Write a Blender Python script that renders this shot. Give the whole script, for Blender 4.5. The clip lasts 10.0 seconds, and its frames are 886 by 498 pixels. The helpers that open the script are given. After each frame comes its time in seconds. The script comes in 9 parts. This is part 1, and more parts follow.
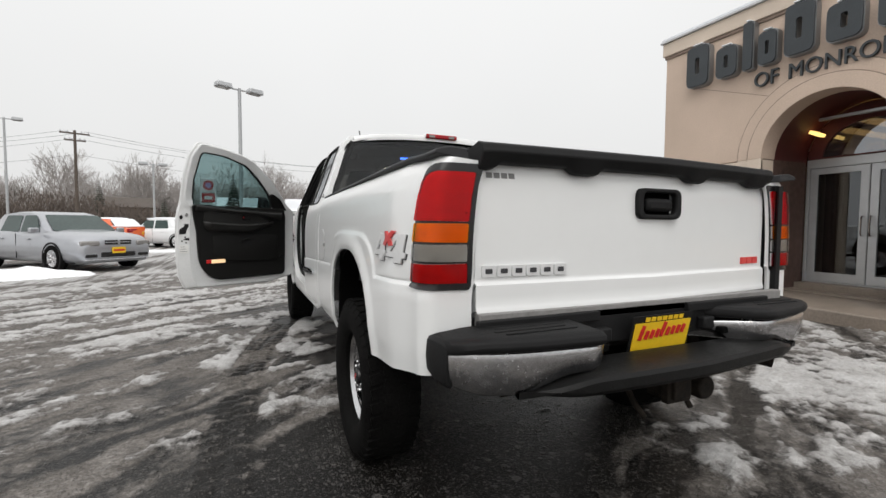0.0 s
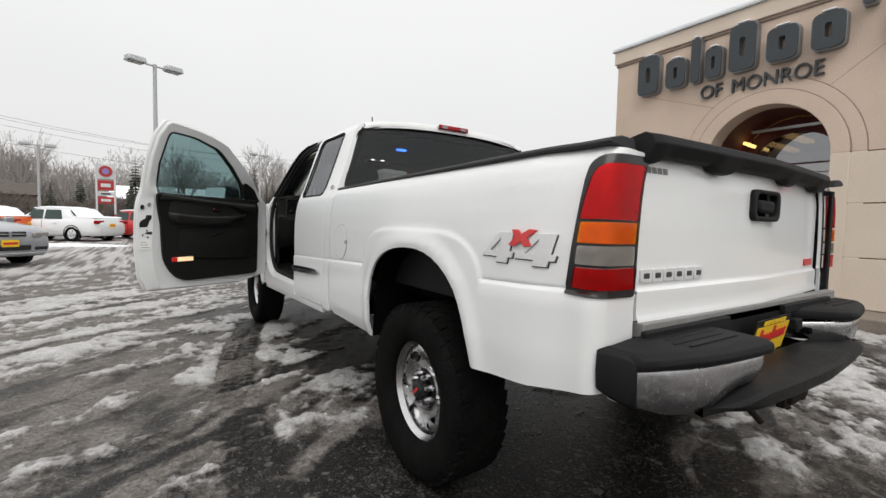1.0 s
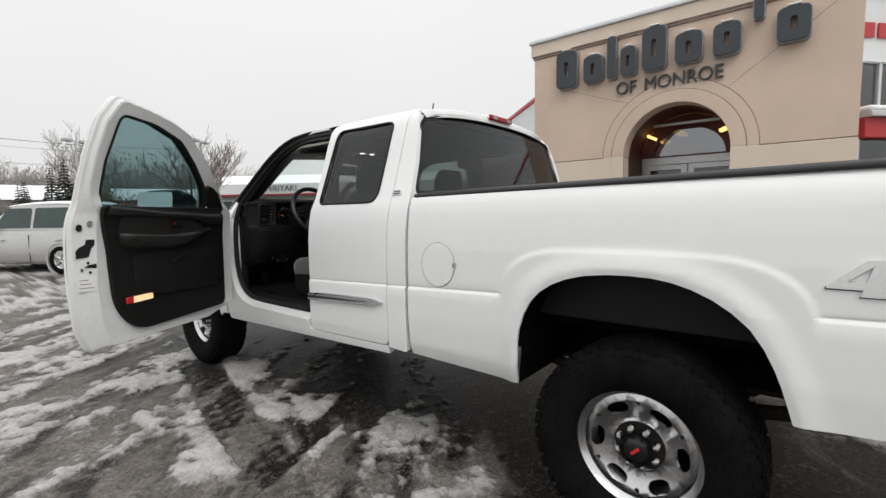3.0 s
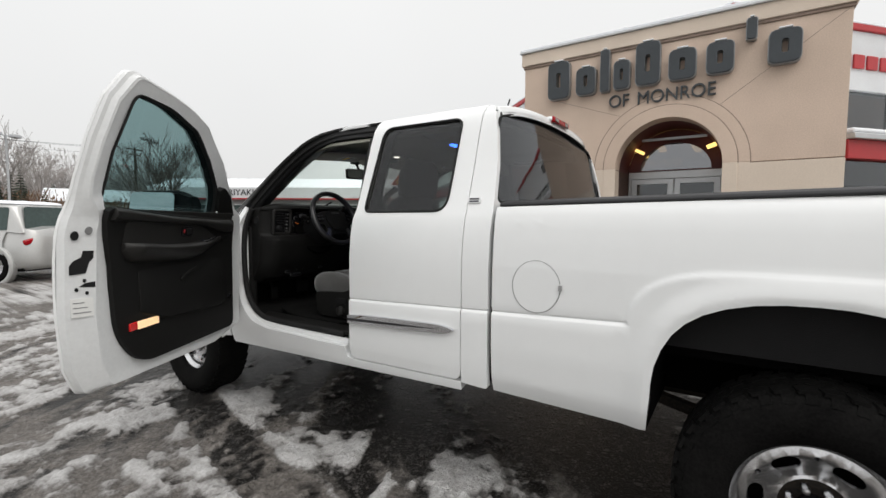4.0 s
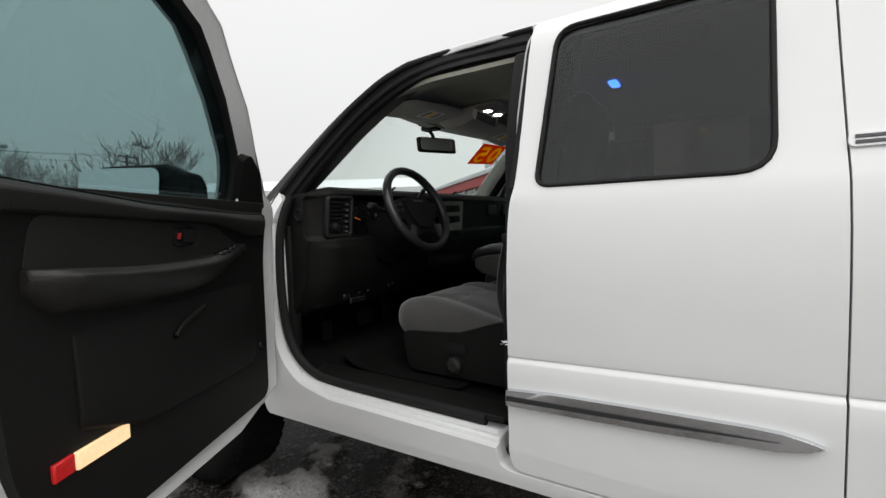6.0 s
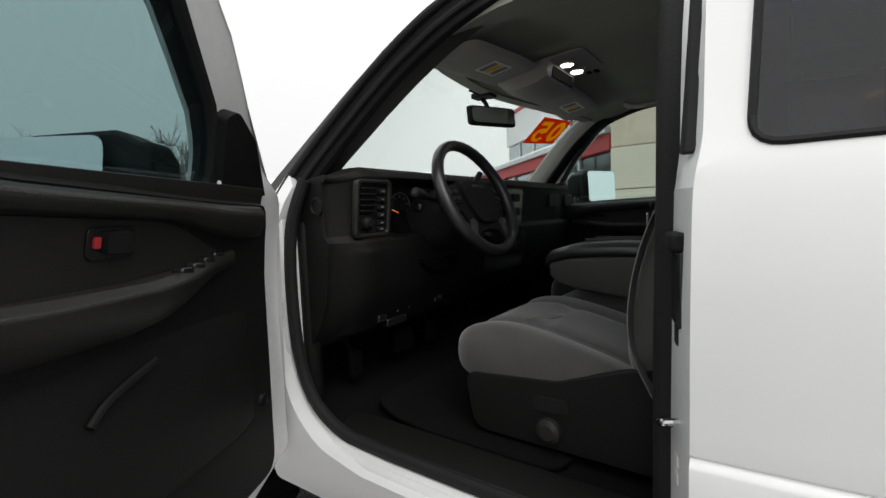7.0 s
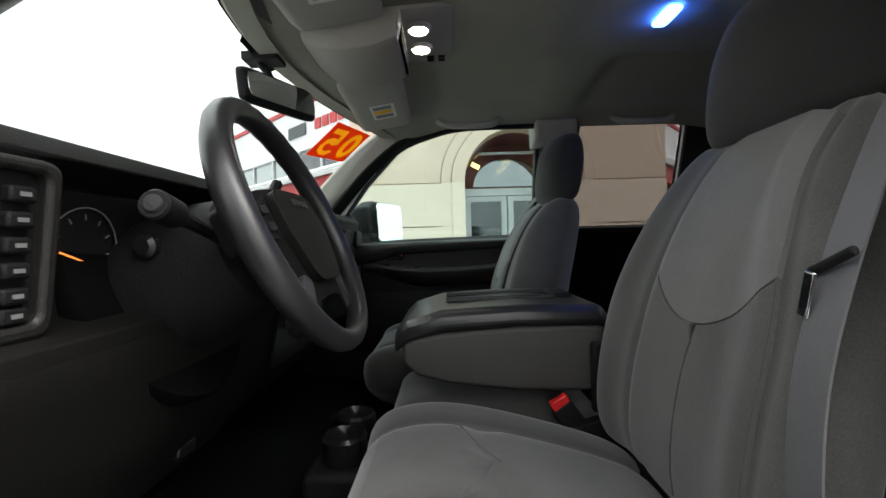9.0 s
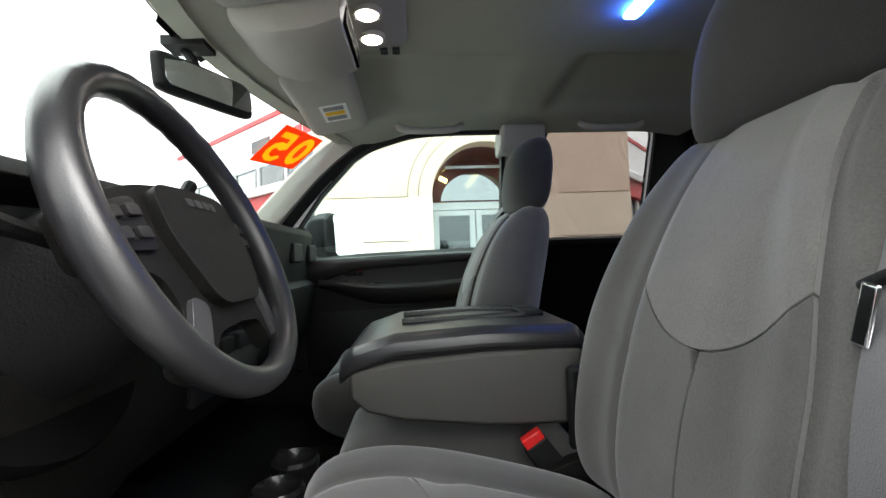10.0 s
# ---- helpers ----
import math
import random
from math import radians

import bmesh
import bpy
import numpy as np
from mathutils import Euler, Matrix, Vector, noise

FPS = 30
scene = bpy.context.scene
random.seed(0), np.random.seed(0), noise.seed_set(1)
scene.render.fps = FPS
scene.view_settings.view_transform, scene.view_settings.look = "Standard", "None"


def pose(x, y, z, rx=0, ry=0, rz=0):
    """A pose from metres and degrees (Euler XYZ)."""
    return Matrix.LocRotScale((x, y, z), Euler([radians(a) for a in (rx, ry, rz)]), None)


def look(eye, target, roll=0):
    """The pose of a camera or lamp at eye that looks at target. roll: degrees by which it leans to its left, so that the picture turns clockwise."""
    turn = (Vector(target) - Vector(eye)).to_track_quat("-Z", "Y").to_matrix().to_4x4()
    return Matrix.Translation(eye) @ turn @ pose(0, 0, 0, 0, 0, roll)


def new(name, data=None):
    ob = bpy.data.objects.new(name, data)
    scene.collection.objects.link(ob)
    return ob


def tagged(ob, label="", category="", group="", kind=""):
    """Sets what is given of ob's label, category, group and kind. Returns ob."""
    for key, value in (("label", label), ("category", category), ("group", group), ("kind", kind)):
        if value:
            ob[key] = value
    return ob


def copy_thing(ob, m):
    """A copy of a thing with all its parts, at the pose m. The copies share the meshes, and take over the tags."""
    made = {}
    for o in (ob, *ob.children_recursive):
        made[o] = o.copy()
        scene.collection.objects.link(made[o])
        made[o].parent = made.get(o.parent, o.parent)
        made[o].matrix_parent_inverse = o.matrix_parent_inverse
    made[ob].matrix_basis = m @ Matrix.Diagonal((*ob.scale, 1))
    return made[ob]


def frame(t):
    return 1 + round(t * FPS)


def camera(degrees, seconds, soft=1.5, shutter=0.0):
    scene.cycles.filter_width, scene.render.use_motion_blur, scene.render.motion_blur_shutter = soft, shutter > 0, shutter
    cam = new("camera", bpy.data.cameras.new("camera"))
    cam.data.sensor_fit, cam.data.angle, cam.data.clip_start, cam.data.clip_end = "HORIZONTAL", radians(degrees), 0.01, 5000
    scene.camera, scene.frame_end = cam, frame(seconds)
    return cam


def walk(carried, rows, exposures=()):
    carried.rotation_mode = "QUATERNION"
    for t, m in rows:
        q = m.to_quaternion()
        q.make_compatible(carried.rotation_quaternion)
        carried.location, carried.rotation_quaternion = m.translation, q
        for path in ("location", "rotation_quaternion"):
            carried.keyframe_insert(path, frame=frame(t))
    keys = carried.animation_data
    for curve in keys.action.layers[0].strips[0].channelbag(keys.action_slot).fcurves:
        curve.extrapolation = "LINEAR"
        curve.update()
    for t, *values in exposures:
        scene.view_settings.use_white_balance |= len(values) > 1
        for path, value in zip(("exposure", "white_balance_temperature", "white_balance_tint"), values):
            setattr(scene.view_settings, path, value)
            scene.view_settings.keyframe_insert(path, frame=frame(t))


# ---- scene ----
cam = camera(89.7, 10.0)
METRES, EYE, TILT, LEAN, TURN = 5.71, 1.158, 0.0, 0.0, -23.5
ROWS = [
    (0.0, 0.0, 0.0, 0.0, 0.02, -2.96, -0.32),
    (0.5, -0.0571, 0.0161, -0.0022, -6.07, -2.9, -1.03),
    (1.0, -0.1173, 0.0448, -0.0009, -9.79, -3.3, -1.31),
    (1.5, -0.1791, 0.071, -0.0005, -15.98, -4.12, -0.8),
    (2.0, -0.2282, 0.1044, 0.0038, -20.08, -3.8, -0.74),
    (2.5, -0.2716, 0.1532, 0.0144, -23.72, -4.51, 0.73),
    (4.0, -0.366, 0.3066, 0.0232, -32.96, -3.7, -0.2),
    (4.5, -0.3784, 0.3687, 0.0218, -34.74, -3.48, 0.3),
    (5.0, -0.3817, 0.4268, 0.0212, -39.46, -4.89, -0.29),
    (5.5, -0.3667, 0.4857, 0.0176, -36.5, -3.9, 0.88),
    (7.0, -0.3261, 0.6322, 0.0164, -30.8, -4.5, 2.22),
    (7.5, -0.3014, 0.6728, 0.0204, -32.59, -2.89, 2.48),
    (8.0, -0.2866, 0.7034, 0.0214, -40.35, -0.91, 3.26),
    (8.5, -0.2773, 0.7376, 0.0227, -55.2, -1.09, 2.43),
    (9.0, -0.2714, 0.7578, 0.0198, -66.01, -0.67, 1.43),
    (9.5, -0.2629, 0.7638, 0.0185, -70.39, 1.15, 0.8),
    (10.0, -0.2479, 0.7621, 0.0187, -69.88, 1.14, 2.06),
]
walk(cam, [(t, pose(-1.44, -2.19, EYE, TILT, LEAN, TURN) @ pose(METRES * x, METRES * y, METRES * z, 90 + pitch, roll, yaw)) for t, x, y, z, yaw, pitch, roll in ROWS],
     exposures=[(0.0, 0.0), (5.5, 0.0), (7.0, 0.20), (7.5, 0.38), (8.0, 0.52), (8.5, 0.75), (9.0, 1.3), (9.5, 1.9), (10.0, 2.25)])

# ---- world and light: an even overcast winter sky ----
world = bpy.data.worlds.new("overcast_sky")
scene.world = world
world.use_nodes = True
wn = world.node_tree.nodes
wl = world.node_tree.links
sky = wn.new("ShaderNodeTexSky")
sky.sky_type = "NISHITA"
sky.sun_disc = False
sky.sun_elevation, sky.sun_rotation = radians(38), radians(200)
sky.dust_density, sky.air_density = 6.0, 1.5
wcoord = wn.new("ShaderNodeTexCoord")
wsep = wn.new("ShaderNodeSeparateXYZ")
wl.new(wcoord.outputs["Generated"], wsep.inputs[0])
wramp = wn.new("ShaderNodeValToRGB")
wl.new(wsep.outputs["Z"], wramp.inputs[0])
wramp.color_ramp.elements[0].position, wramp.color_ramp.elements[0].color = 0.0, (0.69, 0.69, 0.69, 1)
wramp.color_ramp.elements[1].position, wramp.color_ramp.elements[1].color = 1.0, (1.34, 1.335, 1.325, 1)
e = wramp.color_ramp.elements.new(0.45)
e.color = (0.81, 0.81, 0.805, 1)
wnoise = wn.new("ShaderNodeTexNoise")
wnoise.inputs["Scale"].default_value, wnoise.inputs["Detail"].default_value = 1.6, 3
wmul = wn.new("ShaderNodeMix")
wmul.data_type, wmul.blend_type = "RGBA", "MULTIPLY"
wmul.inputs["Factor"].default_value = 0.10
wl.new(wcoord.outputs["Generated"], wnoise.inputs["Vector"])
wl.new(wramp.outputs[0], wmul.inputs["A"])
wl.new(wnoise.outputs["Fac"], wmul.inputs["B"])
wscale = wn.new("ShaderNodeMix")
wscale.data_type, wscale.blend_type = "RGBA", "MIX"
wscale.inputs["Factor"].default_value = 0.96
sk = wn.new("ShaderNodeMix")
sk.data_type, sk.blend_type = "RGBA", "MULTIPLY"
sk.inputs["Factor"].default_value = 1.0
sk.inputs["B"].default_value = (0.1, 0.1, 0.1, 1)
wl.new(sky.outputs[0], sk.inputs["A"])
wl.new(sk.outputs["Result"], wscale.inputs["A"])
wl.new(wmul.outputs["Result"], wscale.inputs["B"])
wbg = wn["Background"]
wbg.inputs["Strength"].default_value = 1.22
wl.new(wscale.outputs["Result"], wbg.inputs["Color"])

sun = new("sun", bpy.data.lights.new("sun", "SUN"))
sun.data.energy, sun.data.angle, sun.data.color = 1.1, radians(40), (1.0, 0.98, 0.95)
sun.matrix_world = look((-6, -9, 14), (0, 0, 0))


# ---- materials ----
def mat(name, col, rough=0.5, metal=0.0, vary=0.12, scale=6.0, fine=90.0, bump=0.0, coat=0.0, rvary=0.08, spec=0.5, tint=None, sheen=0.0, rand=0.0, bscale=None, transmission=0.0, alpha=1.0, emit=None):
    """A painted, moulded or woven surface: colour and gloss that vary at two scales, with fine relief."""
    m = bpy.data.materials.new(name)
    m.use_nodes = True
    n, l = m.node_tree.nodes, m.node_tree.links
    b = n["Principled BSDF"]
    co = n.new("ShaderNodeTexCoord")
    geo = n.new("ShaderNodeNewGeometry")
    big = n.new("ShaderNodeTexNoise")
    big.inputs["Scale"].default_value, big.inputs["Detail"].default_value = scale, 4
    l.new(geo.outputs["Position"], big.inputs["Vector"])
    fin = n.new("ShaderNodeTexNoise")
    fin.inputs["Scale"].default_value, fin.inputs["Detail"].default_value = fine, 2
    l.new(geo.outputs["Position"], fin.inputs["Vector"])
    add = n.new("ShaderNodeMath")
    add.operation = "ADD"
    l.new(big.outputs["Fac"], add.inputs[0])
    l.new(fin.outputs["Fac"], add.inputs[1])
    half = n.new("ShaderNodeMath")
    half.operation = "MULTIPLY"
    half.inputs[1].default_value = 0.5
    l.new(add.outputs[0], half.inputs[0])
    ramp = n.new("ShaderNodeValToRGB")
    lo = [max(0.0, c * (1 - vary)) for c in col]
    hi = [min(1.0, c * (1 + vary)) for c in (tint or col)]
    ramp.color_ramp.elements[0].position, ramp.color_ramp.elements[1].position = 0.32, 0.68
    ramp.color_ramp.elements[0].color, ramp.color_ramp.elements[1].color = (*lo, 1), (*hi, 1)
    l.new(half.outputs[0], ramp.inputs[0])
    out = ramp.outputs[0]
    if rand:
        info = n.new("ShaderNodeObjectInfo")
        mr = n.new("ShaderNodeMapRange")
        mr.inputs["To Min"].default_value, mr.inputs["To Max"].default_value = 1 - rand, 1 + rand
        l.new(info.outputs["Random"], mr.inputs["Value"])
        hs = n.new("ShaderNodeHueSaturation")
        l.new(mr.outputs[0], hs.inputs["Value"])
        l.new(out, hs.inputs["Color"])
        out = hs.outputs[0]
    l.new(out, b.inputs["Base Color"])
    rr = n.new("ShaderNodeMapRange")
    rr.inputs["To Min"].default_value, rr.inputs["To Max"].default_value = max(0.0, rough - rvary), min(1.0, rough + rvary)
    l.new(half.outputs[0], rr.inputs["Value"])
    l.new(rr.outputs[0], b.inputs["Roughness"])
    b.inputs["Metallic"].default_value = metal
    b.inputs["Specular IOR Level"].default_value = spec
    b.inputs["Coat Weight"].default_value = coat
    b.inputs["Coat Roughness"].default_value = 0.06
    b.inputs["Sheen Weight"].default_value = sheen
    b.inputs["Transmission Weight"].default_value = transmission
    b.inputs["Alpha"].default_value = alpha
    if emit:
        b.inputs["Emission Color"].default_value = (*emit[0], 1)
        b.inputs["Emission Strength"].default_value = emit[1]
    if bump:
        bn = n.new("ShaderNodeTexNoise")
        bn.inputs["Scale"].default_value, bn.inputs["Detail"].default_value = bscale or fine, 3
        l.new(geo.outputs["Position"], bn.inputs["Vector"])
        bp = n.new("ShaderNodeBump")
        bp.inputs["Strength"].default_value, bp.inputs["Distance"].default_value = bump, 0.004
        l.new(bn.outputs["Fac"], bp.inputs["Height"])
        l.new(bp.outputs[0], b.inputs["Normal"])
    return m


def glass_mat(name, tint, clear, rough=0.02, rim=0.6, base=None):
    """Thin vehicle or shop glass: some of the light goes straight through, tinted, and the rest is a glossy reflection."""
    m = bpy.data.materials.new(name)
    m.use_nodes = True
    n, l = m.node_tree.nodes, m.node_tree.links
    n.remove(n["Principled BSDF"])
    tr = n.new("ShaderNodeBsdfTransparent")
    tr.inputs["Color"].default_value = (*[c * clear for c in tint], 1)
    gl = n.new("ShaderNodeBsdfGlossy")
    gl.inputs["Roughness"].default_value = rough
    gl.inputs["Color"].default_value = (0.95, 0.97, 1.0, 1)
    lw = n.new("ShaderNodeLayerWeight")
    pw = n.new("ShaderNodeMath")
    pw.operation = "POWER"
    pw.inputs[1].default_value = 4.0
    l.new(lw.outputs["Facing"], pw.inputs[0])
    fr = n.new("ShaderNodeMath")
    fr.operation = "MULTIPLY_ADD"
    fr.inputs[1].default_value, fr.inputs[2].default_value = rim, base or (0.035 if rim > 0.5 else 0.02)
    l.new(pw.outputs[0], fr.inputs[0])
    mx = n.new("ShaderNodeMixShader")
    l.new(fr.outputs[0], mx.inputs[0])
    l.new(tr.outputs[0], mx.inputs[1])
    l.new(gl.outputs[0], mx.inputs[2])
    l.new(mx.outputs[0], n["Material Output"].inputs["Surface"])
    return m


PAINT = mat("white_car_paint", (0.80, 0.81, 0.81), 0.30, 0, 0.012, 1.2, 12, 0.0, coat=0.6, rvary=0.02)
JAMB = mat("white_jamb_paint", (0.70, 0.71, 0.71), 0.38, 0, 0.05, 5, 60, 0.03, coat=0.3)
BLACKPL = mat("black_textured_plastic", (0.009, 0.009, 0.0095), 0.62, 0, 0.3, 8, 300, 0.25, spec=0.22)
BUMPERCHROME = mat("grimy_bumper_chrome", (0.50, 0.50, 0.51), 0.24, 1.0, 0.25, 6, 70, 0.05, rvary=0.14)
STEPRUB = mat("wet_black_rubber", (0.007, 0.007, 0.007), 0.45, 0, 0.4, 9, 120, 0.2, spec=0.18, rvary=0.25)
# sill strip in grey, darker than the body paint
WHITESILL = mat("grey_sill_paint", (0.22, 0.215, 0.21), 0.5, 0, 0.2, 7, 80)
GREYPL = mat("weathered_grey_plastic", (0.028, 0.028, 0.030), 0.6, 0, 0.2, 8, 300, 0.2, spec=0.3)
BLACKGL = mat("black_gloss_trim", (0.012, 0.012, 0.013), 0.22, 0, 0.2, 8, 80)
RUBBER = mat("black_rubber", (0.011, 0.011, 0.011), 0.75, 0, 0.35, 9, 160, 0.3, spec=0.3)
TYRE = mat("wet_tyre_rubber", (0.0045, 0.0045, 0.0045), 0.85, 0, 0.4, 7, 120, 0.35, tint=(0.008, 0.0078, 0.0075), spec=0.05)
CHROME = mat("dulled_chrome", (0.62, 0.63, 0.65), 0.16, 1.0, 0.10, 5, 70, 0.05, rvary=0.10)
ALLOY = mat("polished_alloy", (0.66, 0.66, 0.67), 0.22, 1.0, 0.12, 9, 120, 0.05, rvary=0.12)
STEEL = mat("dirty_underbody_steel", (0.012, 0.011, 0.010), 0.8, 0.1, 0.4, 12, 90, 0.4, tint=(0.022, 0.017, 0.013), spec=0.2)
# near-black for underseal; also stands in for shade in gaps and hollows
VOID = mat("underseal_and_shade_black", (0.0035, 0.0035, 0.0035), 0.95, 0, 0.3, 10, 60, 0.2, spec=0.05)
LENS_R = mat("red_lamp_lens", (0.33, 0.001, 0.006), 0.18, 0, 0.25, 7, 40, 0.05, coat=0.12, bscale=220, spec=0.3)
LENS_A = mat("amber_lamp_lens", (0.75, 0.17, 0.004), 0.16, 0, 0.18, 12, 60, 0.05, coat=0.12, bscale=220, spec=0.3)
LENS_C = mat("clear_lamp_lens", (0.25, 0.24, 0.23), 0.10, 0, 0.2, 12, 60, 0.06, coat=0.35, bscale=220)
BADGE_R = mat("red_badge", (0.62, 0.03, 0.03), 0.3, 0, 0.1, 20, 90, coat=0.4)
BADGE_G = mat("silver_badge", (0.72, 0.725, 0.73), 0.34, 0.2, 0.05, 20, 90)
DARKBADGE = mat("dark_badge_core", (0.05, 0.05, 0.055), 0.35, 0.2, 0.1, 20, 90)
PLATE = mat("yellow_plate", (0.85, 0.55, 0.02), 0.4, 0, 0.06, 20, 90)
PLATE_R = mat("red_plate_print", (0.6, 0.02, 0.02), 0.4, 0, 0.06, 20, 90)
GLASS = glass_mat("green_tinted_glass", (0.475, 0.58, 0.585), 1.0)
CLEARGLASS = glass_mat("clear_door_glass", (0.80, 0.91, 0.89), 1.0)
WSGLASS = glass_mat("windscreen_glass", (0.935, 0.975, 0.958), 1.0)
PRIVACY = glass_mat("dark_privacy_glass", (0.42, 0.42, 0.415), 1.0)
SHOPGLASS = glass_mat("shop_glass", (0.55, 0.58, 0.58), 1.0, base=0.08)
FANGLASS = glass_mat("coated_fanlight_glass", (0.34, 0.33, 0.36), 1.0, base=0.24)
MIRROR = mat("mirror_glass", (0.82, 0.86, 0.88), 0.02, 1.0, 0.01, 5, 30, rvary=0.01)
TRIM = mat("charcoal_door_trim", (0.0066, 0.0064, 0.006), 0.60, 0, 0.15, 7, 380, 0.28, spec=0.22)
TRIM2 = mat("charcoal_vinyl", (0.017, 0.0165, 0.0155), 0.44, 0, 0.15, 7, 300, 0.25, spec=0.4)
DASH = mat("charcoal_dash_plastic", (0.0084, 0.0082, 0.0078), 0.58, 0, 0.15, 6, 420, 0.25, spec=0.18)
DASHTOP = mat("dark_dash_top", (0.010, 0.010, 0.011), 0.75, 0, 0.2, 6, 300, 0.3)
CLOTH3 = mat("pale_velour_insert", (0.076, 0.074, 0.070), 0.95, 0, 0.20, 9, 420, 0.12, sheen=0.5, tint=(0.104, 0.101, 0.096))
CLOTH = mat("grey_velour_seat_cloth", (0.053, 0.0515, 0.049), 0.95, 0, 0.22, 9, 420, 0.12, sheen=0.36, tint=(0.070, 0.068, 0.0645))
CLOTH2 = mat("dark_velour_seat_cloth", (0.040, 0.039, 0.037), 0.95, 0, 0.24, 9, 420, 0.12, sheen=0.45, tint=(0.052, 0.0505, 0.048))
# seat velour darkened for the headrest; shade is put into the colour
CLOTH4 = mat("shaded_headrest_velour", (0.015, 0.0147, 0.0141), 0.95, 0, 0.22, 9, 420, 0.12, sheen=0.22, tint=(0.021, 0.0204, 0.0195))
LEATHER = mat("dark_wheel_leather", (0.017, 0.017, 0.019), 0.36, 0, 0.15, 14, 420, 0.06, spec=0.7)
CARPET = mat("dark_floor_carpet", (0.0030, 0.0029, 0.0027), 0.97, 0, 0.35, 14, 420, 0.7, spec=0.15)
HEADLINER = mat("grey_headliner_cloth", (0.325, 0.325, 0.275), 0.95, 0, 0.06, 5, 600, 0.2)
REFLECTOR = mat("lamp_reflector", (0.88, 0.88, 0.88), 0.30, 0.85, 0.10, 9, 40, 0.9, bscale=22)
TINT_R = glass_mat("red_tail_lens", (0.84, 0.040, 0.075), 1.0, 0.05, 0.25)
TINT_A = glass_mat("amber_tail_lens", (0.97, 0.58, 0.06), 1.0, 0.05, 0.25)
TINT_C = glass_mat("clear_tail_lens", (0.76, 0.75, 0.73), 1.0, 0.05, 0.25)
SATIN = mat("satin_grey_plastic", (0.045, 0.045, 0.048), 0.32, 0, 0.08, 8, 200, 0.03)
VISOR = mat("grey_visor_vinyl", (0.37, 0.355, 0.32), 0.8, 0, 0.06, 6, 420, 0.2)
BELT = mat("grey_belt_webbing", (0.13, 0.13, 0.135), 0.6, 0, 0.1, 8, 700, 0.4)
RED_PL = mat("red_plastic", (0.75, 0.02, 0.02), 0.35, 0, 0.08, 20, 90)
REFL_R = mat("red_reflector", (0.65, 0.02, 0.02), 0.15, 0, 0.15, 60, 200, coat=0.6)
REFL_A = mat("door_courtesy_lens", (0.75, 0.55, 0.35), 0.15, 0, 0.15, 60, 200, coat=0.6, emit=((1.0, 0.68, 0.35), 0.7))
LAMP_ON = mat("lit_map_lamp", (0.9, 0.85, 0.8), 0.3, emit=((1.0, 0.93, 0.84), 12.0))
LAMP_BLUE = mat("lit_blue_dome_lamp", (0.1, 0.2, 0.9), 0.3, emit=((0.04, 0.16, 1.0), 17.0))
STUCCO = mat("tan_stucco", (0.58, 0.455, 0.365), 0.9, 0, 0.09, 1.2, 60, 0.5, tint=(0.62, 0.49, 0.40), bscale=140)
STUCCO2 = mat("pale_stucco_base", (0.66, 0.56, 0.465), 0.9, 0, 0.07, 1.2, 60, 0.5, bscale=140)
SEAL = mat("brown_joint_sealant", (0.27, 0.205, 0.165), 0.8, 0, 0.2, 8, 60)
SIGN = mat("dark_grey_sign_metal", (0.045, 0.052, 0.058), 0.45, 0.2, 0.15, 3, 60, 0.1)
SIGN_E = mat("silver_sign_edge", (0.30, 0.31, 0.32), 0.4, 0.7, 0.15, 4, 60)
SNOW = mat("fresh_snow", (0.84, 0.86, 0.89), 0.75, 0, 0.05, 3, 30, 0.5, bscale=18)
ALU = mat("white_aluminium_frame", (0.55, 0.56, 0.57), 0.4, 0.6, 0.08, 6, 80)
WHITEWALL = mat("white_metal_cladding", (0.66, 0.67, 0.68), 0.5, 0.1, 0.06, 2, 40)
REDBAND = mat("red_band_cladding", (0.42, 0.03, 0.035), 0.5, 0, 0.1, 3, 50)
CONCRETE = mat("wet_concrete_kerb", (0.20, 0.165, 0.135), 0.55, 0, 0.25, 3, 50, 0.5)
WARMLIT = mat("lit_ceiling_strip", (0.9, 0.7, 0.3), 0.5, emit=((1.0, 0.66, 0.2), 1.6))
# dimness of lobby, recess and showroom is put into this dark base colour
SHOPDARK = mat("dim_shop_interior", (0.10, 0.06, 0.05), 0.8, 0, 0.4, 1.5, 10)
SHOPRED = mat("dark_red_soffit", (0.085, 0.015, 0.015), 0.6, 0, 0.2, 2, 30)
POLE = mat("grey_galvanised_pole", (0.45, 0.46, 0.47), 0.5, 0.5, 0.1, 4, 50)
WOODPOLE = mat("weathered_pole_wood", (0.10, 0.08, 0.065), 0.9, 0, 0.3, 3, 40)
BARK = mat("wet_dark_bark", (0.075, 0.06, 0.052), 0.9, 0, 0.3, 5, 60, 0.5)
# distance haze is put into this paler twig colour
FARTWIG = mat("haze_paled_twigs", (0.34, 0.315, 0.30), 0.95, 0, 0.2, 0.3, 3)
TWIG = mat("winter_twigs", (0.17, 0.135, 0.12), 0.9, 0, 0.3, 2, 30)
FIR = mat("dark_fir_needles", (0.045, 0.062, 0.042), 0.85, 0, 0.4, 2, 30)
# lightened base colours stand in for haze over the far woods
HAZEWOOD = mat("haze_lightened_woodland", (0.20, 0.175, 0.155), 0.95, 0, 0.35, 0.25, 2, tint=(0.23, 0.20, 0.18))
HAZEFIR = mat("haze_lightened_evergreens", (0.10, 0.115, 0.10), 0.95, 0, 0.3, 0.2, 2)
ROOFDARK = mat("dark_shingle_roof", (0.09, 0.075, 0.065), 0.85, 0, 0.25, 2, 20)
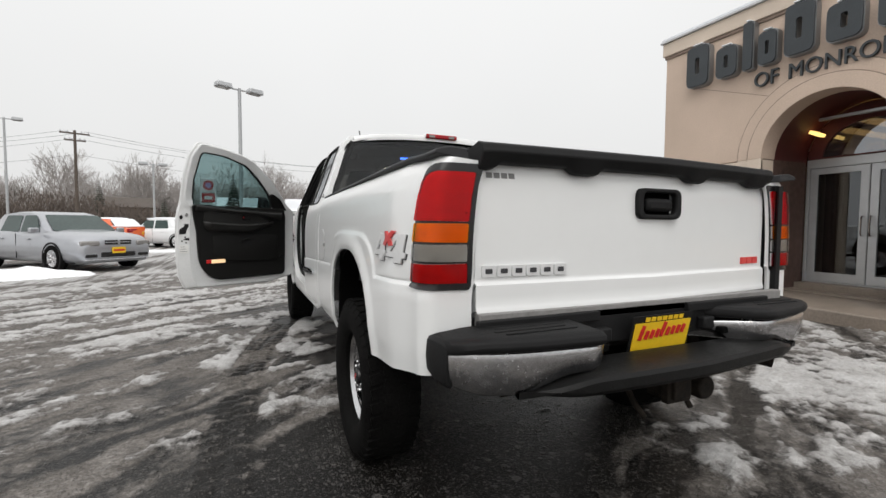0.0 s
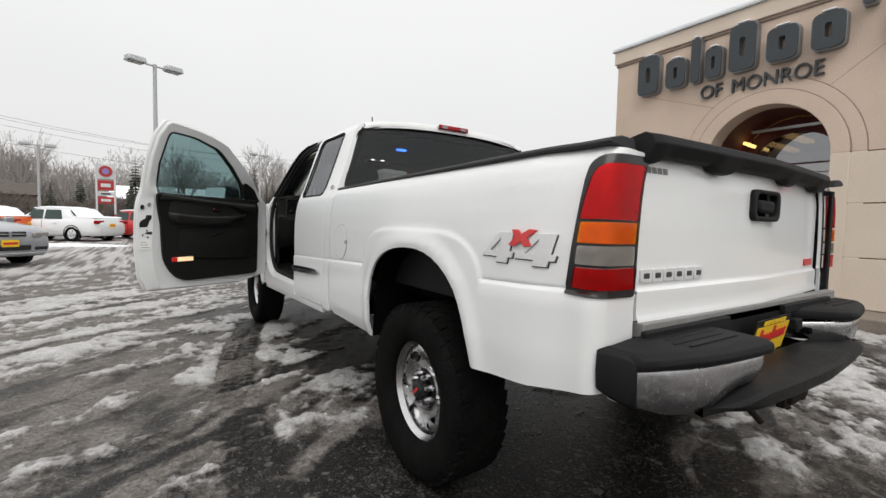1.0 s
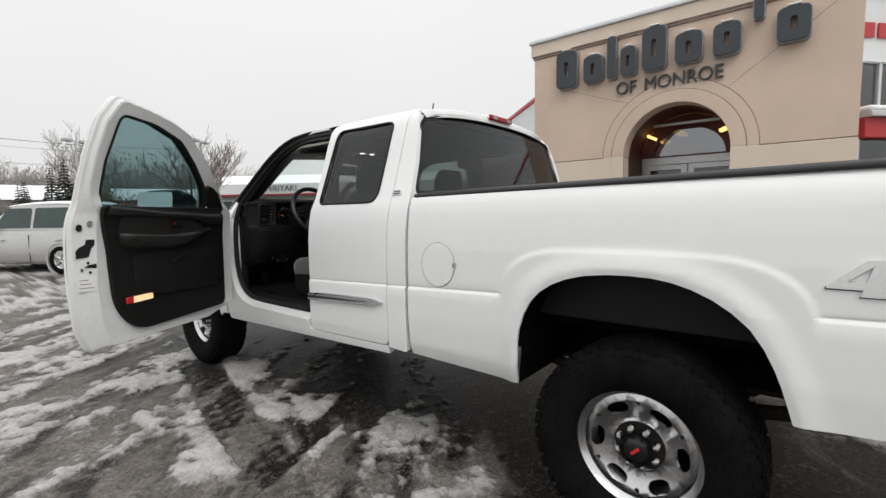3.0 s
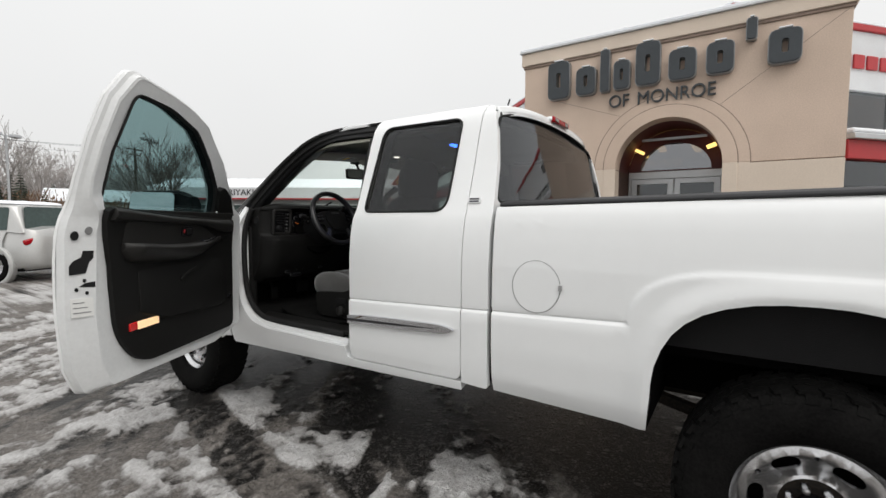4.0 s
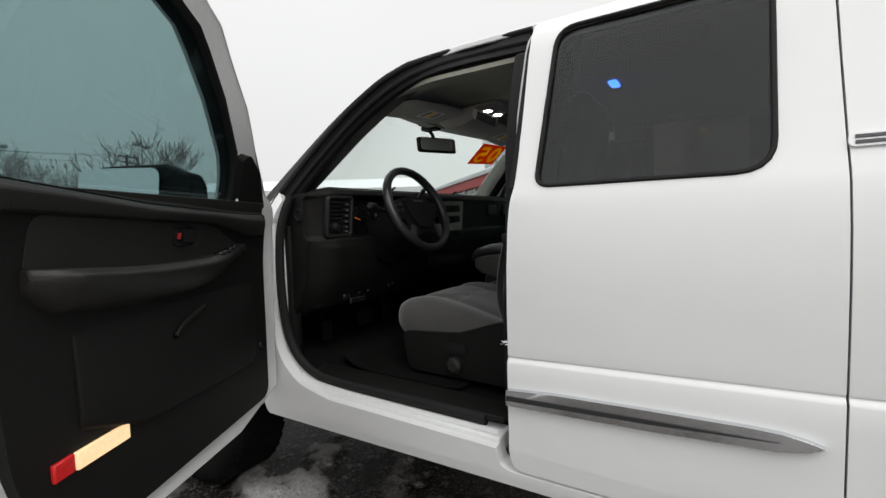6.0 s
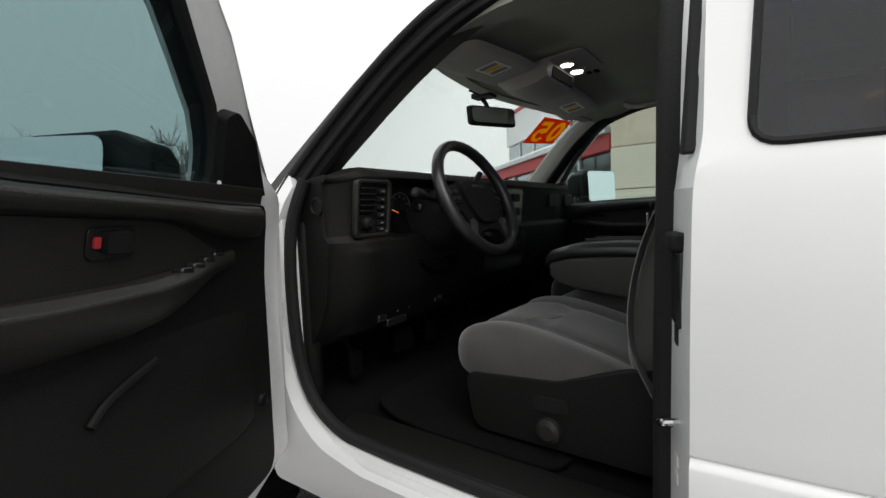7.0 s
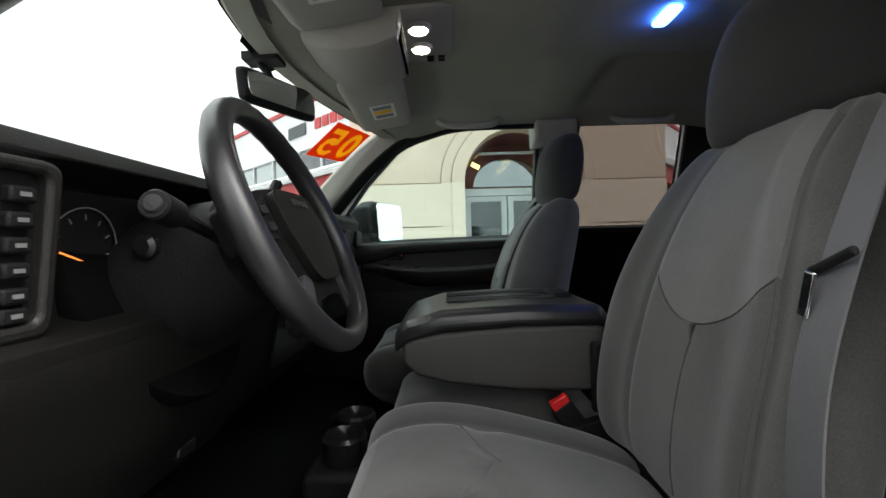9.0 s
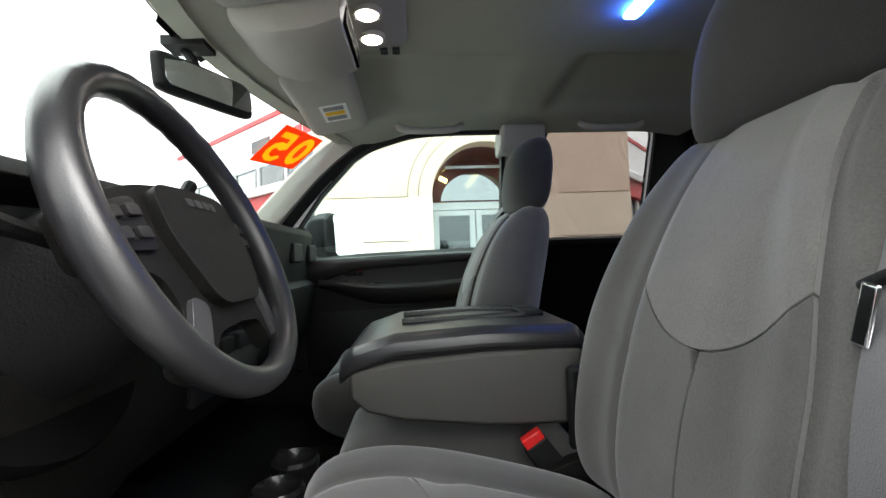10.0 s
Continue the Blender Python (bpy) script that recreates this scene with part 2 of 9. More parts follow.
HOUSEWALL = mat("brown_house_siding", (0.17, 0.135, 0.11), 0.85, 0, 0.15, 1, 20)
SILVERCAR = mat("silver_blue_car_paint", (0.37, 0.38, 0.405), 0.3, 0.5, 0.08, 3, 60, coat=0.6)
WHITECAR = mat("white_parked_car_paint", (0.74, 0.75, 0.76), 0.3, 0, 0.04, 3, 50, coat=0.6)
ORANGECAR = mat("orange_car_paint", (0.72, 0.12, 0.02), 0.3, 0, 0.06, 3, 50, coat=0.6)
REDCAR = mat("red_car_paint", (0.50, 0.02, 0.02), 0.3, 0, 0.06, 3, 50, coat=0.6)
GREYCAR = mat("champagne_car_paint", (0.50, 0.50, 0.49), 0.32, 0.35, 0.08, 3, 50, coat=0.6)
CARGLASS = mat("parked_car_glass", (0.040, 0.062, 0.058), 0.10, 0, 0.2, 2, 20, coat=0.0, spec=0.35)
SIGNTEXT = mat("dark_sign_text", (0.05, 0.05, 0.055), 0.5)


def film_mat(name, col):
    """Printed film that daylight shines through."""
    m = bpy.data.materials.new(name)
    m.use_nodes = True
    n, l = m.node_tree.nodes, m.node_tree.links
    b = n["Principled BSDF"]
    b.inputs["Base Color"].default_value = (*col, 1)
    b.inputs["Roughness"].default_value = 0.5
    tl_ = n.new("ShaderNodeBsdfTranslucent")
    tl_.inputs["Color"].default_value = (*col, 1)
    mx = n.new("ShaderNodeMixShader")
    mx.inputs[0].default_value = 0.6
    l.new(b.outputs[0], mx.inputs[1])
    l.new(tl_.outputs[0], mx.inputs[2])
    l.new(mx.outputs[0], n["Material Output"].inputs["Surface"])
    return m


SIGN_OR = film_mat("orange_sticker", (0.82, 0.13, 0.01))
SIGN_YE = film_mat("yellow_sticker_print", (0.95, 0.60, 0.02))
FLAPGAP = mat("grey_panel_gap", (0.30, 0.30, 0.30), 0.7)
PAPER = mat("white_label_paper", (0.72, 0.72, 0.70), 0.6, 0, 0.05, 30, 200)
PRINT = mat("grey_label_print", (0.2, 0.2, 0.2), 0.6)


# ---- mesh helpers ----
def part(name, bm, material, parent, label="", angle=35, bevel=0.0, segs=2, flat=False):
    """Links a bmesh as one mesh object under a thing or a part."""
    bmesh.ops.recalc_face_normals(bm, faces=bm.faces[:])
    for f in bm.faces:
        f.smooth = not flat
    lim = radians(angle)
    for ed in bm.edges:
        ed.smooth = len(ed.link_faces) == 2 and ed.calc_face_angle(4.0) < lim
    me = bpy.data.meshes.new(name)
    bm.to_mesh(me)
    bm.free()
    for m in material if isinstance(material, (list, tuple)) else [material]:
        me.materials.append(m)
    ob = new(name, me)
    ob.parent = parent
    if label:
        ob["label"] = label
    if bevel:
        bv = ob.modifiers.new("edges", "BEVEL")
        bv.width, bv.segments, bv.limit_method, bv.angle_limit = bevel, segs, "ANGLE", radians(38)
        bv.use_clamp_overlap = True
    return ob


def thing(name, label, category, m=None, group="", kind=""):
    ob = new(name)
    ob.empty_display_size = 0.1
    if m is not None:
        ob.matrix_world = m
    return tagged(ob, label, category, group, kind)


def solid(name, bm, material, label, category, m=None, group="", kind="", **kw):
    """A thing that is one mesh."""
    ob = part(name, bm, material, None, **kw)
    if m is not None:
        ob.matrix_world = m
    return tagged(ob, label, category, group, kind)


def box(bm, c, s, m=None, taper=None):
    """An axis-aligned box about c; taper shrinks its top in x and y."""
    vs = []
    for dz in (-1, 1):
        k = taper if taper and dz > 0 else (1, 1)
        for dx, dy in ((-1, -1), (1, -1), (1, 1), (-1, 1)):
            p = Vector((c[0] + dx * s[0] / 2 * k[0], c[1] + dy * s[1] / 2 * k[1], c[2] + dz * s[2] / 2))
            vs.append(bm.verts.new(m @ p if m is not None else p))
    for f in ((3, 2, 1, 0), (4, 5, 6, 7), (0, 1, 5, 4), (1, 2, 6, 5), (2, 3, 7, 6), (3, 0, 4, 7)):
        bm.faces.new([vs[i] for i in f])
    return bm


def loft(bm, rings, closed=True, caps=True):
    """Skins rings of equal length; closed joins each ring's ends."""
    rows = [[bm.verts.new(p) for p in r] for r in rings]
    n = len(rows[0])
    for a, b in zip(rows, rows[1:]):
        for i in range(n if closed else n - 1):
            j = (i + 1) % n
            bm.faces.new((a[i], a[j], b[j], b[i]))
    if caps and closed:
        bm.faces.new(rows[0][::-1])
        bm.faces.new(rows[-1])
    return bm


def tube(bm, path, r, seg=10, caps=True):
    """A round bar along a path; r is one radius or one per point."""
    path = [Vector(p) for p in path]
    rings, ref = [], None
    for i, p in enumerate(path):
        d = (path[min(i + 1, len(path) - 1)] - path[max(i - 1, 0)]).normalized()
        if ref is None:
            ref = d.orthogonal().normalized()
        ref = (ref - d * ref.dot(d)).normalized()
        side = d.cross(ref)
        rr = r[i] if isinstance(r, (list, tuple)) else r
        rings.append([p + (ref * math.cos(a) + side * math.sin(a)) * rr for a in [2 * math.pi * k / seg for k in range(seg)]])
    return loft(bm, rings, True, caps)


def ribbon(bm, path, normals, width, thick):
    """A flat band along a path, as webbing or a strip."""
    path = [Vector(p) for p in path]
    rings = []
    for i, p in enumerate(path):
        d = (path[min(i + 1, len(path) - 1)] - path[max(i - 1, 0)]).normalized()
        nn = Vector(normals[i] if isinstance(normals, list) else normals)
        nn = (nn - d * nn.dot(d)).normalized()
        s = d.cross(nn)
        rings.append([p + s * width / 2 + nn * thick / 2, p - s * width / 2 + nn * thick / 2, p - s * width / 2 - nn * thick / 2, p + s * width / 2 - nn * thick / 2])
    return loft(bm, rings)


def lathe(bm, prof, m=None, seg=32, closed=False):
    """Turns (radius, height) points about z."""
    rings = []
    for r, h in prof:
        rings.append([Vector((r * math.cos(a), r * math.sin(a), h)) for a in [2 * math.pi * k / seg for k in range(seg)]])
    if m is not None:
        rings = [[m @ p for p in r] for r in rings]
    if closed:
        rings.append(rings[0])
        rows = [[bm.verts.new(p) for p in r] for r in rings[:-1]]
        rows.append(rows[0])
        for a, b in zip(rows, rows[1:]):
            for i in range(seg):
                j = (i + 1) % seg
                bm.faces.new((a[i], a[j], b[j], b[i]))
        return bm
    return loft(bm, rings, True, True)


def rounded(pts, seg=5):
    """A polygon from (u, v, radius) corners, each rounded off."""
    out, n = [], len(pts)
    for i in range(n):
        p = Vector(pts[i][:2])
        r = pts[i][2] if len(pts[i]) > 2 else 0
        if not r:
            out.append((p.x, p.y))
            continue
        a, b = Vector(pts[i - 1][:2]), Vector(pts[(i + 1) % n][:2])
        da, db = (a - p).normalized(), (b - p).normalized()
        r = min(r, (a - p).length * 0.49, (b - p).length * 0.49)
        for k in range(seg + 1):
            t = k / seg
            q = (p + da * r) * (1 - t) ** 2 + p * 2 * t * (1 - t) + (p + db * r) * t ** 2
            out.append((q.x, q.y))
    return out


def rect(u0, v0, u1, v1, r=0.0):
    return rounded([(u0, v0, r), (u1, v0, r), (u1, v1, r), (u0, v1, r)])


def smooth_line(pts, n=4):
    """A Catmull-Rom line through points."""
    P = [Vector(p) for p in pts]
    out = []
    for i in range(len(P) - 1):
        a, b, c, d = P[max(i - 1, 0)], P[i], P[i + 1], P[min(i + 2, len(P) - 1)]
        for k in range(n):
            t = k / n
            out.append(0.5 * (2 * b + (c - a) * t + (2 * a - 5 * b + 4 * c - d) * t * t + (3 * b - a - 3 * c + d) * t ** 3))
    out.append(P[-1])
    return out


def sheet(bm, outline, holes, mapf, thick, cu=(), cv=(), sign=1.0):
    """A panel: an outline with holes in (u, v), cut along lines so that it can bend, laid on mapf(u, v) and given thickness to its back."""
    f = bmesh.new()
    for loop in [outline, *holes]:
        vs = [f.verts.new((p[0], p[1], 0)) for p in loop]
        for i in range(len(vs)):
            f.edges.new((vs[i], vs[(i + 1) % len(vs)]))
    bmesh.ops.triangle_fill(f, use_beauty=True, edges=f.edges[:])
    for c in cu:
        bmesh.ops.bisect_plane(f, geom=f.verts[:] + f.edges[:] + f.faces[:], dist=1e-5, plane_co=(c, 0, 0), plane_no=(1, 0, 0))
    for c in cv:
        co, no = ((0, c, 0), (0, 1, 0)) if not isinstance(c, tuple) else c
        bmesh.ops.bisect_plane(f, geom=f.verts[:] + f.edges[:] + f.faces[:], dist=1e-5, plane_co=co, plane_no=no)
    f.verts.index_update()
    front, back = {}, {}
    h = 1e-3
    for v in f.verts:
        u, w = v.co.x, v.co.y
        p = Vector(mapf(u, w))
        n = (Vector(mapf(u + h, w)) - Vector(mapf(u - h, w))).cross(Vector(mapf(u, w + h)) - Vector(mapf(u, w - h))).normalized() * sign
        front[v.index] = bm.verts.new(p)
        back[v.index] = bm.verts.new(p - n * thick)
    for fc in f.faces:
        ids = [v.index for v in fc.verts]
        bm.faces.new([front[i] for i in ids])
        bm.faces.new([back[i] for i in ids[::-1]])
    for ed in f.edges:
        if len(ed.link_faces) == 1:
            a, b = ed.verts[0].index, ed.verts[1].index
            bm.faces.new((front[a], front[b], back[b], back[a]))
    f.free()
    return bm


def steps(a, b, n):
    return [a + (b - a) * i / n for i in range(1, n)]


def pad_edge(s, t, p):
    """How full a cushion is towards its rim: boxy, with a round shoulder."""
    return max(0.0, 1 - abs(s) ** p) ** 0.40 * max(0.0, 1 - abs(2 * t - 1) ** p) ** 0.40


def rim_step(u):
    """Spaces the rows of a cushion closer towards its rim."""
    return 0.4 * u + 0.6 * math.sin(math.pi / 2 * u)


def round_corner(s, q, r=0.26):
    """Turns the corners of the square -1..1 into quarter circles."""
    a, b = (abs(s) - 1 + r) / r, (abs(q) - 1 + r) / r
    if a <= 0 or b <= 0:
        return s, q
    a, b = a * math.sqrt(1 - b * b / 2), b * math.sqrt(1 - a * a / 2)
    return math.copysign(1 - r + r * a, s), math.copysign(1 - r + r * b, q)


def pad(bm, halfw, height, mid, half, place, nu=22, nv=22, p=4.0):
    """A cushion: over s in -1..1 and t in 0..1, a front and a back that meet in a rounded edge. place(x, depth, z) sets it in the world."""
    fr, bk = [], []
    for j in range(nv + 1):
        t = 0.5 + 0.5 * rim_step(-1 + 2 * j / nv)
        rf, rb = [], []
        for i in range(nu + 1):
            s = rim_step(-1 + 2 * i / nu)
            e = pad_edge(s, t, p)
            sr, qr = round_corner(s, 2 * t - 1)
            x, z = sr * halfw(t), (0.5 + 0.5 * qr) * height
            rf.append(bm.verts.new(place(x, mid(s, t) + half(s, t) * e, z)))
            border = i in (0, nu) or j in (0, nv)
            rb.append(rf[-1] if border else bm.verts.new(place(x, mid(s, t) - half(s, t) * e, z)))
        fr.append(rf), bk.append(rb)
    for g, flip in ((fr, False), (bk, True)):
        for j in range(nv):
            for i in range(nu):
                q = [g[j][i], g[j][i + 1], g[j + 1][i + 1], g[j + 1][i]]
                bm.faces.new(q[::-1] if flip else q)
    return bm


def islands(bm):
    """The separate pieces of a mesh, each as a mesh of its own."""
    bm.verts.index_update()
    seen, out = set(), []
    for v0 in bm.verts:
        if v0.index in seen:
            continue
        stack, grp = [v0], []
        seen.add(v0.index)
        while stack:
            v = stack.pop()
            grp.append(v)
            for e in v.link_edges:
                w = e.other_vert(v)
                if w.index not in seen:
                    seen.add(w.index)
                    stack.append(w)
        piece = bmesh.new()
        new_v = {v.index: piece.verts.new(v.co) for v in grp}
        for f in {f for v in grp for f in v.link_faces}:
            piece.faces.new([new_v[v.index] for v in f.verts])
        out.append(piece)
    bm.free()
    return out


def text_bm(body, size, depth, m, align="CENTER"):
    """Raised lettering in Blender's own font, as a bmesh."""
    cu = bpy.data.curves.new("lettering", "FONT")
    cu.body, cu.size, cu.extrude, cu.align_x, cu.align_y = body, size, depth, align, "CENTER"
    tmp = new("lettering", cu)
    me = bpy.data.meshes.new_from_object(tmp.evaluated_get(bpy.context.evaluated_depsgraph_get()))
    bm = bmesh.new()
    bm.from_mesh(me)
    bmesh.ops.transform(bm, matrix=m, verts=bm.verts[:])
    bpy.data.objects.remove(tmp)
    bpy.data.curves.remove(cu)
    bpy.data.meshes.remove(me)
    return bm


def sst(a, b, x):
    t = min(1.0, max(0.0, (x - a) / (b - a)))
    return t * t * (3 - 2 * t)

# ---- ground: one sheet of wet asphalt under churned slush ----
def axis(lo, hi, step):
    a = list(np.arange(lo, hi + 1e-6, step))
    for sgn, arr in ((-1, []), (1, [])):
        d, p = step, lo if sgn < 0 else hi
        while abs(p) < 2200:
            d *= 1.16
            p += sgn * d
            arr.append(p)
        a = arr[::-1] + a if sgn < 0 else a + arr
    return np.array(a)


def value_noise(x, y, seed):
    """Smooth lattice noise in 0..1."""
    xi, yi = np.floor(x).astype(np.int64), np.floor(y).astype(np.int64)
    fx, fy = x - xi, y - yi
    fx, fy = fx * fx * (3 - 2 * fx), fy * fy * (3 - 2 * fy)

    def h(a, b):
        k = (a * 374761393 + b * 668265263 + seed * 982451653) & 0xFFFFFFFF
        k = ((k ^ (k >> 13)) * 1274126177) & 0xFFFFFFFF
        return ((k ^ (k >> 16)) & 0xFFFF) / 65535.0

    return (h(xi, yi) * (1 - fx) + h(xi + 1, yi) * fx) * (1 - fy) + (h(xi, yi + 1) * (1 - fx) + h(xi + 1, yi + 1) * fx) * fy


def fbm(x, y, seed, octs=4):
    t, a, s = 0, 0.5, 0
    for o in range(octs):
        t = t + a * value_noise(x * 2 ** o, y * 2 ** o, seed + o * 17)
        s += a
        a *= 0.5
    return t / s


def bandmask(d, w, soft):
    return np.clip((w - np.abs(d)) / soft + 0.5, 0, 1)


GX, GY = axis(-5.4, 4.6, 0.022), axis(-3.6, 6.6, 0.022)
gx, gy = np.meshgrid(GX, GY)
# wheel lines: the pickup's own, and those of cars that crossed before
t1 = gx - np.interp(gy, [-3.0, -1.2, -0.13, 0.6, 1.2, 1.8, 2.2, 2.8, 3.4], [-1.62, -1.60, -1.575, -1.555, -1.51, -1.44, -1.37, -1.22, -1.03])
t2 = gx - 0.62 + 0.175 * np.clip(3.4 - gy, 0, 9)
ca, sa = math.cos(radians(37)), math.sin(radians(37))
rx, ry = gx * ca + gy * sa, -gx * sa + gy * ca
wob = (fbm(gx * 3, gy * 3, 31, 3) - 0.5) * 0.22
streak = fbm(rx * 0.7 + 5, (ry + wob) * 3.4 + 3, 3, 4)
lumps = fbm(gx * 4.2, gy * 4.2, 11, 4)
crumb = fbm(gx * 13, gy * 13, 71, 3)
broad = fbm(gx * 0.6 + 9, gy * 0.6 + 4, 23, 3)
chips = fbm(gx * 27, gy * 27, 83, 2)
cover = 0.30 * streak + 0.20 * lumps + 0.24 * crumb + 0.14 * chips + 0.12 * broad
cover = cover + 0.035 * np.clip((-1.6 - gx) / 2.0, 0, 1) + 0.015 * np.clip((gy - 3.0) / 6, 0, 1) - 0.05 * bandmask(gy - 2.6, 1.2, 0.8) * bandmask(gx + 2.6, 1.0, 0.6) - 0.10 * bandmask(gx + 0.35, 0.7, 0.4) * bandmask(gy + 0.75, 0.6, 0.4) - 0.09 * np.clip((-0.2 - gy) / 1.2, 0, 1) * (gx < 0.5)
sheltered = bandmask(gx - 0.12, 0.80, 0.4) * bandmask(gy - 2.1, 2.7, 0.6)
# mask under the truck: less slush film, and its shade painted in
under = np.maximum(sheltered, 0.85 * bandmask(gx + 0.10, 0.98, 0.5) * bandmask(gy - 2.1, 1.2, 0.6))
cover = cover - 0.12 * sheltered
for px, py, sx, sy, k in ((-1.63, 1.88, 0.24, 0.20, 0.14), (-1.02, 2.05, 0.20, 0.26, 0.18), (-0.86, 1.38, 0.32, 0.26, 0.23), (-1.18, 0.80, 0.26, 0.09, 0.10), (-0.86, 3.1, 0.16, 0.28, 0.12), (-1.62, 2.46, 0.30, 0.18, 0.11), (-2.32, 2.42, 0.40, 0.16, 0.12), (-1.85, 2.80, 0.35, 0.18, 0.11), (-1.10, 1.62, 0.16, 0.14, 0.08), (-1.41, 3.43, 0.30, 0.15, 0.12), (-2.66, 2.96, 0.36, 0.13, 0.11), (-1.10, 3.95, 0.30, 0.14, 0.10), (-1.84, 3.05, 0.28, 0.13, 0.10), (-2.9, 0.5, 0.9, 0.18, 0.07), (-2.4, 0.3, 0.3, 0.12, 0.05), (2.7, -0.2, 0.9, 0.3, 0.05), (2.6, -0.55, 0.5, 0.14, 0.05), (1.25, -0.92, 0.36, 0.11, 0.13), (0.72, -0.72, 0.30, 0.07, 0.13), (0.95, -0.45, 0.30, 0.07, 0.09), (3.0, -1.6, 1.2, 0.4, 0.03), (-2.2, -0.6, 0.8, 0.5, 0.06)):
    cover = cover + k * np.exp(-(((gx - px + wob) / sx) ** 2 + ((gy - py - wob) / sy) ** 2))
trk1 = bandmask(t1 + wob * 0.2, 0.125, 0.04) * np.clip((3.6 - gy) / 0.3, 0, 1) * np.clip((gy + 4.5) / 1.5, 0, 1)
cover = cover - 0.34 * trk1 - 0.12 * bandmask(t2 + wob * 0.3, 0.14, 0.08) * np.clip((3.6 - gy) / 0.3, 0, 1) * np.clip((gy + 4.5) / 1.5, 0, 1)
trk = trk1
# a bare strip left by an older crossing wheel
old = (gy - 1.92) * math.cos(radians(28)) - (gx + 0.76) * math.sin(radians(28))
cover = cover - 0.20 * bandmask(old + wob * 0.25, 0.065, 0.05) * bandmask(gx + 0.75, 0.55, 0.2)
# light rims pushed up beside the wheel line
cover = cover + 0.07 * bandmask(np.abs(t1) - 0.20, 0.05, 0.06) * (gy < 3.4) * (gy > -3.2)
for k, (off, w) in enumerate(((0.35, 0.09), (1.86, 0.10), (-1.2, 0.09), (3.4, 0.11), (4.3, 0.10), (5.6, 0.11), (7.1, 0.12))):
    m_ = bandmask(ry - off + wob * 0.5, w, 0.07)
    cover = cover - 0.12 * m_
    trk = np.maximum(trk, 0.7 * m_)
thin = fbm(rx * 1.3 + 11, (ry + wob) * 8.0, 131, 4)
cover = cover + 0.16 * (thin - 0.5)
cover = cover - 0.11 * np.clip((0.75 - gy) / 0.4, 0, 1) * bandmask(gx + 1.5, 1.0, 0.5) * (gy > -1.6)
slush = np.clip((cover - 0.448) / 0.150, 0, 1)
# film thinned under and behind the truck, which also paints its shade
film = np.clip(0.60 + 1.0 * (fbm(gx * 0.9 + 2, gy * 0.9 + 7, 91, 4) - 0.4) + 2.0 * (thin - 0.5) + 0.25 * np.clip((-1.2 - gx) / 2.5, 0, 1) + 0.22 * np.clip((-0.2 - gy) / 1.0, 0, 1) * np.clip((-0.9 - gx) / 0.5, 0, 1) - 0.8 * under - 0.30 * trk - 0.10 * trk1 - 0.50 * np.clip((0.70 - gy) / 0.7, 0, 1) * bandmask(gx + 1.3, 0.75, 0.5) - 0.55 * bandmask(gx + 0.25, 0.55, 0.4) * bandmask(gy + 0.9, 1.0, 0.4) + 0.22 * bandmask(gx + 1.9, 0.9, 0.6) * bandmask(gy - 1.7, 0.9, 0.6), 0, 1)
film = np.clip(film + 0.22 * np.clip((np.hypot(gx + 1.2, gy - 0.2) - 2.2) / 4.0, 0, 1) - 0.10 * (1 - under), 0, 1)
farfade = np.clip((np.hypot(gx, gy - 3) - 25) / 120, 0, 1)
slush = slush * (1 - farfade) + 0.40 * farfade
film = film * (1 - farfade) + 0.7 * farfade
ridge = fbm(gx * 9, gy * 9, 41, 3)
fineh = fbm(gx * 26, gy * 26, 57, 2)
near = 1 - np.clip((np.hypot(gx + 1, gy - 2) - 12) / 20, 0, 1)
height = (slush ** 1.15) * (0.003 + 0.014 * ridge ** 1.5 + 0.022 * fineh + 0.05 * np.clip(cover - 0.53, 0, 0.2)) * near + (0.008 * film * crumb + 0.012 * np.clip(chips - 0.52, 0, 1) * film) * near
lugs = (np.sin(gy * 62 + np.sign(t1) * 1.6 + 9 * np.abs(t1)) > 0.0) * (0.35 + 0.65 * (np.abs(np.abs(t1) - 0.07) < 0.045))
treadlug = 0.020 * lugs * (0.4 + 0.6 * chips) * bandmask(t1, 0.125, 0.03) * (gy < 3.3)
film = np.clip(film + 0.8 * lugs * (chips - 0.25) * bandmask(t1, 0.125, 0.03) * (gy < 3.3), 0, 1)
height = height + treadlug * near
gv = np.stack([gx, gy, height], -1).reshape(-1, 3)
nx, ny = len(GX), len(GY)
ii = (np.arange(ny - 1)[:, None] * nx + np.arange(nx - 1)[None, :]).ravel()
gf = np.stack([ii, ii + 1, ii + nx + 1, ii + nx], -1)
gme = bpy.data.meshes.new("ground")
gme.from_pydata(gv, [], gf)
att = gme.attributes.new("slush", "FLOAT", "POINT")
att.data.foreach_set("value", slush.ravel().astype(np.float32))
att = gme.attributes.new("film", "FLOAT", "POINT")
att.data.foreach_set("value", film.ravel().astype(np.float32))
gme.polygons.foreach_set("use_smooth", [True] * len(gf))

gm = bpy.data.materials.new("wet_asphalt_and_slush")
gm.use_nodes = True
n, l = gm.node_tree.nodes, gm.node_tree.links
b = n["Principled BSDF"]
geo = n.new("ShaderNodeNewGeometry")
at = n.new("ShaderNodeAttribute")
at.attribute_name = "slush"
af = n.new("ShaderNodeAttribute")
af.attribute_name = "film"


def gnoise(scale, detail=4, rough=0.6):
    q = n.new("ShaderNodeTexNoise")
    q.inputs["Scale"].default_value, q.inputs["Detail"].default_value, q.inputs["Roughness"].default_value = scale, detail, rough
    l.new(geo.outputs["Position"], q.inputs["Vector"])
    return q.outputs["Fac"]


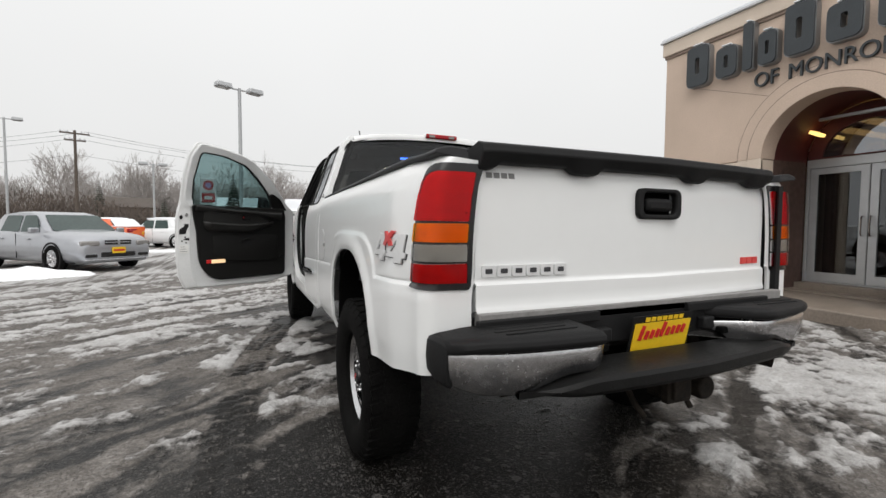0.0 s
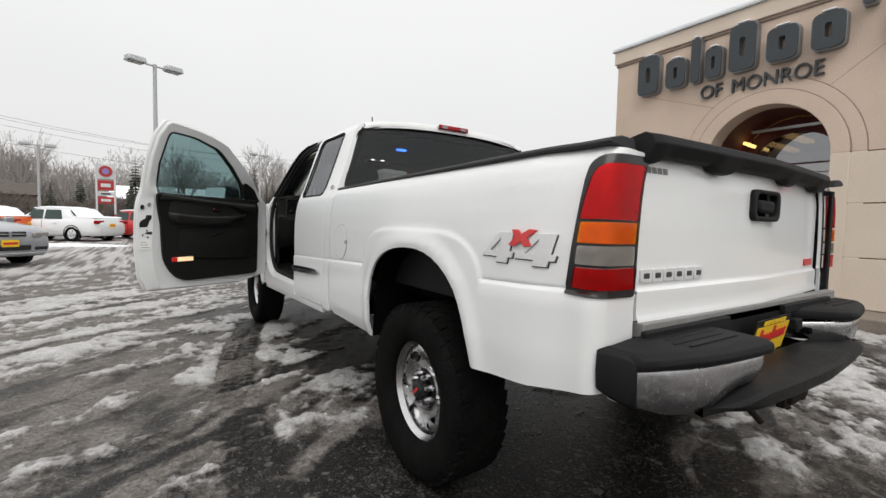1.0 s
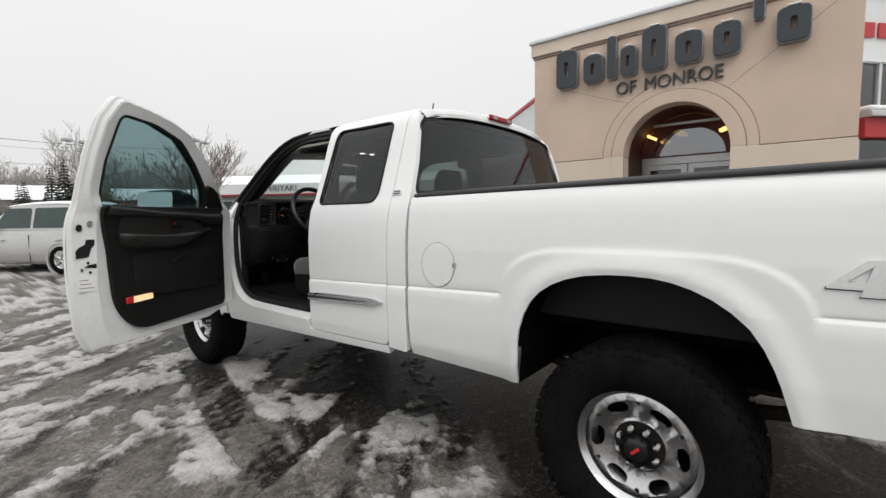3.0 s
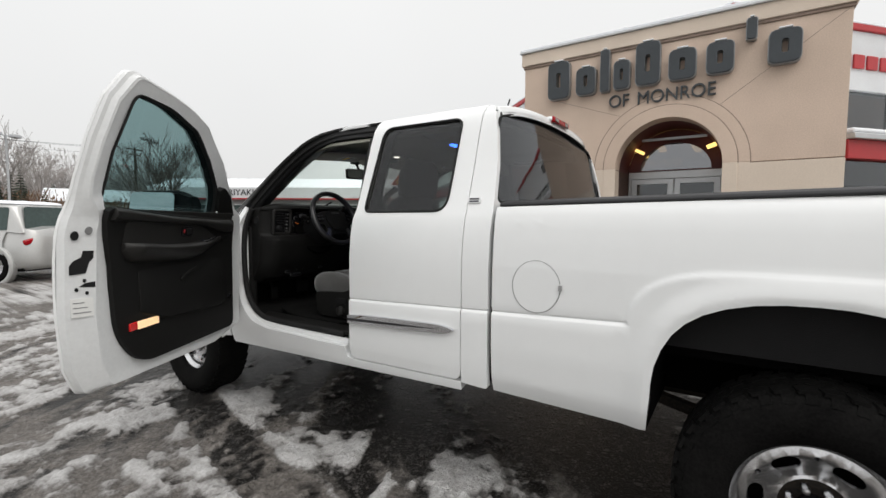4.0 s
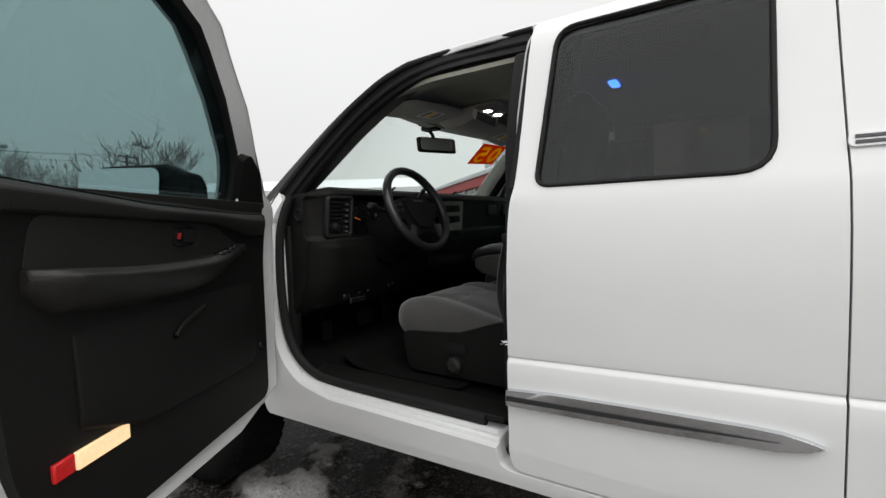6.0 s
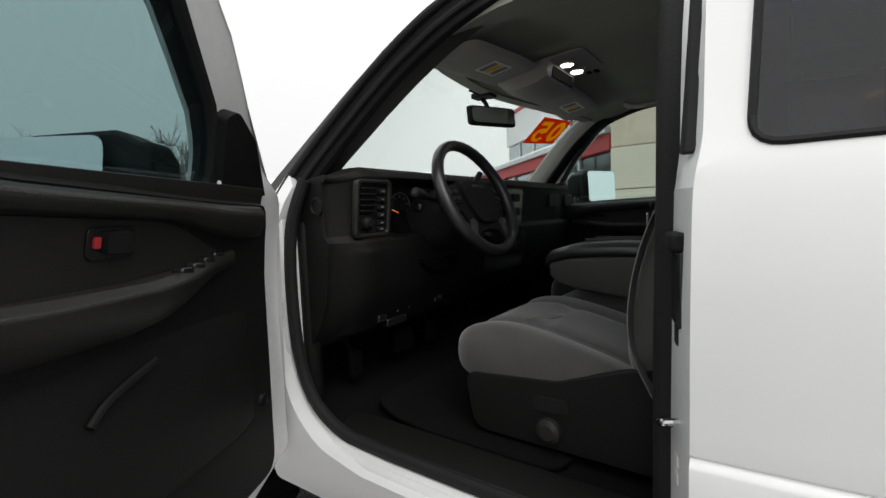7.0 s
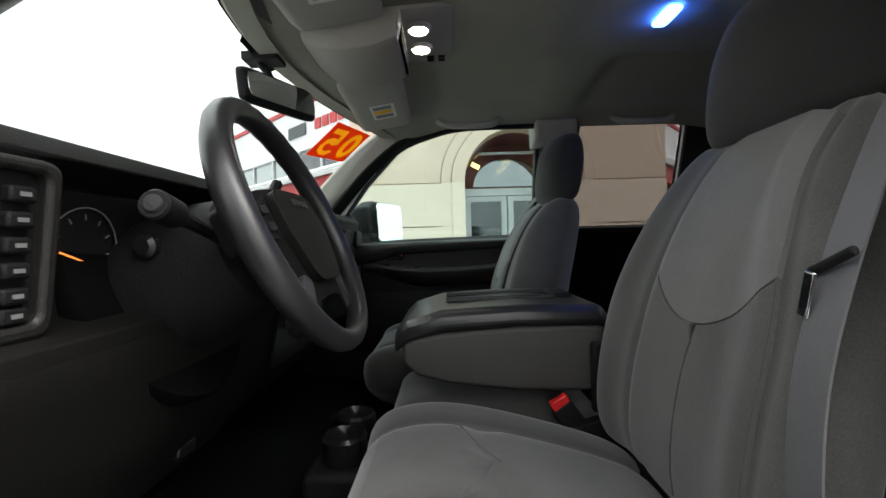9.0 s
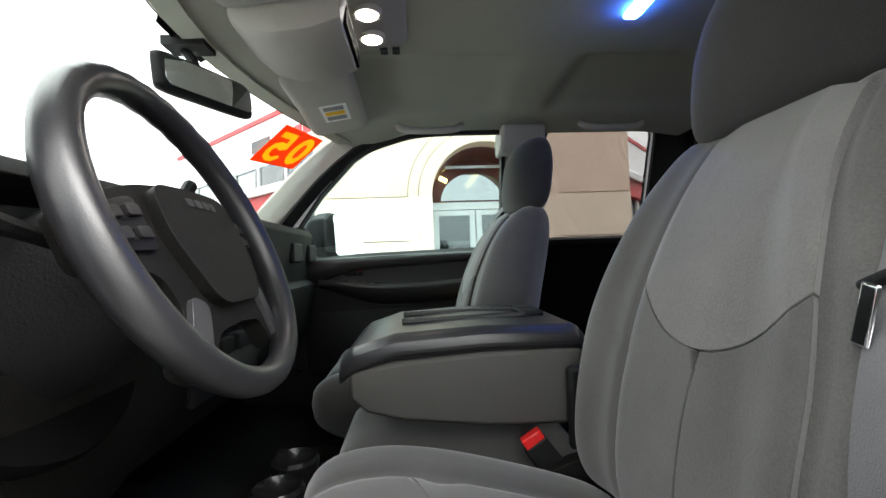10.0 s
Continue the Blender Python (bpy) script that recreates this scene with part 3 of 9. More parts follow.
def gmath(op, a, c, clamp=False):
    q = n.new("ShaderNodeMath")
    q.operation, q.use_clamp = op, clamp
    for i, v in enumerate((a, c)):
        if isinstance(v, (int, float)):
            q.inputs[i].default_value = v
        else:
            l.new(v, q.inputs[i])
    return q.outputs[0]


def gramp(fac, stops):
    q = n.new("ShaderNodeValToRGB")
    while len(q.color_ramp.elements) < len(stops):
        q.color_ramp.elements.new(0.5)
    for el, (p, c) in zip(q.color_ramp.elements, stops):
        el.position, el.color = p, (*c, 1)
    l.new(fac, q.inputs[0])
    return q.outputs[0]


grain = gnoise(46, 5, 0.75)
chunk = gnoise(13, 4, 0.65)
edge = gmath("ADD", at.outputs["Fac"], gmath("MULTIPLY", gmath("SUBTRACT", gmath("ADD", gmath("MULTIPLY", grain, 0.55), gmath("MULTIPLY", chunk, 0.45)), 0.5), 1.25))


def ice_bits(scale, size, share):
    """Loose bits of ice: a share of the cells of a lattice, each a small rounded grain."""
    v = n.new("ShaderNodeTexVoronoi")
    v.inputs["Scale"].default_value = scale
    l.new(geo.outputs["Position"], v.inputs["Vector"])
    sep = n.new("ShaderNodeSeparateColor")
    l.new(v.outputs["Color"], sep.inputs[0])
    there = gmath("MULTIPLY", gmath("SUBTRACT", share, sep.outputs[0]), 12.0, True)
    grown = gmath("MULTIPLY", gmath("SUBTRACT", gmath("MULTIPLY", sep.outputs[1], size), gmath("SUBTRACT", v.outputs["Distance"], size * 0.25)), 5.0, True)
    return gmath("MULTIPLY", there, grown)


# thick in places and of uneven size
dens = gmath("ADD", gmath("MULTIPLY", gnoise(2.2, 5, 0.65), 1.9), -0.60)
crumbs = gmath("MAXIMUM", gmath("MAXIMUM", ice_bits(24, 0.52, gmath("ADD", gmath("MULTIPLY", dens, 0.5), gmath("MULTIPLY", at.outputs["Fac"], 0.35))), ice_bits(60, 0.55, dens)), ice_bits(135, 0.6, gmath("ADD", dens, 0.16)))
snowfac0 = gramp(edge, [(0.30, (0, 0, 0)), (0.66, (1, 1, 1))])
snowfac = gmath("MAXIMUM", snowfac0, gmath("MULTIPLY", crumbs, gmath("ADD", gmath("MULTIPLY", grain, 0.9), 0.15)), True)
aspcol = gramp(gmath("ADD", gmath("MULTIPLY", gnoise(170, 2), 0.55), gmath("MULTIPLY", gnoise(1.3, 4), 0.45)), [(0.35, (0.0045, 0.0042, 0.004)), (0.55, (0.011, 0.010, 0.0092)), (0.74, (0.050, 0.046, 0.042))])
filmcol = gramp(gmath("ADD", gmath("MULTIPLY", grain, 0.6), gmath("MULTIPLY", gnoise(4.0, 4), 0.4)), [(0.30, (0.032, 0.028, 0.024)), (0.50, (0.150, 0.136, 0.124)), (0.70, (0.34, 0.320, 0.302))])
filmfac = gramp(gmath("ADD", af.outputs["Fac"], gmath("MULTIPLY", gmath("SUBTRACT", chunk, 0.5), 1.2)), [(0.30, (0, 0, 0)), (0.70, (1, 1, 1))])
mixf = n.new("ShaderNodeMix")
mixf.data_type = "RGBA"
l.new(filmfac, mixf.inputs["Factor"])
l.new(aspcol, mixf.inputs["A"])
l.new(filmcol, mixf.inputs["B"])
snowcol = gramp(gmath("ADD", gmath("MULTIPLY", edge, 0.42), gmath("ADD", gmath("MULTIPLY", grain, 0.26), gmath("MULTIPLY", gnoise(3.2, 4), 0.42))), [(0.34, (0.135, 0.125, 0.117)), (0.58, (0.30, 0.288, 0.279)), (0.88, (0.62, 0.615, 0.61))])
mixc = n.new("ShaderNodeMix")
mixc.data_type = "RGBA"
l.new(snowfac, mixc.inputs["Factor"])
l.new(mixf.outputs["Result"], mixc.inputs["A"])
l.new(snowcol, mixc.inputs["B"])
l.new(mixc.outputs["Result"], b.inputs["Base Color"])
wet = gramp(gmath("ADD", gmath("MULTIPLY", gnoise(1.7, 4), 0.5), gmath("MULTIPLY", filmfac, 0.5)), [(0.25, (0.34, 0.34, 0.34)), (0.75, (0.72, 0.72, 0.72))])
b.inputs["Specular IOR Level"].default_value = 0.20
mixr = n.new("ShaderNodeMix")
mixr.data_type = "RGBA"
l.new(snowfac, mixr.inputs["Factor"])
l.new(wet, mixr.inputs["A"])
mixr.inputs["B"].default_value = (0.45, 0.45, 0.45, 1)
l.new(mixr.outputs["Result"], b.inputs["Roughness"])
bp = n.new("ShaderNodeBump")
bp.inputs["Strength"].default_value, bp.inputs["Distance"].default_value = 0.75, 0.016
hgt = gmath("ADD", gmath("MULTIPLY", gmath("ADD", grain, gmath("MULTIPLY", chunk, 0.7)), gmath("ADD", gmath("MULTIPLY", snowfac, 0.8), 0.30)), gmath("ADD", gmath("MULTIPLY", gnoise(240, 2), 0.08), gmath("MULTIPLY", crumbs, 0.60)))
l.new(hgt, bp.inputs["Height"])
l.new(bp.outputs[0], b.inputs["Normal"])
gme.materials.append(gm)
ground = tagged(new("ground", gme), "wet dark asphalt car park with churned grey slush", "ground", kind="structure")

# ---- dealership: arched entrance tower between two splayed showroom wings ----
TX = 5.65
KERB = 0.17
bm = bmesh.new()
path = [(4.95, -9.0), (4.95, 3.2), (5.1, 4.4), (5.8, 5.3), (14.0, 13.5), (20.0, 9.5), (20.0, -9.0)]
loft(bm, [[Vector((x, y, -0.1)) for x, y in path], [Vector((x, y, KERB - 0.015)) for x, y in path], [Vector((x + (0.015 if x < 6 else 0), y, KERB)) for x, y in path]])
pavement = tagged(part("pavement", bm, CONCRETE, None, bevel=0.01), "raised wet concrete pavement with a kerb", "pavement", kind="structure")

tower = thing("dealership_tower", "tan stucco entrance tower with an arched doorway", "building", pose(TX, 0, 0))


def tmap(u, v):
    return (0.0, u, v)


AC, AR, ASPR = 1.30, 0.80, 2.20          # arch: centre line, half width, springing height
arch = [(AC + AR, KERB), (AC + AR, ASPR)] + [(AC + AR * math.cos(a), ASPR + AR * math.sin(a)) for a in [math.pi * k / 24 for k in range(1, 24)]] + [(AC - AR, ASPR), (AC - AR, KERB)]
TY0, TY1, TTOP = -0.95, 3.84, 4.22
face = [(TY0, ASPR), (AC - AR, ASPR)] + arch[2:25][::-1] + [(AC + AR, ASPR), (TY1, ASPR), (TY1, TTOP), (TY0, TTOP)]
bm = bmesh.new()
sheet(bm, face, [], tmap, 0.30, sign=-1)
part("wall", bm, STUCCO, tower, "smooth tan stucco front", bevel=0.006)
for y0, y1 in ((TY0, AC - AR), (AC + AR, TY1)):
    z0 = KERB
    for z1 in (0.83, 1.53, 2.19):
        bm = bmesh.new()
        box(bm, (0.13, (y0 + y1) / 2, (z0 + z1) / 2), (0.30, y1 - y0, z1 - z0 - 0.014))
        part("base_panel", bm, STUCCO2, tower, "paler stucco base course", bevel=0.006)
        bm = bmesh.new()
        box(bm, (0.15, (y0 + y1) / 2, z1), (0.25, y1 - y0 - 0.02, 0.03))
        part("joint", bm, SEAL, tower)
        z0 = z1
for y in (TY0, TY1):
    bm = bmesh.new()
    box(bm, (2.45, y + (0.15 if y < 0 else -0.15), (KERB + TTOP) / 2), (4.3, 0.30, TTOP - KERB))
    part("side_wall", bm, STUCCO, tower, bevel=0.006)
bm = bmesh.new()
box(bm, (4.6, (TY0 + TY1) / 2, 2.2), (0.3, TY1 - TY0 - 0.6, 4.1))
part("back_wall", bm, STUCCO, tower)
bm = bmesh.new()
box(bm, (2.4, (TY0 + TY1) / 2, 4.15), (4.1, TY1 - TY0 - 0.6, 0.1))
part("roof", bm, ROOFDARK, tower)
# stepped cornice with a cap of snow
for z0, z1, out, m_ in ((TTOP, 4.27, 0.025, SEAL), (4.27, 4.50, 0.05, STUCCO2), (4.50, 4.54, 0.085, ALU), (4.54, 4.585, 0.07, SNOW)):
    bm = bmesh.new()
    yy0, yy1 = TY0 - out, TY1 + out
    loft(bm, [[Vector((-out, yy0, z)), Vector((4.7, yy0, z)), Vector((4.7, yy1, z)), Vector((-out, yy1, z))] for z in (z0, z1)])
    part("snow_cap" if m_ is SNOW else "cornice", bm, m_, tower, "thin cap of snow" if m_ is SNOW else "", bevel=0.01)
# two raised rings round the arch
for r0, r1, out in ((AR, AR + 0.20, 0.035), (AR + 0.21, AR + 0.36, 0.018)):
    bm = bmesh.new()
    rings = []
    ts = [math.pi * k / 32 for k in range(33)]
    for a in ts:
        rings.append([Vector((x, AC + r * math.cos(a), ASPR + r * math.sin(a))) for r, x in ((r0, 0.02), (r0, -out), (r1, -out), (r1, 0.02))])
    loft(bm, rings)
    part("arch_ring", bm, STUCCO, tower, bevel=0.006)
    for sgn in (-1, 1):
        bm = bmesh.new()
        box(bm, (-out / 2 + 0.01, AC + sgn * (r0 + r1) / 2, (KERB + ASPR) / 2), (out + 0.02, r1 - r0, ASPR - KERB))
        part("arch_jamb", bm, STUCCO2, tower, bevel=0.006)
for r_ in (AR + 0.205, AR + 0.365):
    bm = bmesh.new()
    tube(bm, [(-0.02 if r_ < AR + 0.3 else -0.002, AC + r_ * math.cos(a), ASPR + r_ * math.sin(a)) for a in [math.pi * k / 40 for k in range(41)]], 0.009, 6)
    part("ring_joint", bm, SEAL, tower)
# thin control joints that run out from the arch
for y0, z0, y1, z1 in ((AC + 0.72, ASPR + 0.90, 3.25, 3.55), (AC - 0.72, ASPR + 0.90, TY0 + 0.05, 4.2)):
    bm = bmesh.new()
    tube(bm, [(0.001, y0, z0), (0.001, y1, z1)], 0.004, 6)
    part("control_joint", bm, SEAL, tower)
# recessed entrance
DX = 1.15
for sgn in (-1, 1):
    bm = bmesh.new()
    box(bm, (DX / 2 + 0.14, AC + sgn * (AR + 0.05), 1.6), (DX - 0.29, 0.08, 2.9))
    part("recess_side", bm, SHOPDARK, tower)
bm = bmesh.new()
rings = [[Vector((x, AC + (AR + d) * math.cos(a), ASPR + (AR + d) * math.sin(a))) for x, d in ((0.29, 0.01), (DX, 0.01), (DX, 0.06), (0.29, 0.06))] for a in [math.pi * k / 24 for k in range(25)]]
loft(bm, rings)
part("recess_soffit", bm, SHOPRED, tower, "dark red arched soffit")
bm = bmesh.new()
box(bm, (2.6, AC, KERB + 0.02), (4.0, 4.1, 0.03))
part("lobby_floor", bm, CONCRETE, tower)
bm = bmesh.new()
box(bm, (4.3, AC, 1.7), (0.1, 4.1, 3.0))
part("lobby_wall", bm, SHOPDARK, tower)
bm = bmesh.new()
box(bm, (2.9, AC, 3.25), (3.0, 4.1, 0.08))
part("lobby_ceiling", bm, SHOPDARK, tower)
for y, x, z in ((AC + 0.45, 2.4, 2.9), (AC - 0.2, 3.2, 2.95), (AC + 1.0, 3.4, 2.9)):
    bm = bmesh.new()
    box(bm, (x, y, z), (1.5, 0.14, 0.06))
    part("strip_lamp", bm, WARMLIT, tower, "lit warm ceiling strip lamp")
bm = bmesh.new()
box(bm, (3.9, AC + 0.7, 2.55), (0.05, 1.1, 0.5))
part("yellow_panel", bm, mat("yellow_wall_panel", (0.5, 0.28, 0.04), 0.6), tower, "yellow panel on the lobby wall")
bm = bmesh.new()
box(bm, (3.6, AC - 0.4, 0.9), (0.5, 1.4, 1.0))
part("lobby_counter", bm, mat("dark_red_counter", (0.12, 0.03, 0.03), 0.5), tower, bevel=0.02)

# glazed doors with a fanlight
def flat(x0):
    return lambda u, v: (x0, u, v)


DZ0, DZ1 = 0.30, 2.10
bm = bmesh.new()
box(bm, (DX + 0.05, AC, 0.235), (0.55, 2 * AR, 0.13))
part("door_step", bm, CONCRETE, tower, bevel=0.01)
bm = bmesh.new()
outl = rect(AC - AR, DZ0, AC + AR, 2.235)
sheet(bm, outl, [rect(AC - 0.755, DZ0 + 0.02, AC - 0.005, DZ1), rect(AC + 0.005, DZ0 + 0.02, AC + 0.755, DZ1)], flat(DX), 0.08, sign=-1)
frame_ob = part("door_frame", bm, ALU, tower, "white aluminium entrance frame", bevel=0.004)
fan = [(AC + 0.60 * math.cos(a), 2.262 + 0.50 * math.sin(a)) for a in [math.pi * k / 24 for k in range(25)]]
bm = bmesh.new()
sheet(bm, [(AC + AR, 2.24)] + [(AC + AR * math.cos(a), 2.24 + (AR - 0.04) * math.sin(a)) for a in [math.pi * k / 24 for k in range(1, 24)]] + [(AC - AR, 2.24)], [fan], flat(DX + 0.01), 0.06, sign=-1)
part("fanlight_wall", bm, SHOPRED, tower, "dark red wall over the doors")
bm = bmesh.new()
sheet(bm, fan, [], flat(DX + 0.04), 0.008, sign=-1)
part("fanlight_pane", bm, FANGLASS, frame_ob, "round-headed pane over the doors")
bm = bmesh.new()
box(bm, (DX - 0.25, AC, 2.80), (0.05, 1.06, 0.04))
part("beam", bm, ALU, tower, "pale beam under the arch")
for y_, z_, tip in ((AC + 0.57, 2.60, 28), (AC - 0.60, 2.62, -20)):
    bm = bmesh.new()
    box(bm, (0, 0, 0), (0.16, 0.15, 0.05), pose(DX - 0.22, y_, z_, tip, 0, 0))
    part("recess_lamp", bm, WARMLIT, tower, "lit warm lamp under the arch")
for y0, y1 in ((AC - 0.75, AC - 0.01), (AC + 0.01, AC + 0.75)):
    bm = bmesh.new()
    sheet(bm, rect(y0, DZ0 + 0.025, y1, DZ1 - 0.005), [rect(y0 + 0.10, DZ0 + 0.16, y1 - 0.10, DZ1 - 0.10)], flat(DX + 0.015), 0.05, sign=-1)
    leaf = part("door_leaf", bm, ALU, tower, "white aluminium glazed door", bevel=0.004)
    bm = bmesh.new()
    box(bm, (DX + 0.04, (y0 + y1) / 2, (DZ0 + DZ1) / 2 + 0.03), (0.008, y1 - y0 - 0.2, DZ1 - DZ0 - 0.26))
    part("pane", bm, SHOPGLASS, leaf)
    ye = y1 - 0.04 if y0 < AC - 0.1 else y0 + 0.04
    bm = bmesh.new()
    tube(bm, smooth_line([(DX + 0.01, ye, 1.05), (DX - 0.05, ye, 1.07), (DX - 0.05, ye, 1.31), (DX + 0.01, ye, 1.33)]), 0.011, 8)
    part("pull_handle", bm, CHROME, leaf, "steel pull handle")

# raised sign: a row of plain dark slabs, one for each letter, then small lettering
z0s, cap, xh = 3.54, 0.66, 0.47
letters = [(3.36, 0.47, cap), (2.83, 0.40, xh), (2.385, 0.17, cap + 0.04), (2.17, 0.30, xh), (1.83, 0.44, cap + 0.03), (1.33, 0.46, xh), (0.80, 0.43, xh), (0.27, 0.15, -0.3), (0.02, 0.46, xh)]
name_sign = thing("name_sign", "row of dark grey raised sign slabs with silver edges", "sign", pose(TX, 0, 0))
for ytop, w, h in letters:
    zb = z0s + 0.012 * (3.36 - ytop)
    ytop, w = ytop - 0.09 * w, w * 0.82
    za, zc = (zb, zb + h) if h > 0 else (zb + 0.42, zb + 0.72)
    bm = bmesh.new()
    slot = [rect(ytop - w * 0.60, za + 0.30 * (zc - za), ytop - w * 0.40, zc - 0.30 * (zc - za), w * 0.08)] if w > 0.2 else []
    sheet(bm, rect(ytop - w, za, ytop, zc, min(0.10, w * 0.32)), slot, flat(-0.14), 0.03, sign=-1)
    s_ = part("slab", bm, SIGN, name_sign, "dark grey raised slab", bevel=0.006)
    bm = bmesh.new()
    sheet(bm, rect(ytop - w - 0.012, za - 0.012, ytop + 0.012, zc + 0.012, min(0.11, w * 0.34)), slot, flat(-0.112), 0.11, sign=-1)
    part("return_edge", bm, SIGN_E, s_, "silver return edge")
    bm = bmesh.new()
    loft(bm, [[Vector((x, y, z)) for x, y in ((-0.15, ytop - w * 0.72), (-0.02, ytop - w * 0.72), (-0.02, ytop - w * 0.28), (-0.15, ytop - w * 0.28))] for z in (zc + 0.01, zc + 0.035)])
    part("snow_cap", bm, SNOW, s_, "line of snow on top", bevel=0.012)
for word, yc in (("OF", 2.07), ("MONROE", 1.20)):
    bm = text_bm(word, 0.30, 0.02, Matrix.Translation((-0.03, yc, 3.36)) @ Matrix(((0, 0, -1, 0), (-1.0, 0, 0, 0), (0, 1, 0, 0), (0, 0, 0, 1))) @ Matrix.Diagonal((0.90, 1, 1, 1)))
    sg_ = thing("place_sign", "dark raised word " + word + " on tan stucco", "sign", pose(TX, 0, 0))
    for piece in islands(bm):
        part("letter", piece, SIGN, sg_)


def wing(name, label, p0, d, length, start):
    """A splayed showroom wing: glazed ground floor, red band, snowy gutter and a set-back white upper wall."""
    d = Vector((d[0], d[1], 0)).normalized()
    out = Vector((-d.y, d.x, 0))
    if out.x > 0:
        out = -out
    w = thing(name, label, "building", Matrix(((d.x, out.x, 0, p0[0]), (d.y, out.y, 0, p0[1]), (0, 0, 1, 0), (0, 0, 0, 1))))

    def slab(nm, u0, u1, v0, v1, z0, z1, m_, parent=w, lab="", bev=0.01):
        bm = bmesh.new()
        box(bm, ((u0 + u1) / 2, (v0 + v1) / 2, (z0 + z1) / 2), (u1 - u0, v1 - v0, z1 - z0))
        return part(nm, bm, m_, parent, lab, bevel=bev)

    slab("plinth", 0, length, -0.2, 0.0, KERB, 0.75, STUCCO2)
    slab("red_band", 0, length, -0.2, 0.06, 2.22, 2.50, REDBAND, lab="red fascia band")
    slab("gutter", 0, length, -0.2, 0.14, 2.50, 2.58, ALU)
    slab("snow_ledge", 0, length, -2.6, 0.12, 2.584, 2.66, SNOW, lab="snow on the low roof", bev=0.03)
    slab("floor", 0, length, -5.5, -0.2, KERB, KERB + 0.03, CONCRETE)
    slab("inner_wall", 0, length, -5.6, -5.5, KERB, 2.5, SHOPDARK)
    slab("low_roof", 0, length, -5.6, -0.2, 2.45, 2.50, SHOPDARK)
    k = int(length / 1.25)
    for i in range(k):
        u0, u1 = length * i / k, length * (i + 1) / k
        f_ = slab("mullion", u0 - 0.035, u0 + 0.035, -0.12, -0.02, 0.75, 2.22, ALU)
        slab("pane", u0 + 0.037, u1 - 0.037, -0.08, -0.07, 0.755, 2.215, SHOPGLASS, f_, bev=0)
    sb = -2.6
    slab("upper_wall", start, length - 0.5, sb - 0.3, sb, 2.5, 3.3, WHITEWALL)
    slab("upper_wall", start, length - 0.5, sb - 0.3, sb, 4.25, 5.55, WHITEWALL, lab="white metal upper wall")
    slab("red_coping", start, length - 0.4, sb - 0.3, sb + 0.06, 5.553, 5.68, REDBAND, lab="red coping")
    slab("snow_line", start, length - 0.4, sb - 0.3, sb + 0.05, 5.683, 5.74, SNOW, bev=0.02)
    slab("upper_back", start, length - 0.5, sb - 3.2, sb - 3.1, 2.5, 5.5, SHOPDARK)
    k = int((length - 0.5 - start) / 1.5)
    for i in range(k):
        u0 = start + (length - 0.5 - start) * i / k
        u1 = start + (length - 0.5 - start) * (i + 1) / k
        f_ = slab("mullion", u0, u0 + 0.08, sb - 0.16, sb - 0.04, 3.3, 4.25, ALU)
        slab("pane", u0 + 0.082, u1 - 0.002, sb - 0.11, sb - 0.10, 3.303, 4.247, SHOPGLASS, f_, bev=0)
    # unreadable red lettering and a dark round badge
    for i in range(7):
        slab("sign_bar", start + 2.2 + i * 0.42, start + 2.52 + i * 0.42, sb + 0.005, sb + 0.05, 4.72, 5.02, REDBAND, lab="plain red bar of a wall sign")
    slab("badge", start + 5.6, start + 6.7, sb + 0.005, sb + 0.05, 4.68, 5.05, SIGN, lab="plain dark badge on the upper wall", bev=0.02)
    return w


wing("showroom_wing", "white showroom wing with red bands and snowy ledges", (6.15, 3.95), (0.70, 0.714), 14.0, 0.6)
wing("showroom_wing", "white showroom wing with red bands beside the tower", (6.15, -1.0), (0.75, -0.66), 14.0, 0.6)

# ---- the pickup: body ----
truck = thing("pickup_truck", "white extended-cab pickup truck with its driver door open", "truck")
CABP = [(0.46, 0.952), (0.53, 0.972), (0.62, 0.984), (0.75, 0.985), (0.95, 0.986), (1.0, 0.987), (1.12, 0.984), (1.22, 0.974), (1.30, 0.957), (1.345, 0.938), (1.40, 0.916), (1.55, 0.862), (1.70, 0.812), (1.78, 0.780), (1.825, 0.745), (1.86, 0.68), (1.885, 0.5), (1.90, 0.0)]
CZ, CX = np.array([p[0] for p in CABP]), np.array([p[1] for p in CABP])


def cab_x(z):
    return float(np.interp(z, CZ, CX))


def crease_z(u):
    """Height of the body line along the side; it rises towards the tail."""
    return 0.900 + 0.036 * (1.11 - u)


def crease(u, v):
    """Lower panel a little proud, with a narrow groove above its shoulder."""
    d = v - crease_z(u)
    return 0.006 * (1 - sst(-0.010, 0.002, d)) - 0.005 * math.exp(-((d - 0.005) / 0.0035) ** 2)


def side_map(sgn, off=0.0):
    return lambda u, v: (sgn * (cab_x(v) + off + crease(u, v)), u, v)


CREASE_CUTS = [((0, 0.900 + 0.036 * 1.11 + k, 0), (0.036, 1, 0)) for k in (-0.06, -0.010, -0.006, -0.002, 0.001, 0.003, 0.005, 0.007, 0.010, 0.015, 0.05)]


CV = [0.50, 0.53, 0.57, 0.62, 0.68, 0.75, 0.80, 0.95, 1.0, 1.06, 1.12, 1.17, 1.22, 1.26, 1.30, 1.325, 1.345, 1.37, 1.40, 1.45, 1.50, 1.55, 1.60, 1.65, 1.70, 1.74, 1.78, 1.80, 1.815, 1.83, 1.845]
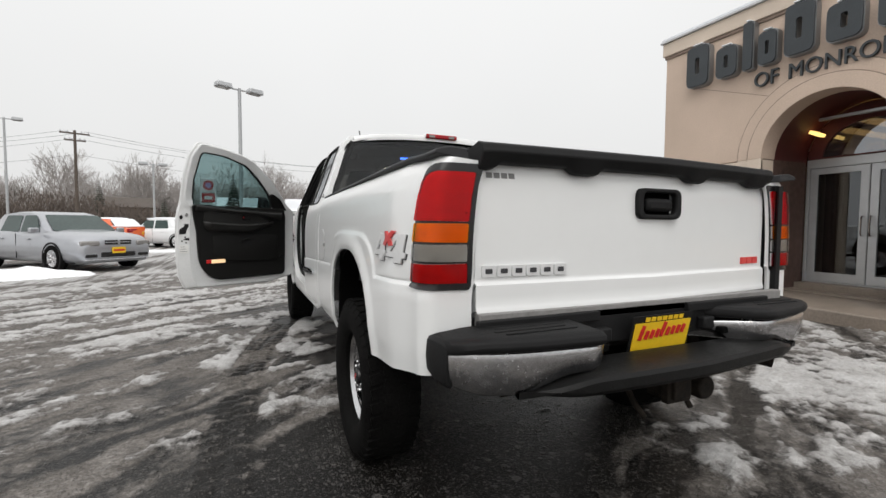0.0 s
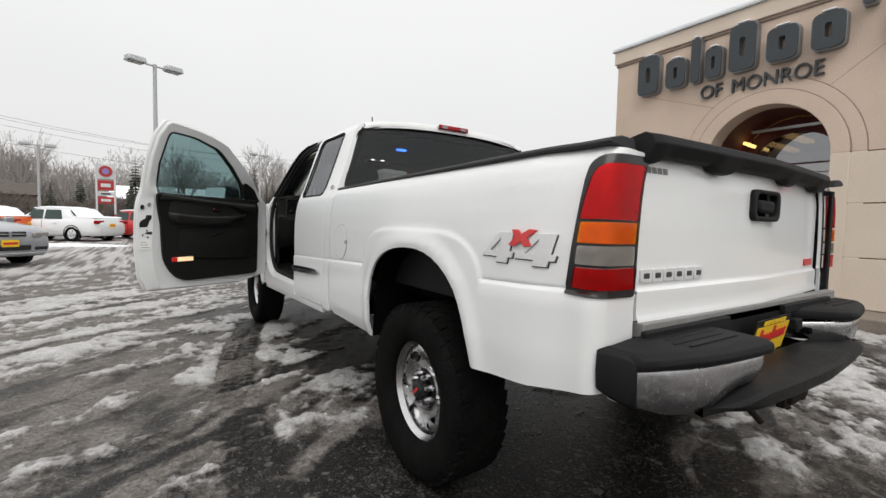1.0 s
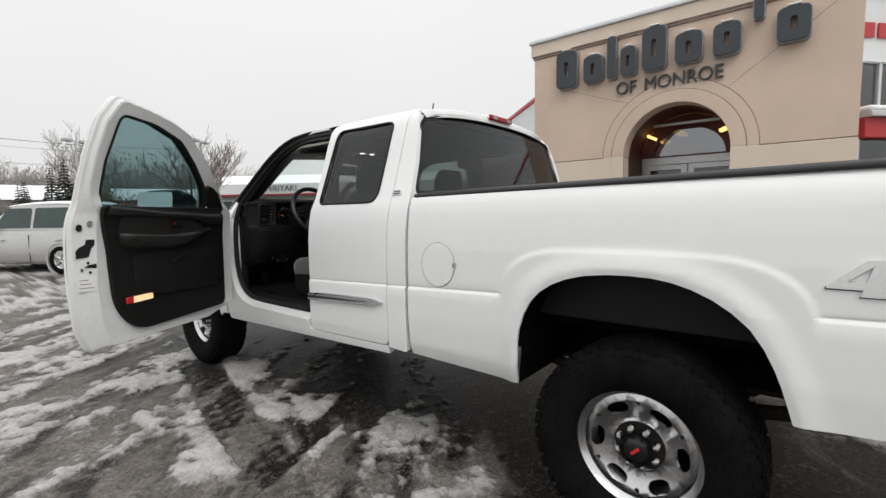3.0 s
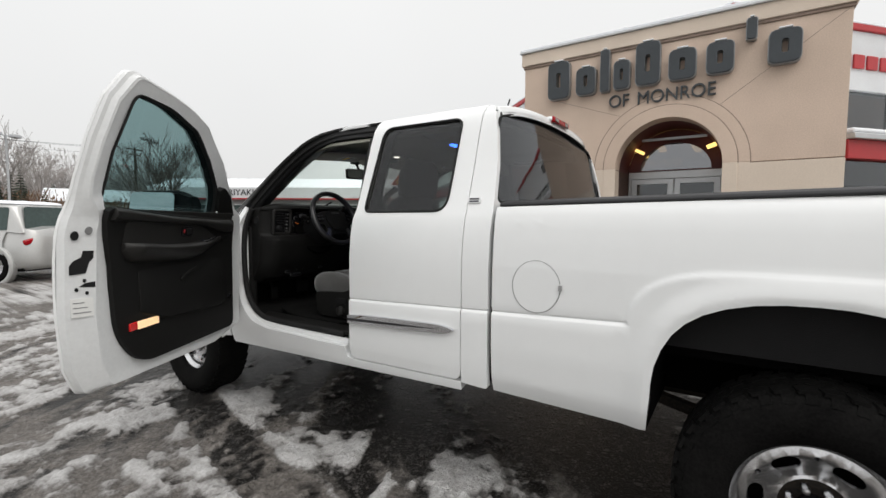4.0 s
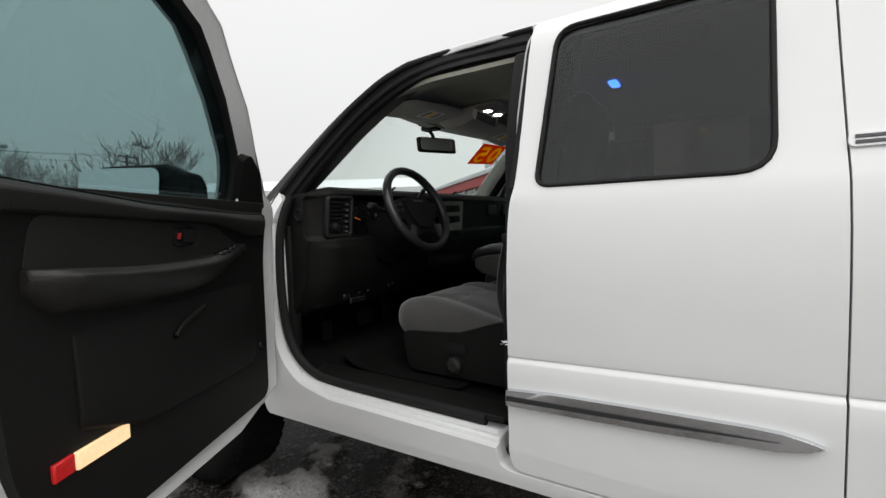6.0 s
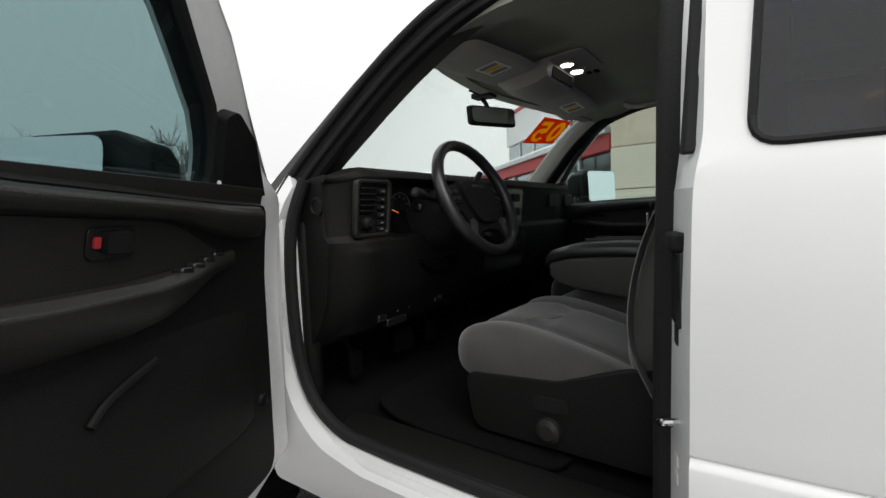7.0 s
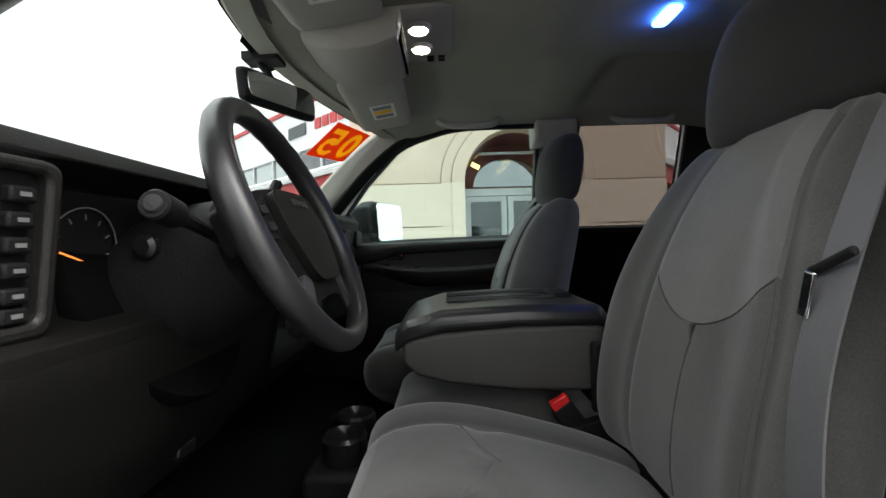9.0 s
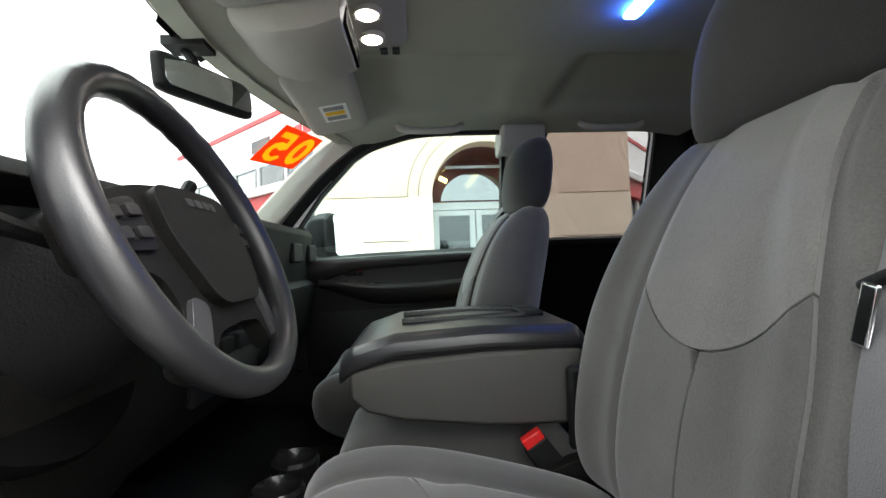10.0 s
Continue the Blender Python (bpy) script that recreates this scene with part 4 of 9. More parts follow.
# outline of the driver's door opening, from the sill round the screen pillar to the roof
qwin = rounded([(1.880, 1.332, 0.04), (1.372, 1.332, 0.07), (1.375, 1.782, 0.05), (1.868, 1.785, 0.06)])
for sgn, nm in ((-1, "left"), (1, "right")):
    # rear half door
    bm = bmesh.new()
    rd = rounded([(1.948, 0.60, 0.03), (1.935, 0.56, 0.05), (1.262, 0.575, 0.04), (1.262, 1.32), (1.275, 1.85), (1.950, 1.852, 0.02), (1.938, 1.345, 0.03), (1.948, 1.285, 0.03)])
    sheet(bm, rd, [qwin], side_map(sgn), 0.03, [1.4, 1.55, 1.7, 1.85], CV + CREASE_CUTS, sign=sgn)
    rdoor = part("rear_door", bm, PAINT, truck, "white rear half door", bevel=0.005)
    bm = bmesh.new()
    sheet(bm, qwin, [], side_map(sgn, -0.006), 0.005, [1.5, 1.65], CV, sign=sgn)
    pane = part("quarter_window", bm, PRIVACY, rdoor, "dark tinted quarter window")
    bm = bmesh.new()
    ring = [Vector(side_map(sgn, 0.001)(*p)) for p in qwin]
    tube(bm, ring + [ring[0]], 0.006, 6)
    part("window_seal", bm, RUBBER, rdoor)
    bm = bmesh.new()
    mo = [(1.947, 0.750), (1.947, 0.792), (1.82, 0.803), (1.60, 0.811), (1.405, 0.816), (1.356, 0.815), (1.318, 0.809), (1.290, 0.801), (1.318, 0.787), (1.36, 0.778), (1.405, 0.775), (1.60, 0.763)]
    sheet(bm, mo, [], side_map(sgn, 0.016), 0.016, [1.5, 1.7, 1.85], [0.80], sign=sgn)
    mould = part("side_moulding", bm, CHROME, rdoor, "chrome side moulding that tapers to a point", bevel=0.004)
    bm = bmesh.new()
    sheet(bm, [(1.945, 0.764), (1.945, 0.777), (1.60, 0.790), (1.36, 0.797), (1.60, 0.780)], [], side_map(sgn, 0.0185), 0.006, [1.55, 1.7, 1.85], [0.80], sign=sgn)
    part("centre_stripe", bm, GREYPL, mould, "dark centre stripe")
    # rear corner of the cab
    bm = bmesh.new()
    cc = rounded([(1.258, 0.565), (1.128, 0.56, 0.015), (1.128, 1.33), (1.150, 1.55), (1.178, 1.70), (1.205, 1.79), (1.235, 1.835), (1.270, 1.85), (1.258, 1.32)])
    sheet(bm, cc, [], side_map(sgn), 0.03, [1.19], CV + CREASE_CUTS, sign=sgn)
    corner = part("cab_corner", bm, PAINT, truck, bevel=0.005)
    bm = bmesh.new()
    sheet(bm, rect(1.195, 1.366, 1.262, 1.394, 0.012), [], side_map(sgn, 0.006), 0.008, [], [1.38], sign=sgn)
    cb = part("cab_badge", bm, BADGE_G, corner, "small chrome badge with dark bars", bevel=0.002)
    for z_ in (1.375, 1.386):
        bm = bmesh.new()
        sheet(bm, rect(1.205, z_ - 0.003, 1.252, z_ + 0.003), [], side_map(sgn, 0.0085), 0.004, [], [], sign=sgn)
        part("bar", bm, DARKBADGE, cb)
    # rocker under the doors
    bm = bmesh.new()
    rk = rounded([(3.06, 0.470, 0.02), (1.262, 0.528), (1.262, 0.568), (1.95, 0.552), (1.98, 0.56, 0.03), (1.99, 0.612), (2.66, 0.615), (2.82, 0.645, 0.05), (2.925, 0.73, 0.08), (2.965, 0.88), (2.978, 1.08), (2.968, 1.24, 0.03), (2.925, 1.345), (2.965, 1.385), (3.02, 1.31), (3.05, 1.25), (3.06, 0.90)])
    sheet(bm, rk, [], side_map(sgn), 0.05, [2.2, 2.4, 2.6, 2.8], CV, sign=sgn)
    part("rocker", bm, PAINT, truck, "white sill panel", bevel=0.008)
    bm = bmesh.new()
    loft(bm, [[Vector((sgn * x_, y_, z_)) for x_, z_ in ((0.975, 0.600), (0.96, 0.628), (0.90, 0.640), (0.80, 0.640), (0.80, 0.58), (0.94, 0.58))] for y_ in (1.99, 2.3, 2.6, 2.85)])
    part("door_sill", bm, JAMB, truck, bevel=0.006)
    # front wing below and before the screen pillar
    bm = bmesh.new()
    archf = [(3.62 + 0.455 * math.cos(a), 0.57 + 0.475 * math.sin(a)) for a in [math.pi * (-0.06 + 1.12 * k / 18) for k in range(19)]]
    wingo = [(3.07, 0.51), (3.12, 0.51)] + archf[::-1] + [(4.12, 0.50), (4.46, 0.56), (4.50, 0.90), (4.44, 1.12), (4.1, 1.205), (3.6, 1.255), (3.07, 1.275)]

    def wmap(u, v, s=sgn):
        d = math.hypot((u - 3.62), (v - 0.57) * 0.96)
        return (s * (cab_x(v) - 0.06 * sst(4.0, 4.55, u) + 0.028 * (1 - sst(0.47, 0.62, d))), u, v)

    sheet(bm, wingo, [], wmap, 0.02, steps(3.07, 4.5, 14), CV, sign=sgn)
    part("front_wing", bm, PAINT, truck, "white front wing with a round arch", bevel=0.005)
    # added dark sheet; puts the shade of the panel gaps into its colour
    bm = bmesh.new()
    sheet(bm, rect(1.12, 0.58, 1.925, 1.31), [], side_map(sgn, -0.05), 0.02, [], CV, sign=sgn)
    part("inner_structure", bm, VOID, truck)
    # screen pillar and roof rail, in black weatherstrip and paint
    rail_o = [Vector((sgn * (cab_x(z_) - 0.004), y_, z_)) for y_, z_ in [(p[0], p[1]) for p in smooth_line([(1.98, 1.856), (2.2, 1.862), (2.36, 1.85), (2.52, 1.79), (2.68, 1.685), (2.83, 1.548), (2.975, 1.385), (3.02, 1.30)], 4)]]
    rail_i = [Vector((sgn * (cab_x(z_) - 0.055), y_, z_)) for y_, z_ in [(p[0], p[1]) for p in smooth_line([(1.98, 1.765), (2.2, 1.772), (2.36, 1.762), (2.50, 1.715), (2.66, 1.615), (2.80, 1.485), (2.91, 1.36), (2.95, 1.27)], 4)]]
    bm = bmesh.new()
    rings = []
    for o_, i_ in zip(rail_o, rail_i):
        mid = (o_ + i_) / 2
        rings.append([o_, o_ + Vector((-sgn * 0.035, 0.03, 0.004)), i_ + Vector((-sgn * 0.05, 0.03, 0.01)), i_ + Vector((-sgn * 0.02, -0.005, -0.002)), i_, mid + Vector((sgn * 0.002, 0, 0))])
    loft(bm, rings)
    part("screen_pillar", bm, BLACKPL, truck, "dark screen pillar with weatherstrip", bevel=0.003)
    for t_, r_ in ((0.15, 0.010), (0.62, 0.009)):
        bm = bmesh.new()
        tube(bm, [o_.lerp(i_, t_) + Vector((sgn * 0.004, -0.004, -0.003)) for o_, i_ in zip(rail_o, rail_i)], r_, 8)
        part("weatherstrip", bm, RUBBER, truck)
    bm = bmesh.new()
    jo = smooth_line([(3.035, 1.32), (3.05, 1.22), (3.05, 1.05), (3.045, 0.88), (3.02, 0.74), (2.93, 0.645), (2.78, 0.612), (2.5, 0.606), (2.0, 0.606)], 4)
    ji = smooth_line([(2.93, 1.365), (2.955, 1.24), (2.962, 1.08), (2.948, 0.88), (2.905, 0.745), (2.81, 0.668), (2.66, 0.645), (2.4, 0.642), (2.0, 0.642)], 4)
    loft(bm, [[Vector((sgn * (cab_x(o_[1]) - 0.006), o_[0], o_[1])), Vector((sgn * (cab_x(i_[1]) - 0.050), i_[0], i_[1])), Vector((sgn * (cab_x(i_[1]) - 0.075), i_[0] + 0.03, i_[1] - 0.015)), Vector((sgn * (cab_x(o_[1]) - 0.05), o_[0] + 0.01, o_[1] - 0.01))] for o_, i_ in zip(jo, ji)])
    part("door_jamb", bm, JAMB, truck, "white painted door jamb", bevel=0.006)
    bm = bmesh.new()
    seal_ = smooth_line([(0.915, 2.905, 1.36), (0.935, 2.945, 1.24), (0.945, 2.952, 1.08), (0.945, 2.938, 0.88), (0.938, 2.895, 0.75), (0.93, 2.80, 0.675), (0.925, 2.64, 0.655), (0.925, 2.05, 0.655)], 4)
    tube(bm, [Vector((sgn * a_, b_, c_)) for a_, b_, c_ in seal_], 0.017, 10)
    part("door_seal", bm, RUBBER, truck, "black rubber door seal")
# hinge pillar with door hinges
bm = bmesh.new()
box(bm, (-0.925, 3.03, 0.95), (0.09, 0.14, 0.72))
hp = part("hinge_pillar", bm, JAMB, truck, bevel=0.015)
for z_ in (0.74, 1.02):
    bm = bmesh.new()
    box(bm, (-0.985, 3.005, z_), (0.06, 0.05, 0.055))
    tube(bm, [(-1.0, 3.0, z_ - 0.045), (-1.0, 3.0, z_ + 0.045)], 0.011, 10)
    part("hinge", bm, BLACKGL if z_ > 1 else JAMB, hp, "door hinge", bevel=0.003)
# lock pillar: the front edge of the rear door, with striker and latch cover
bm = bmesh.new()
def lock_in(z):
    """Depth of the lock edge, from the skin to the seal."""
    return max(0.05, cab_x(z) - 0.825 - 0.035 * (1 - sst(0.9, 1.4, z)))


rings = [[Vector((-cab_x(z_) + dx, y_, z_)) for dx, y_ in ((0.003, 1.944), (0.018, 1.956), (lock_in(z_) - 0.005, 1.992), (lock_in(z_), 1.90), (0.02, 1.90))] for z_ in (0.62, 0.9, 1.1, 1.20, 1.28)]
loft(bm, rings)
lp = part("lock_pillar", bm, JAMB, truck, "white lock edge of the rear door", bevel=0.004)
bm = bmesh.new()
rings = [[Vector((-cab_x(z_) + dx, y_, z_)) for dx, y_ in ((lock_in(z_) - 0.006, 1.988), (lock_in(z_) - 0.002, 2.020), (lock_in(z_) + 0.028, 2.028), (lock_in(z_) + 0.034, 1.90), (lock_in(z_), 1.90))] for z_ in (0.64, 0.9, 1.1, 1.28, 1.45, 1.62, 1.76)]
loft(bm, rings)
part("pillar_seal", bm, RUBBER, lp, "black rubber door seal", bevel=0.01)
bm = bmesh.new()
rings = [[Vector((-cab_x(z_) + dx, y_ - 0.008 * sst(1.26, 1.35, z_), z_)) for dx, y_ in ((0.003, 1.944), (0.018, 1.956), (lock_in(z_) - 0.005, 1.992), (lock_in(z_), 1.92), (0.02, 1.92))] for z_ in (1.27, 1.345, 1.45, 1.55, 1.65, 1.75, 1.80, 1.845)]
loft(bm, rings)
part("upper_edge", bm, JAMB, lp, bevel=0.004)
bm = bmesh.new()
loft(bm, [[Vector((-cab_x(z_) + dx, y_ - 0.008 * sst(1.26, 1.35, z_), z_)) for dx, y_ in ((0.020, 1.952), (0.022, 1.974), (0.042, 1.982), (0.044, 1.960))] for z_ in (1.33, 1.45, 1.6, 1.75, 1.83)])
part("edge_strip", bm, RUBBER, lp, "black rubber strip", bevel=0.004)
LKM = Matrix.Translation((-0.902, 1.974, 0)) @ pose(0, 0, 0, 0, 0, 15)
for z0_, z1_, w_, d_, m_ in ((1.055, 1.18, 0.070, 0.016, BLACKGL), (1.178, 1.208, 0.074, 0.036, BLACKPL), (1.020, 1.060, 0.026, 0.012, BLACKGL)):
    bm = bmesh.new()
    box(bm, (0.0, 0, (z0_ + z1_) / 2), (w_, d_, z1_ - z0_), LKM)
    part("latch_cover", bm, m_, lp, bevel=0.006)
bm = bmesh.new()
tube(bm, smooth_line([LKM @ Vector(p) for p in ((-0.02, 0.0, 0.90), (-0.02, 0.028, 0.895), (0.02, 0.028, 0.88), (0.02, 0.0, 0.875))]), 0.006, 8)
part("striker", bm, CHROME, lp, "bright door striker loop")
for z_ in (0.83, 0.80):
    bm = bmesh.new()
    box(bm, (0, 0.004, z_), (0.045, 0.003, 0.018), LKM)
    part("data_label", bm, PAPER, lp)

# roof, screens and back of the cab
def roof_z(x, y):
    f = 1 - (abs(x) / 0.70) ** 2.4
    return 1.853 + 0.047 * max(0.0, f) - 0.05 * sst(2.25, 2.55, y) - 0.015 * (1 - sst(1.16, 1.4, y))


bm = bmesh.new()
xs = [-0.697 + 1.394 * i / 22 for i in range(23)]
ys = [1.175, 1.19, 1.22, 1.3, 1.45, 1.6, 1.8, 2.0, 2.2, 2.35, 2.47, 2.55]


def roof_y(x, y):
    """The roof's front edge bows forward in the middle."""
    return y + 0.30 * sst(1.9, 2.55, y) * (1 - 0.72 * (x / 0.70) ** 2) + 0.05 * (abs(x) / 0.70) ** 8 * (1 - sst(1.175, 1.4, y))


top = [[Vector((x, roof_y(x, y), roof_z(x, y) - (0.03 if j == 0 else 0.0))) for x in xs] for j, y in enumerate(ys)]
loft(bm, [r + [p - Vector((0, 0, 0.02)) for p in r[::-1]] for r in top])
roof = part("roof", bm, PAINT, truck, "white cab roof with a dusting of snow", bevel=0.004)
bm = bmesh.new()
box(bm, (0, 1.195, 1.878), (0.28, 0.06, 0.030))
bl = part("third_brake_lamp", bm, PAINT, roof, bevel=0.012)
bm = bmesh.new()
box(bm, (0, 1.168, 1.876), (0.27, 0.024, 0.034))
part("lens", bm, LENS_R, bl, "red third brake lens", bevel=0.008)
for x_ in (-0.085, 0.085):
    bm = bmesh.new()
    box(bm, (x_, 1.1545, 1.874), (0.05, 0.004, 0.020))
    part("cargo_lens", bm, LENS_C, bl, "clear cargo lamp lens", bevel=0.0015)


def back_map(u, v):
    return (u, 1.132 + 0.17 * max(0.0, v - 1.36) - 0.02 * (1 - (u / 0.8) ** 2) * sst(1.3, 1.4, v), v)


bw = [(x, z) for x, z in ((-0.935, 0.60), (0.935, 0.60), (0.94, 1.30), (0.905, 1.40), (0.83, 1.62), (0.765, 1.80), *[(0.70 - 0.10 * k, roof_z(0.70 - 0.10 * k, 1.175) - 0.034) for k in range(15)], (-0.765, 1.80), (-0.83, 1.62), (-0.905, 1.40), (-0.94, 1.30))]
rw = rounded([(-0.880, 1.372, 0.03), (0.880, 1.372, 0.03), (0.795, 1.69), (0.752, 1.775, 0.03), *[(0.64 - 0.16 * k, roof_z(0.64 - 0.16 * k, 1.175) - 0.043) for k in range(9)], (-0.752, 1.775, 0.03), (-0.795, 1.69)])
bm = bmesh.new()
sheet(bm, bw, [rw], back_map, 0.03, steps(-0.9, 0.9, 8), [0.9, 1.2, 1.36, 1.45, 1.55, 1.65, 1.75])
cabback = part("cab_back", bm, PAINT, truck, bevel=0.006)
bm = bmesh.new()
sheet(bm, rw, [], lambda u, v: (u, back_map(u, v)[1] + 0.004, v), 0.005, steps(-0.9, 0.9, 8), [1.5, 1.65])
part("rear_window", bm, PRIVACY, cabback, "dark tinted rear window")
bm = bmesh.new()
ring = [Vector(back_map(*p)) + Vector((0, -0.002, 0)) for p in rw]
tube(bm, ring + [ring[0]], 0.005, 6)
part("window_seal", bm, RUBBER, cabback)
bm = bmesh.new()
tube(bm, [(-0.66, 1.20, 1.845), (-0.665, 1.19, 1.862), (-0.667, 1.187, 1.872)], 0.004, 6)
part("trim_clip", bm, BLACKPL, cabback)


def ws_map(u, v):
    t = v
    half = 0.91 + (0.69 - 0.91) * t
    x, w = u * half, 1 - u * u
    return (x, (1 - t) * (3.10 + 0.22 * w) + t * (2.62 + 0.215 * w), 1.25 + t * (0.505 + 0.055 * w))


bm = bmesh.new()
sheet(bm, rect(-0.985, 0.0, 0.985, 1.0, 0.03), [], ws_map, 0.005, steps(-1, 1, 12), steps(0, 1, 6))
screen = part("windscreen", bm, WSGLASS, truck, "clear windscreen")
bm = bmesh.new()
sheet(bm, rect(-1.0, 0.93, 1.0, 1.03, 0.02), [], lambda u, v: Vector(ws_map(u, v)) + Vector((0, -0.006, -0.006)), 0.003, steps(-1, 1, 12), [])
part("dark_band", bm, BLACKPL, screen, "dark band along the top of the glass")
# price-year sticker inside the glass, reading from outside
def on_screen(u, v, d):
    return Vector(ws_map(u, v)) + Vector((0, -0.62, -0.78)) * d


# black printed band along the top of the windscreen, deeper at the mirror
bm = bmesh.new()
sheet(bm, [(-0.93, 0.962), (-0.16, 0.955), (-0.13, 0.915), (0.13, 0.915), (0.16, 0.955), (0.93, 0.962), (0.93, 1.0), (-0.93, 1.0)], [], lambda u, v: on_screen(u, v, 0.008), 0.002, steps(-0.9, 0.9, 10))
part("shade_band", bm, BLACKPL, screen, "black band along the windscreen top")


def skew(pts):
    return [(u + (v - 0.80) * 0.25, v + (u - 0.76) * 0.12) for u, v in pts]


zero_o = skew([(0.835 + 0.052 * math.cos(a), 0.80 + 0.095 * math.sin(a)) for a in [2 * math.pi * k / 24 for k in range(24)]])
zero_i = skew([(0.835 + 0.018 * math.cos(a), 0.80 + 0.052 * math.sin(a)) for a in [2 * math.pi * k / 16 for k in range(16)]])
# a five, mirrored as it shows from behind the glass
five = skew([(0.645, 0.893), (0.745, 0.893), (0.752, 0.790), (0.715, 0.775), (0.685, 0.790), (0.672, 0.770), (0.678, 0.742), (0.705, 0.730), (0.735, 0.748), (0.757, 0.735), (0.730, 0.703), (0.690, 0.700), (0.652, 0.722), (0.640, 0.765), (0.652, 0.812), (0.690, 0.830), (0.718, 0.826), (0.716, 0.855), (0.645, 0.855)])
bm = bmesh.new()
sheet(bm, [(0.58, 0.665), (0.87, 0.700), (0.925, 0.925), (0.645, 0.912)], [zero_o, five], lambda u, v: on_screen(0.79 + (u - 0.78) * 0.82, 0.80 + (v - 0.80) * 0.90, 0.012), 0.002)
stk = part("year_sticker", bm, SIGN_OR, screen, "red year sticker with yellow 05")
bm = bmesh.new()
sheet(bm, zero_i, [], lambda u, v: on_screen(0.79 + (u - 0.78) * 0.82, 0.80 + (v - 0.80) * 0.90, 0.012), 0.002)
part("digit_centre", bm, SIGN_OR, stk)
for outl, hole, ch in ((zero_o, [zero_i], "0"), (five, [], "5")):
    bm = bmesh.new()
    sheet(bm, outl, hole, lambda u, v: on_screen(0.79 + (u - 0.78) * 0.82, 0.80 + (v - 0.80) * 0.90, 0.012), 0.002)
    part("digit", bm, SIGN_YE, stk, "yellow figure " + ch)

# bonnet, grille and front end
bm = bmesh.new()
rows = []
for y_, zc, zs, hw in ((3.16, 1.265, 1.262, 0.93), (3.30, 1.285, 1.258, 0.945), (3.6, 1.285, 1.250, 0.945), (4.0, 1.262, 1.215, 0.94), (4.3, 1.225, 1.165, 0.92), (4.48, 1.165, 1.10, 0.90), (4.56, 1.09, 1.05, 0.88)):
    rows.append([Vector((hw * s, y_ - 0.04 * s * s, zs + (zc - zs) * (1 - s ** 4) + (0.02 * (1 - sst(0.45, 0.6, abs(s)))))) for s in [-1 + 2 * i / 20 for i in range(21)]])
loft(bm, [r + [p - Vector((0, 0, 0.03)) for p in r[::-1]] for r in rows])
part("bonnet", bm, PAINT, truck, "white bonnet", bevel=0.006)
bm = bmesh.new()
box(bm, (0, 3.14, 1.235), (1.82, 0.22, 0.03))
part("cowl", bm, BLACKPL, truck, "black cowl panel")
for s_ in (-0.45, 0.2):
    bm = bmesh.new()
    tube(bm, [(s_ - 0.05, 3.17, 1.262), (s_ + 0.2, 3.12, 1.335), (s_ + 0.33, 3.02, 1.435)], 0.007, 6)
    part("wiper", bm, BLACKPL, truck)
bm = bmesh.new()
sheet(bm, rounded([(-0.52, 0.72, 0.04), (0.52, 0.72, 0.04), (0.56, 1.05, 0.05), (-0.56, 1.05, 0.05)]), [rounded([(-0.46, 0.77, 0.03), (0.46, 0.77, 0.03), (0.50, 1.01, 0.03), (-0.50, 1.01, 0.03)])], lambda u, v: (u, 4.60 - 0.05 * u * u, v), 0.05)
gr = part("grille", bm, CHROME, truck, "chrome grille surround", bevel=0.01)
for z_ in (0.83, 0.89, 0.95):
    bm = bmesh.new()
    box(bm, (0, 4.565, z_), (0.95, 0.02, 0.018))
    part("bar", bm, BLACKPL, gr)
bm = bmesh.new()
box(bm, (0, 4.53, 0.89), (1.1, 0.03, 0.34))
part("radiator", bm, VOID, truck)
bm = bmesh.new()
sheet(bm, rect(-0.10, 0.86, 0.10, 0.92, 0.01), [], lambda u, v: (u, 4.612, v), 0.02, sign=-1)
part("grille_badge", bm, BADGE_R, gr)
for sgn in (-1, 1):
    bm = bmesh.new()
    sheet(bm, rounded([(0.575, 0.80, 0.03), (0.88, 0.80, 0.05), (0.89, 1.03, 0.05), (0.60, 1.05, 0.03)]), [], lambda u, v: (sgn * u, 4.575 - 0.45 * max(0.0, u - 0.6) ** 1.6, v), 0.06, [0.7, 0.8], [0.9], sign=-sgn)
    part("headlamp", bm, LENS_C, truck, "clear headlamp", bevel=0.012)
bm = bmesh.new()
rings = []
for i in range(25):
    x_ = -0.98 + 1.96 * i / 24
    y_ = 4.70 - 0.22 * abs(x_ / 0.98) ** 3.5
    rings.append([Vector((x_, y_ + dy, z_)) for dy, z_ in ((-0.08, 0.50), (0.0, 0.50), (0.02, 0.56), (0.02, 0.66), (-0.01, 0.71), (-0.08, 0.71))])
loft(bm, rings)
part("front_bumper", bm, CHROME, truck, "chrome front bumper", bevel=0.008)
bm = bmesh.new()
box(bm, (0, 4.45, 0.46), (1.6, 0.3, 0.1))
part("air_dam", bm, BLACKPL, truck, bevel=0.02)

# ---- the pickup: bed ----
BEDP = [(0.50, 0.93), (0.56, 0.958), (0.62, 0.974), (0.75, 0.984), (0.95, 0.985), (1.10, 0.983), (1.20, 0.976), (1.28, 0.966), (1.33, 0.952), (1.36, 0.935), (1.39, 0.90)]
BZ, BX = np.array([p[0] for p in BEDP]), np.array([p[1] for p in BEDP])
RC = 0.055
archpts = [(p.x, p.y) for p in smooth_line([(0.500, 0.537), (0.488, 0.66), (0.476, 0.785), (0.424, 0.905), (0.335, 0.984), (0.20, 1.030), (0.04, 1.042), (-0.09, 1.030), (-0.21, 0.985), (-0.312, 0.905), (-0.374, 0.795), (-0.404, 0.705), (-0.423, 0.636)], 2)]
ARCH = np.array(archpts)
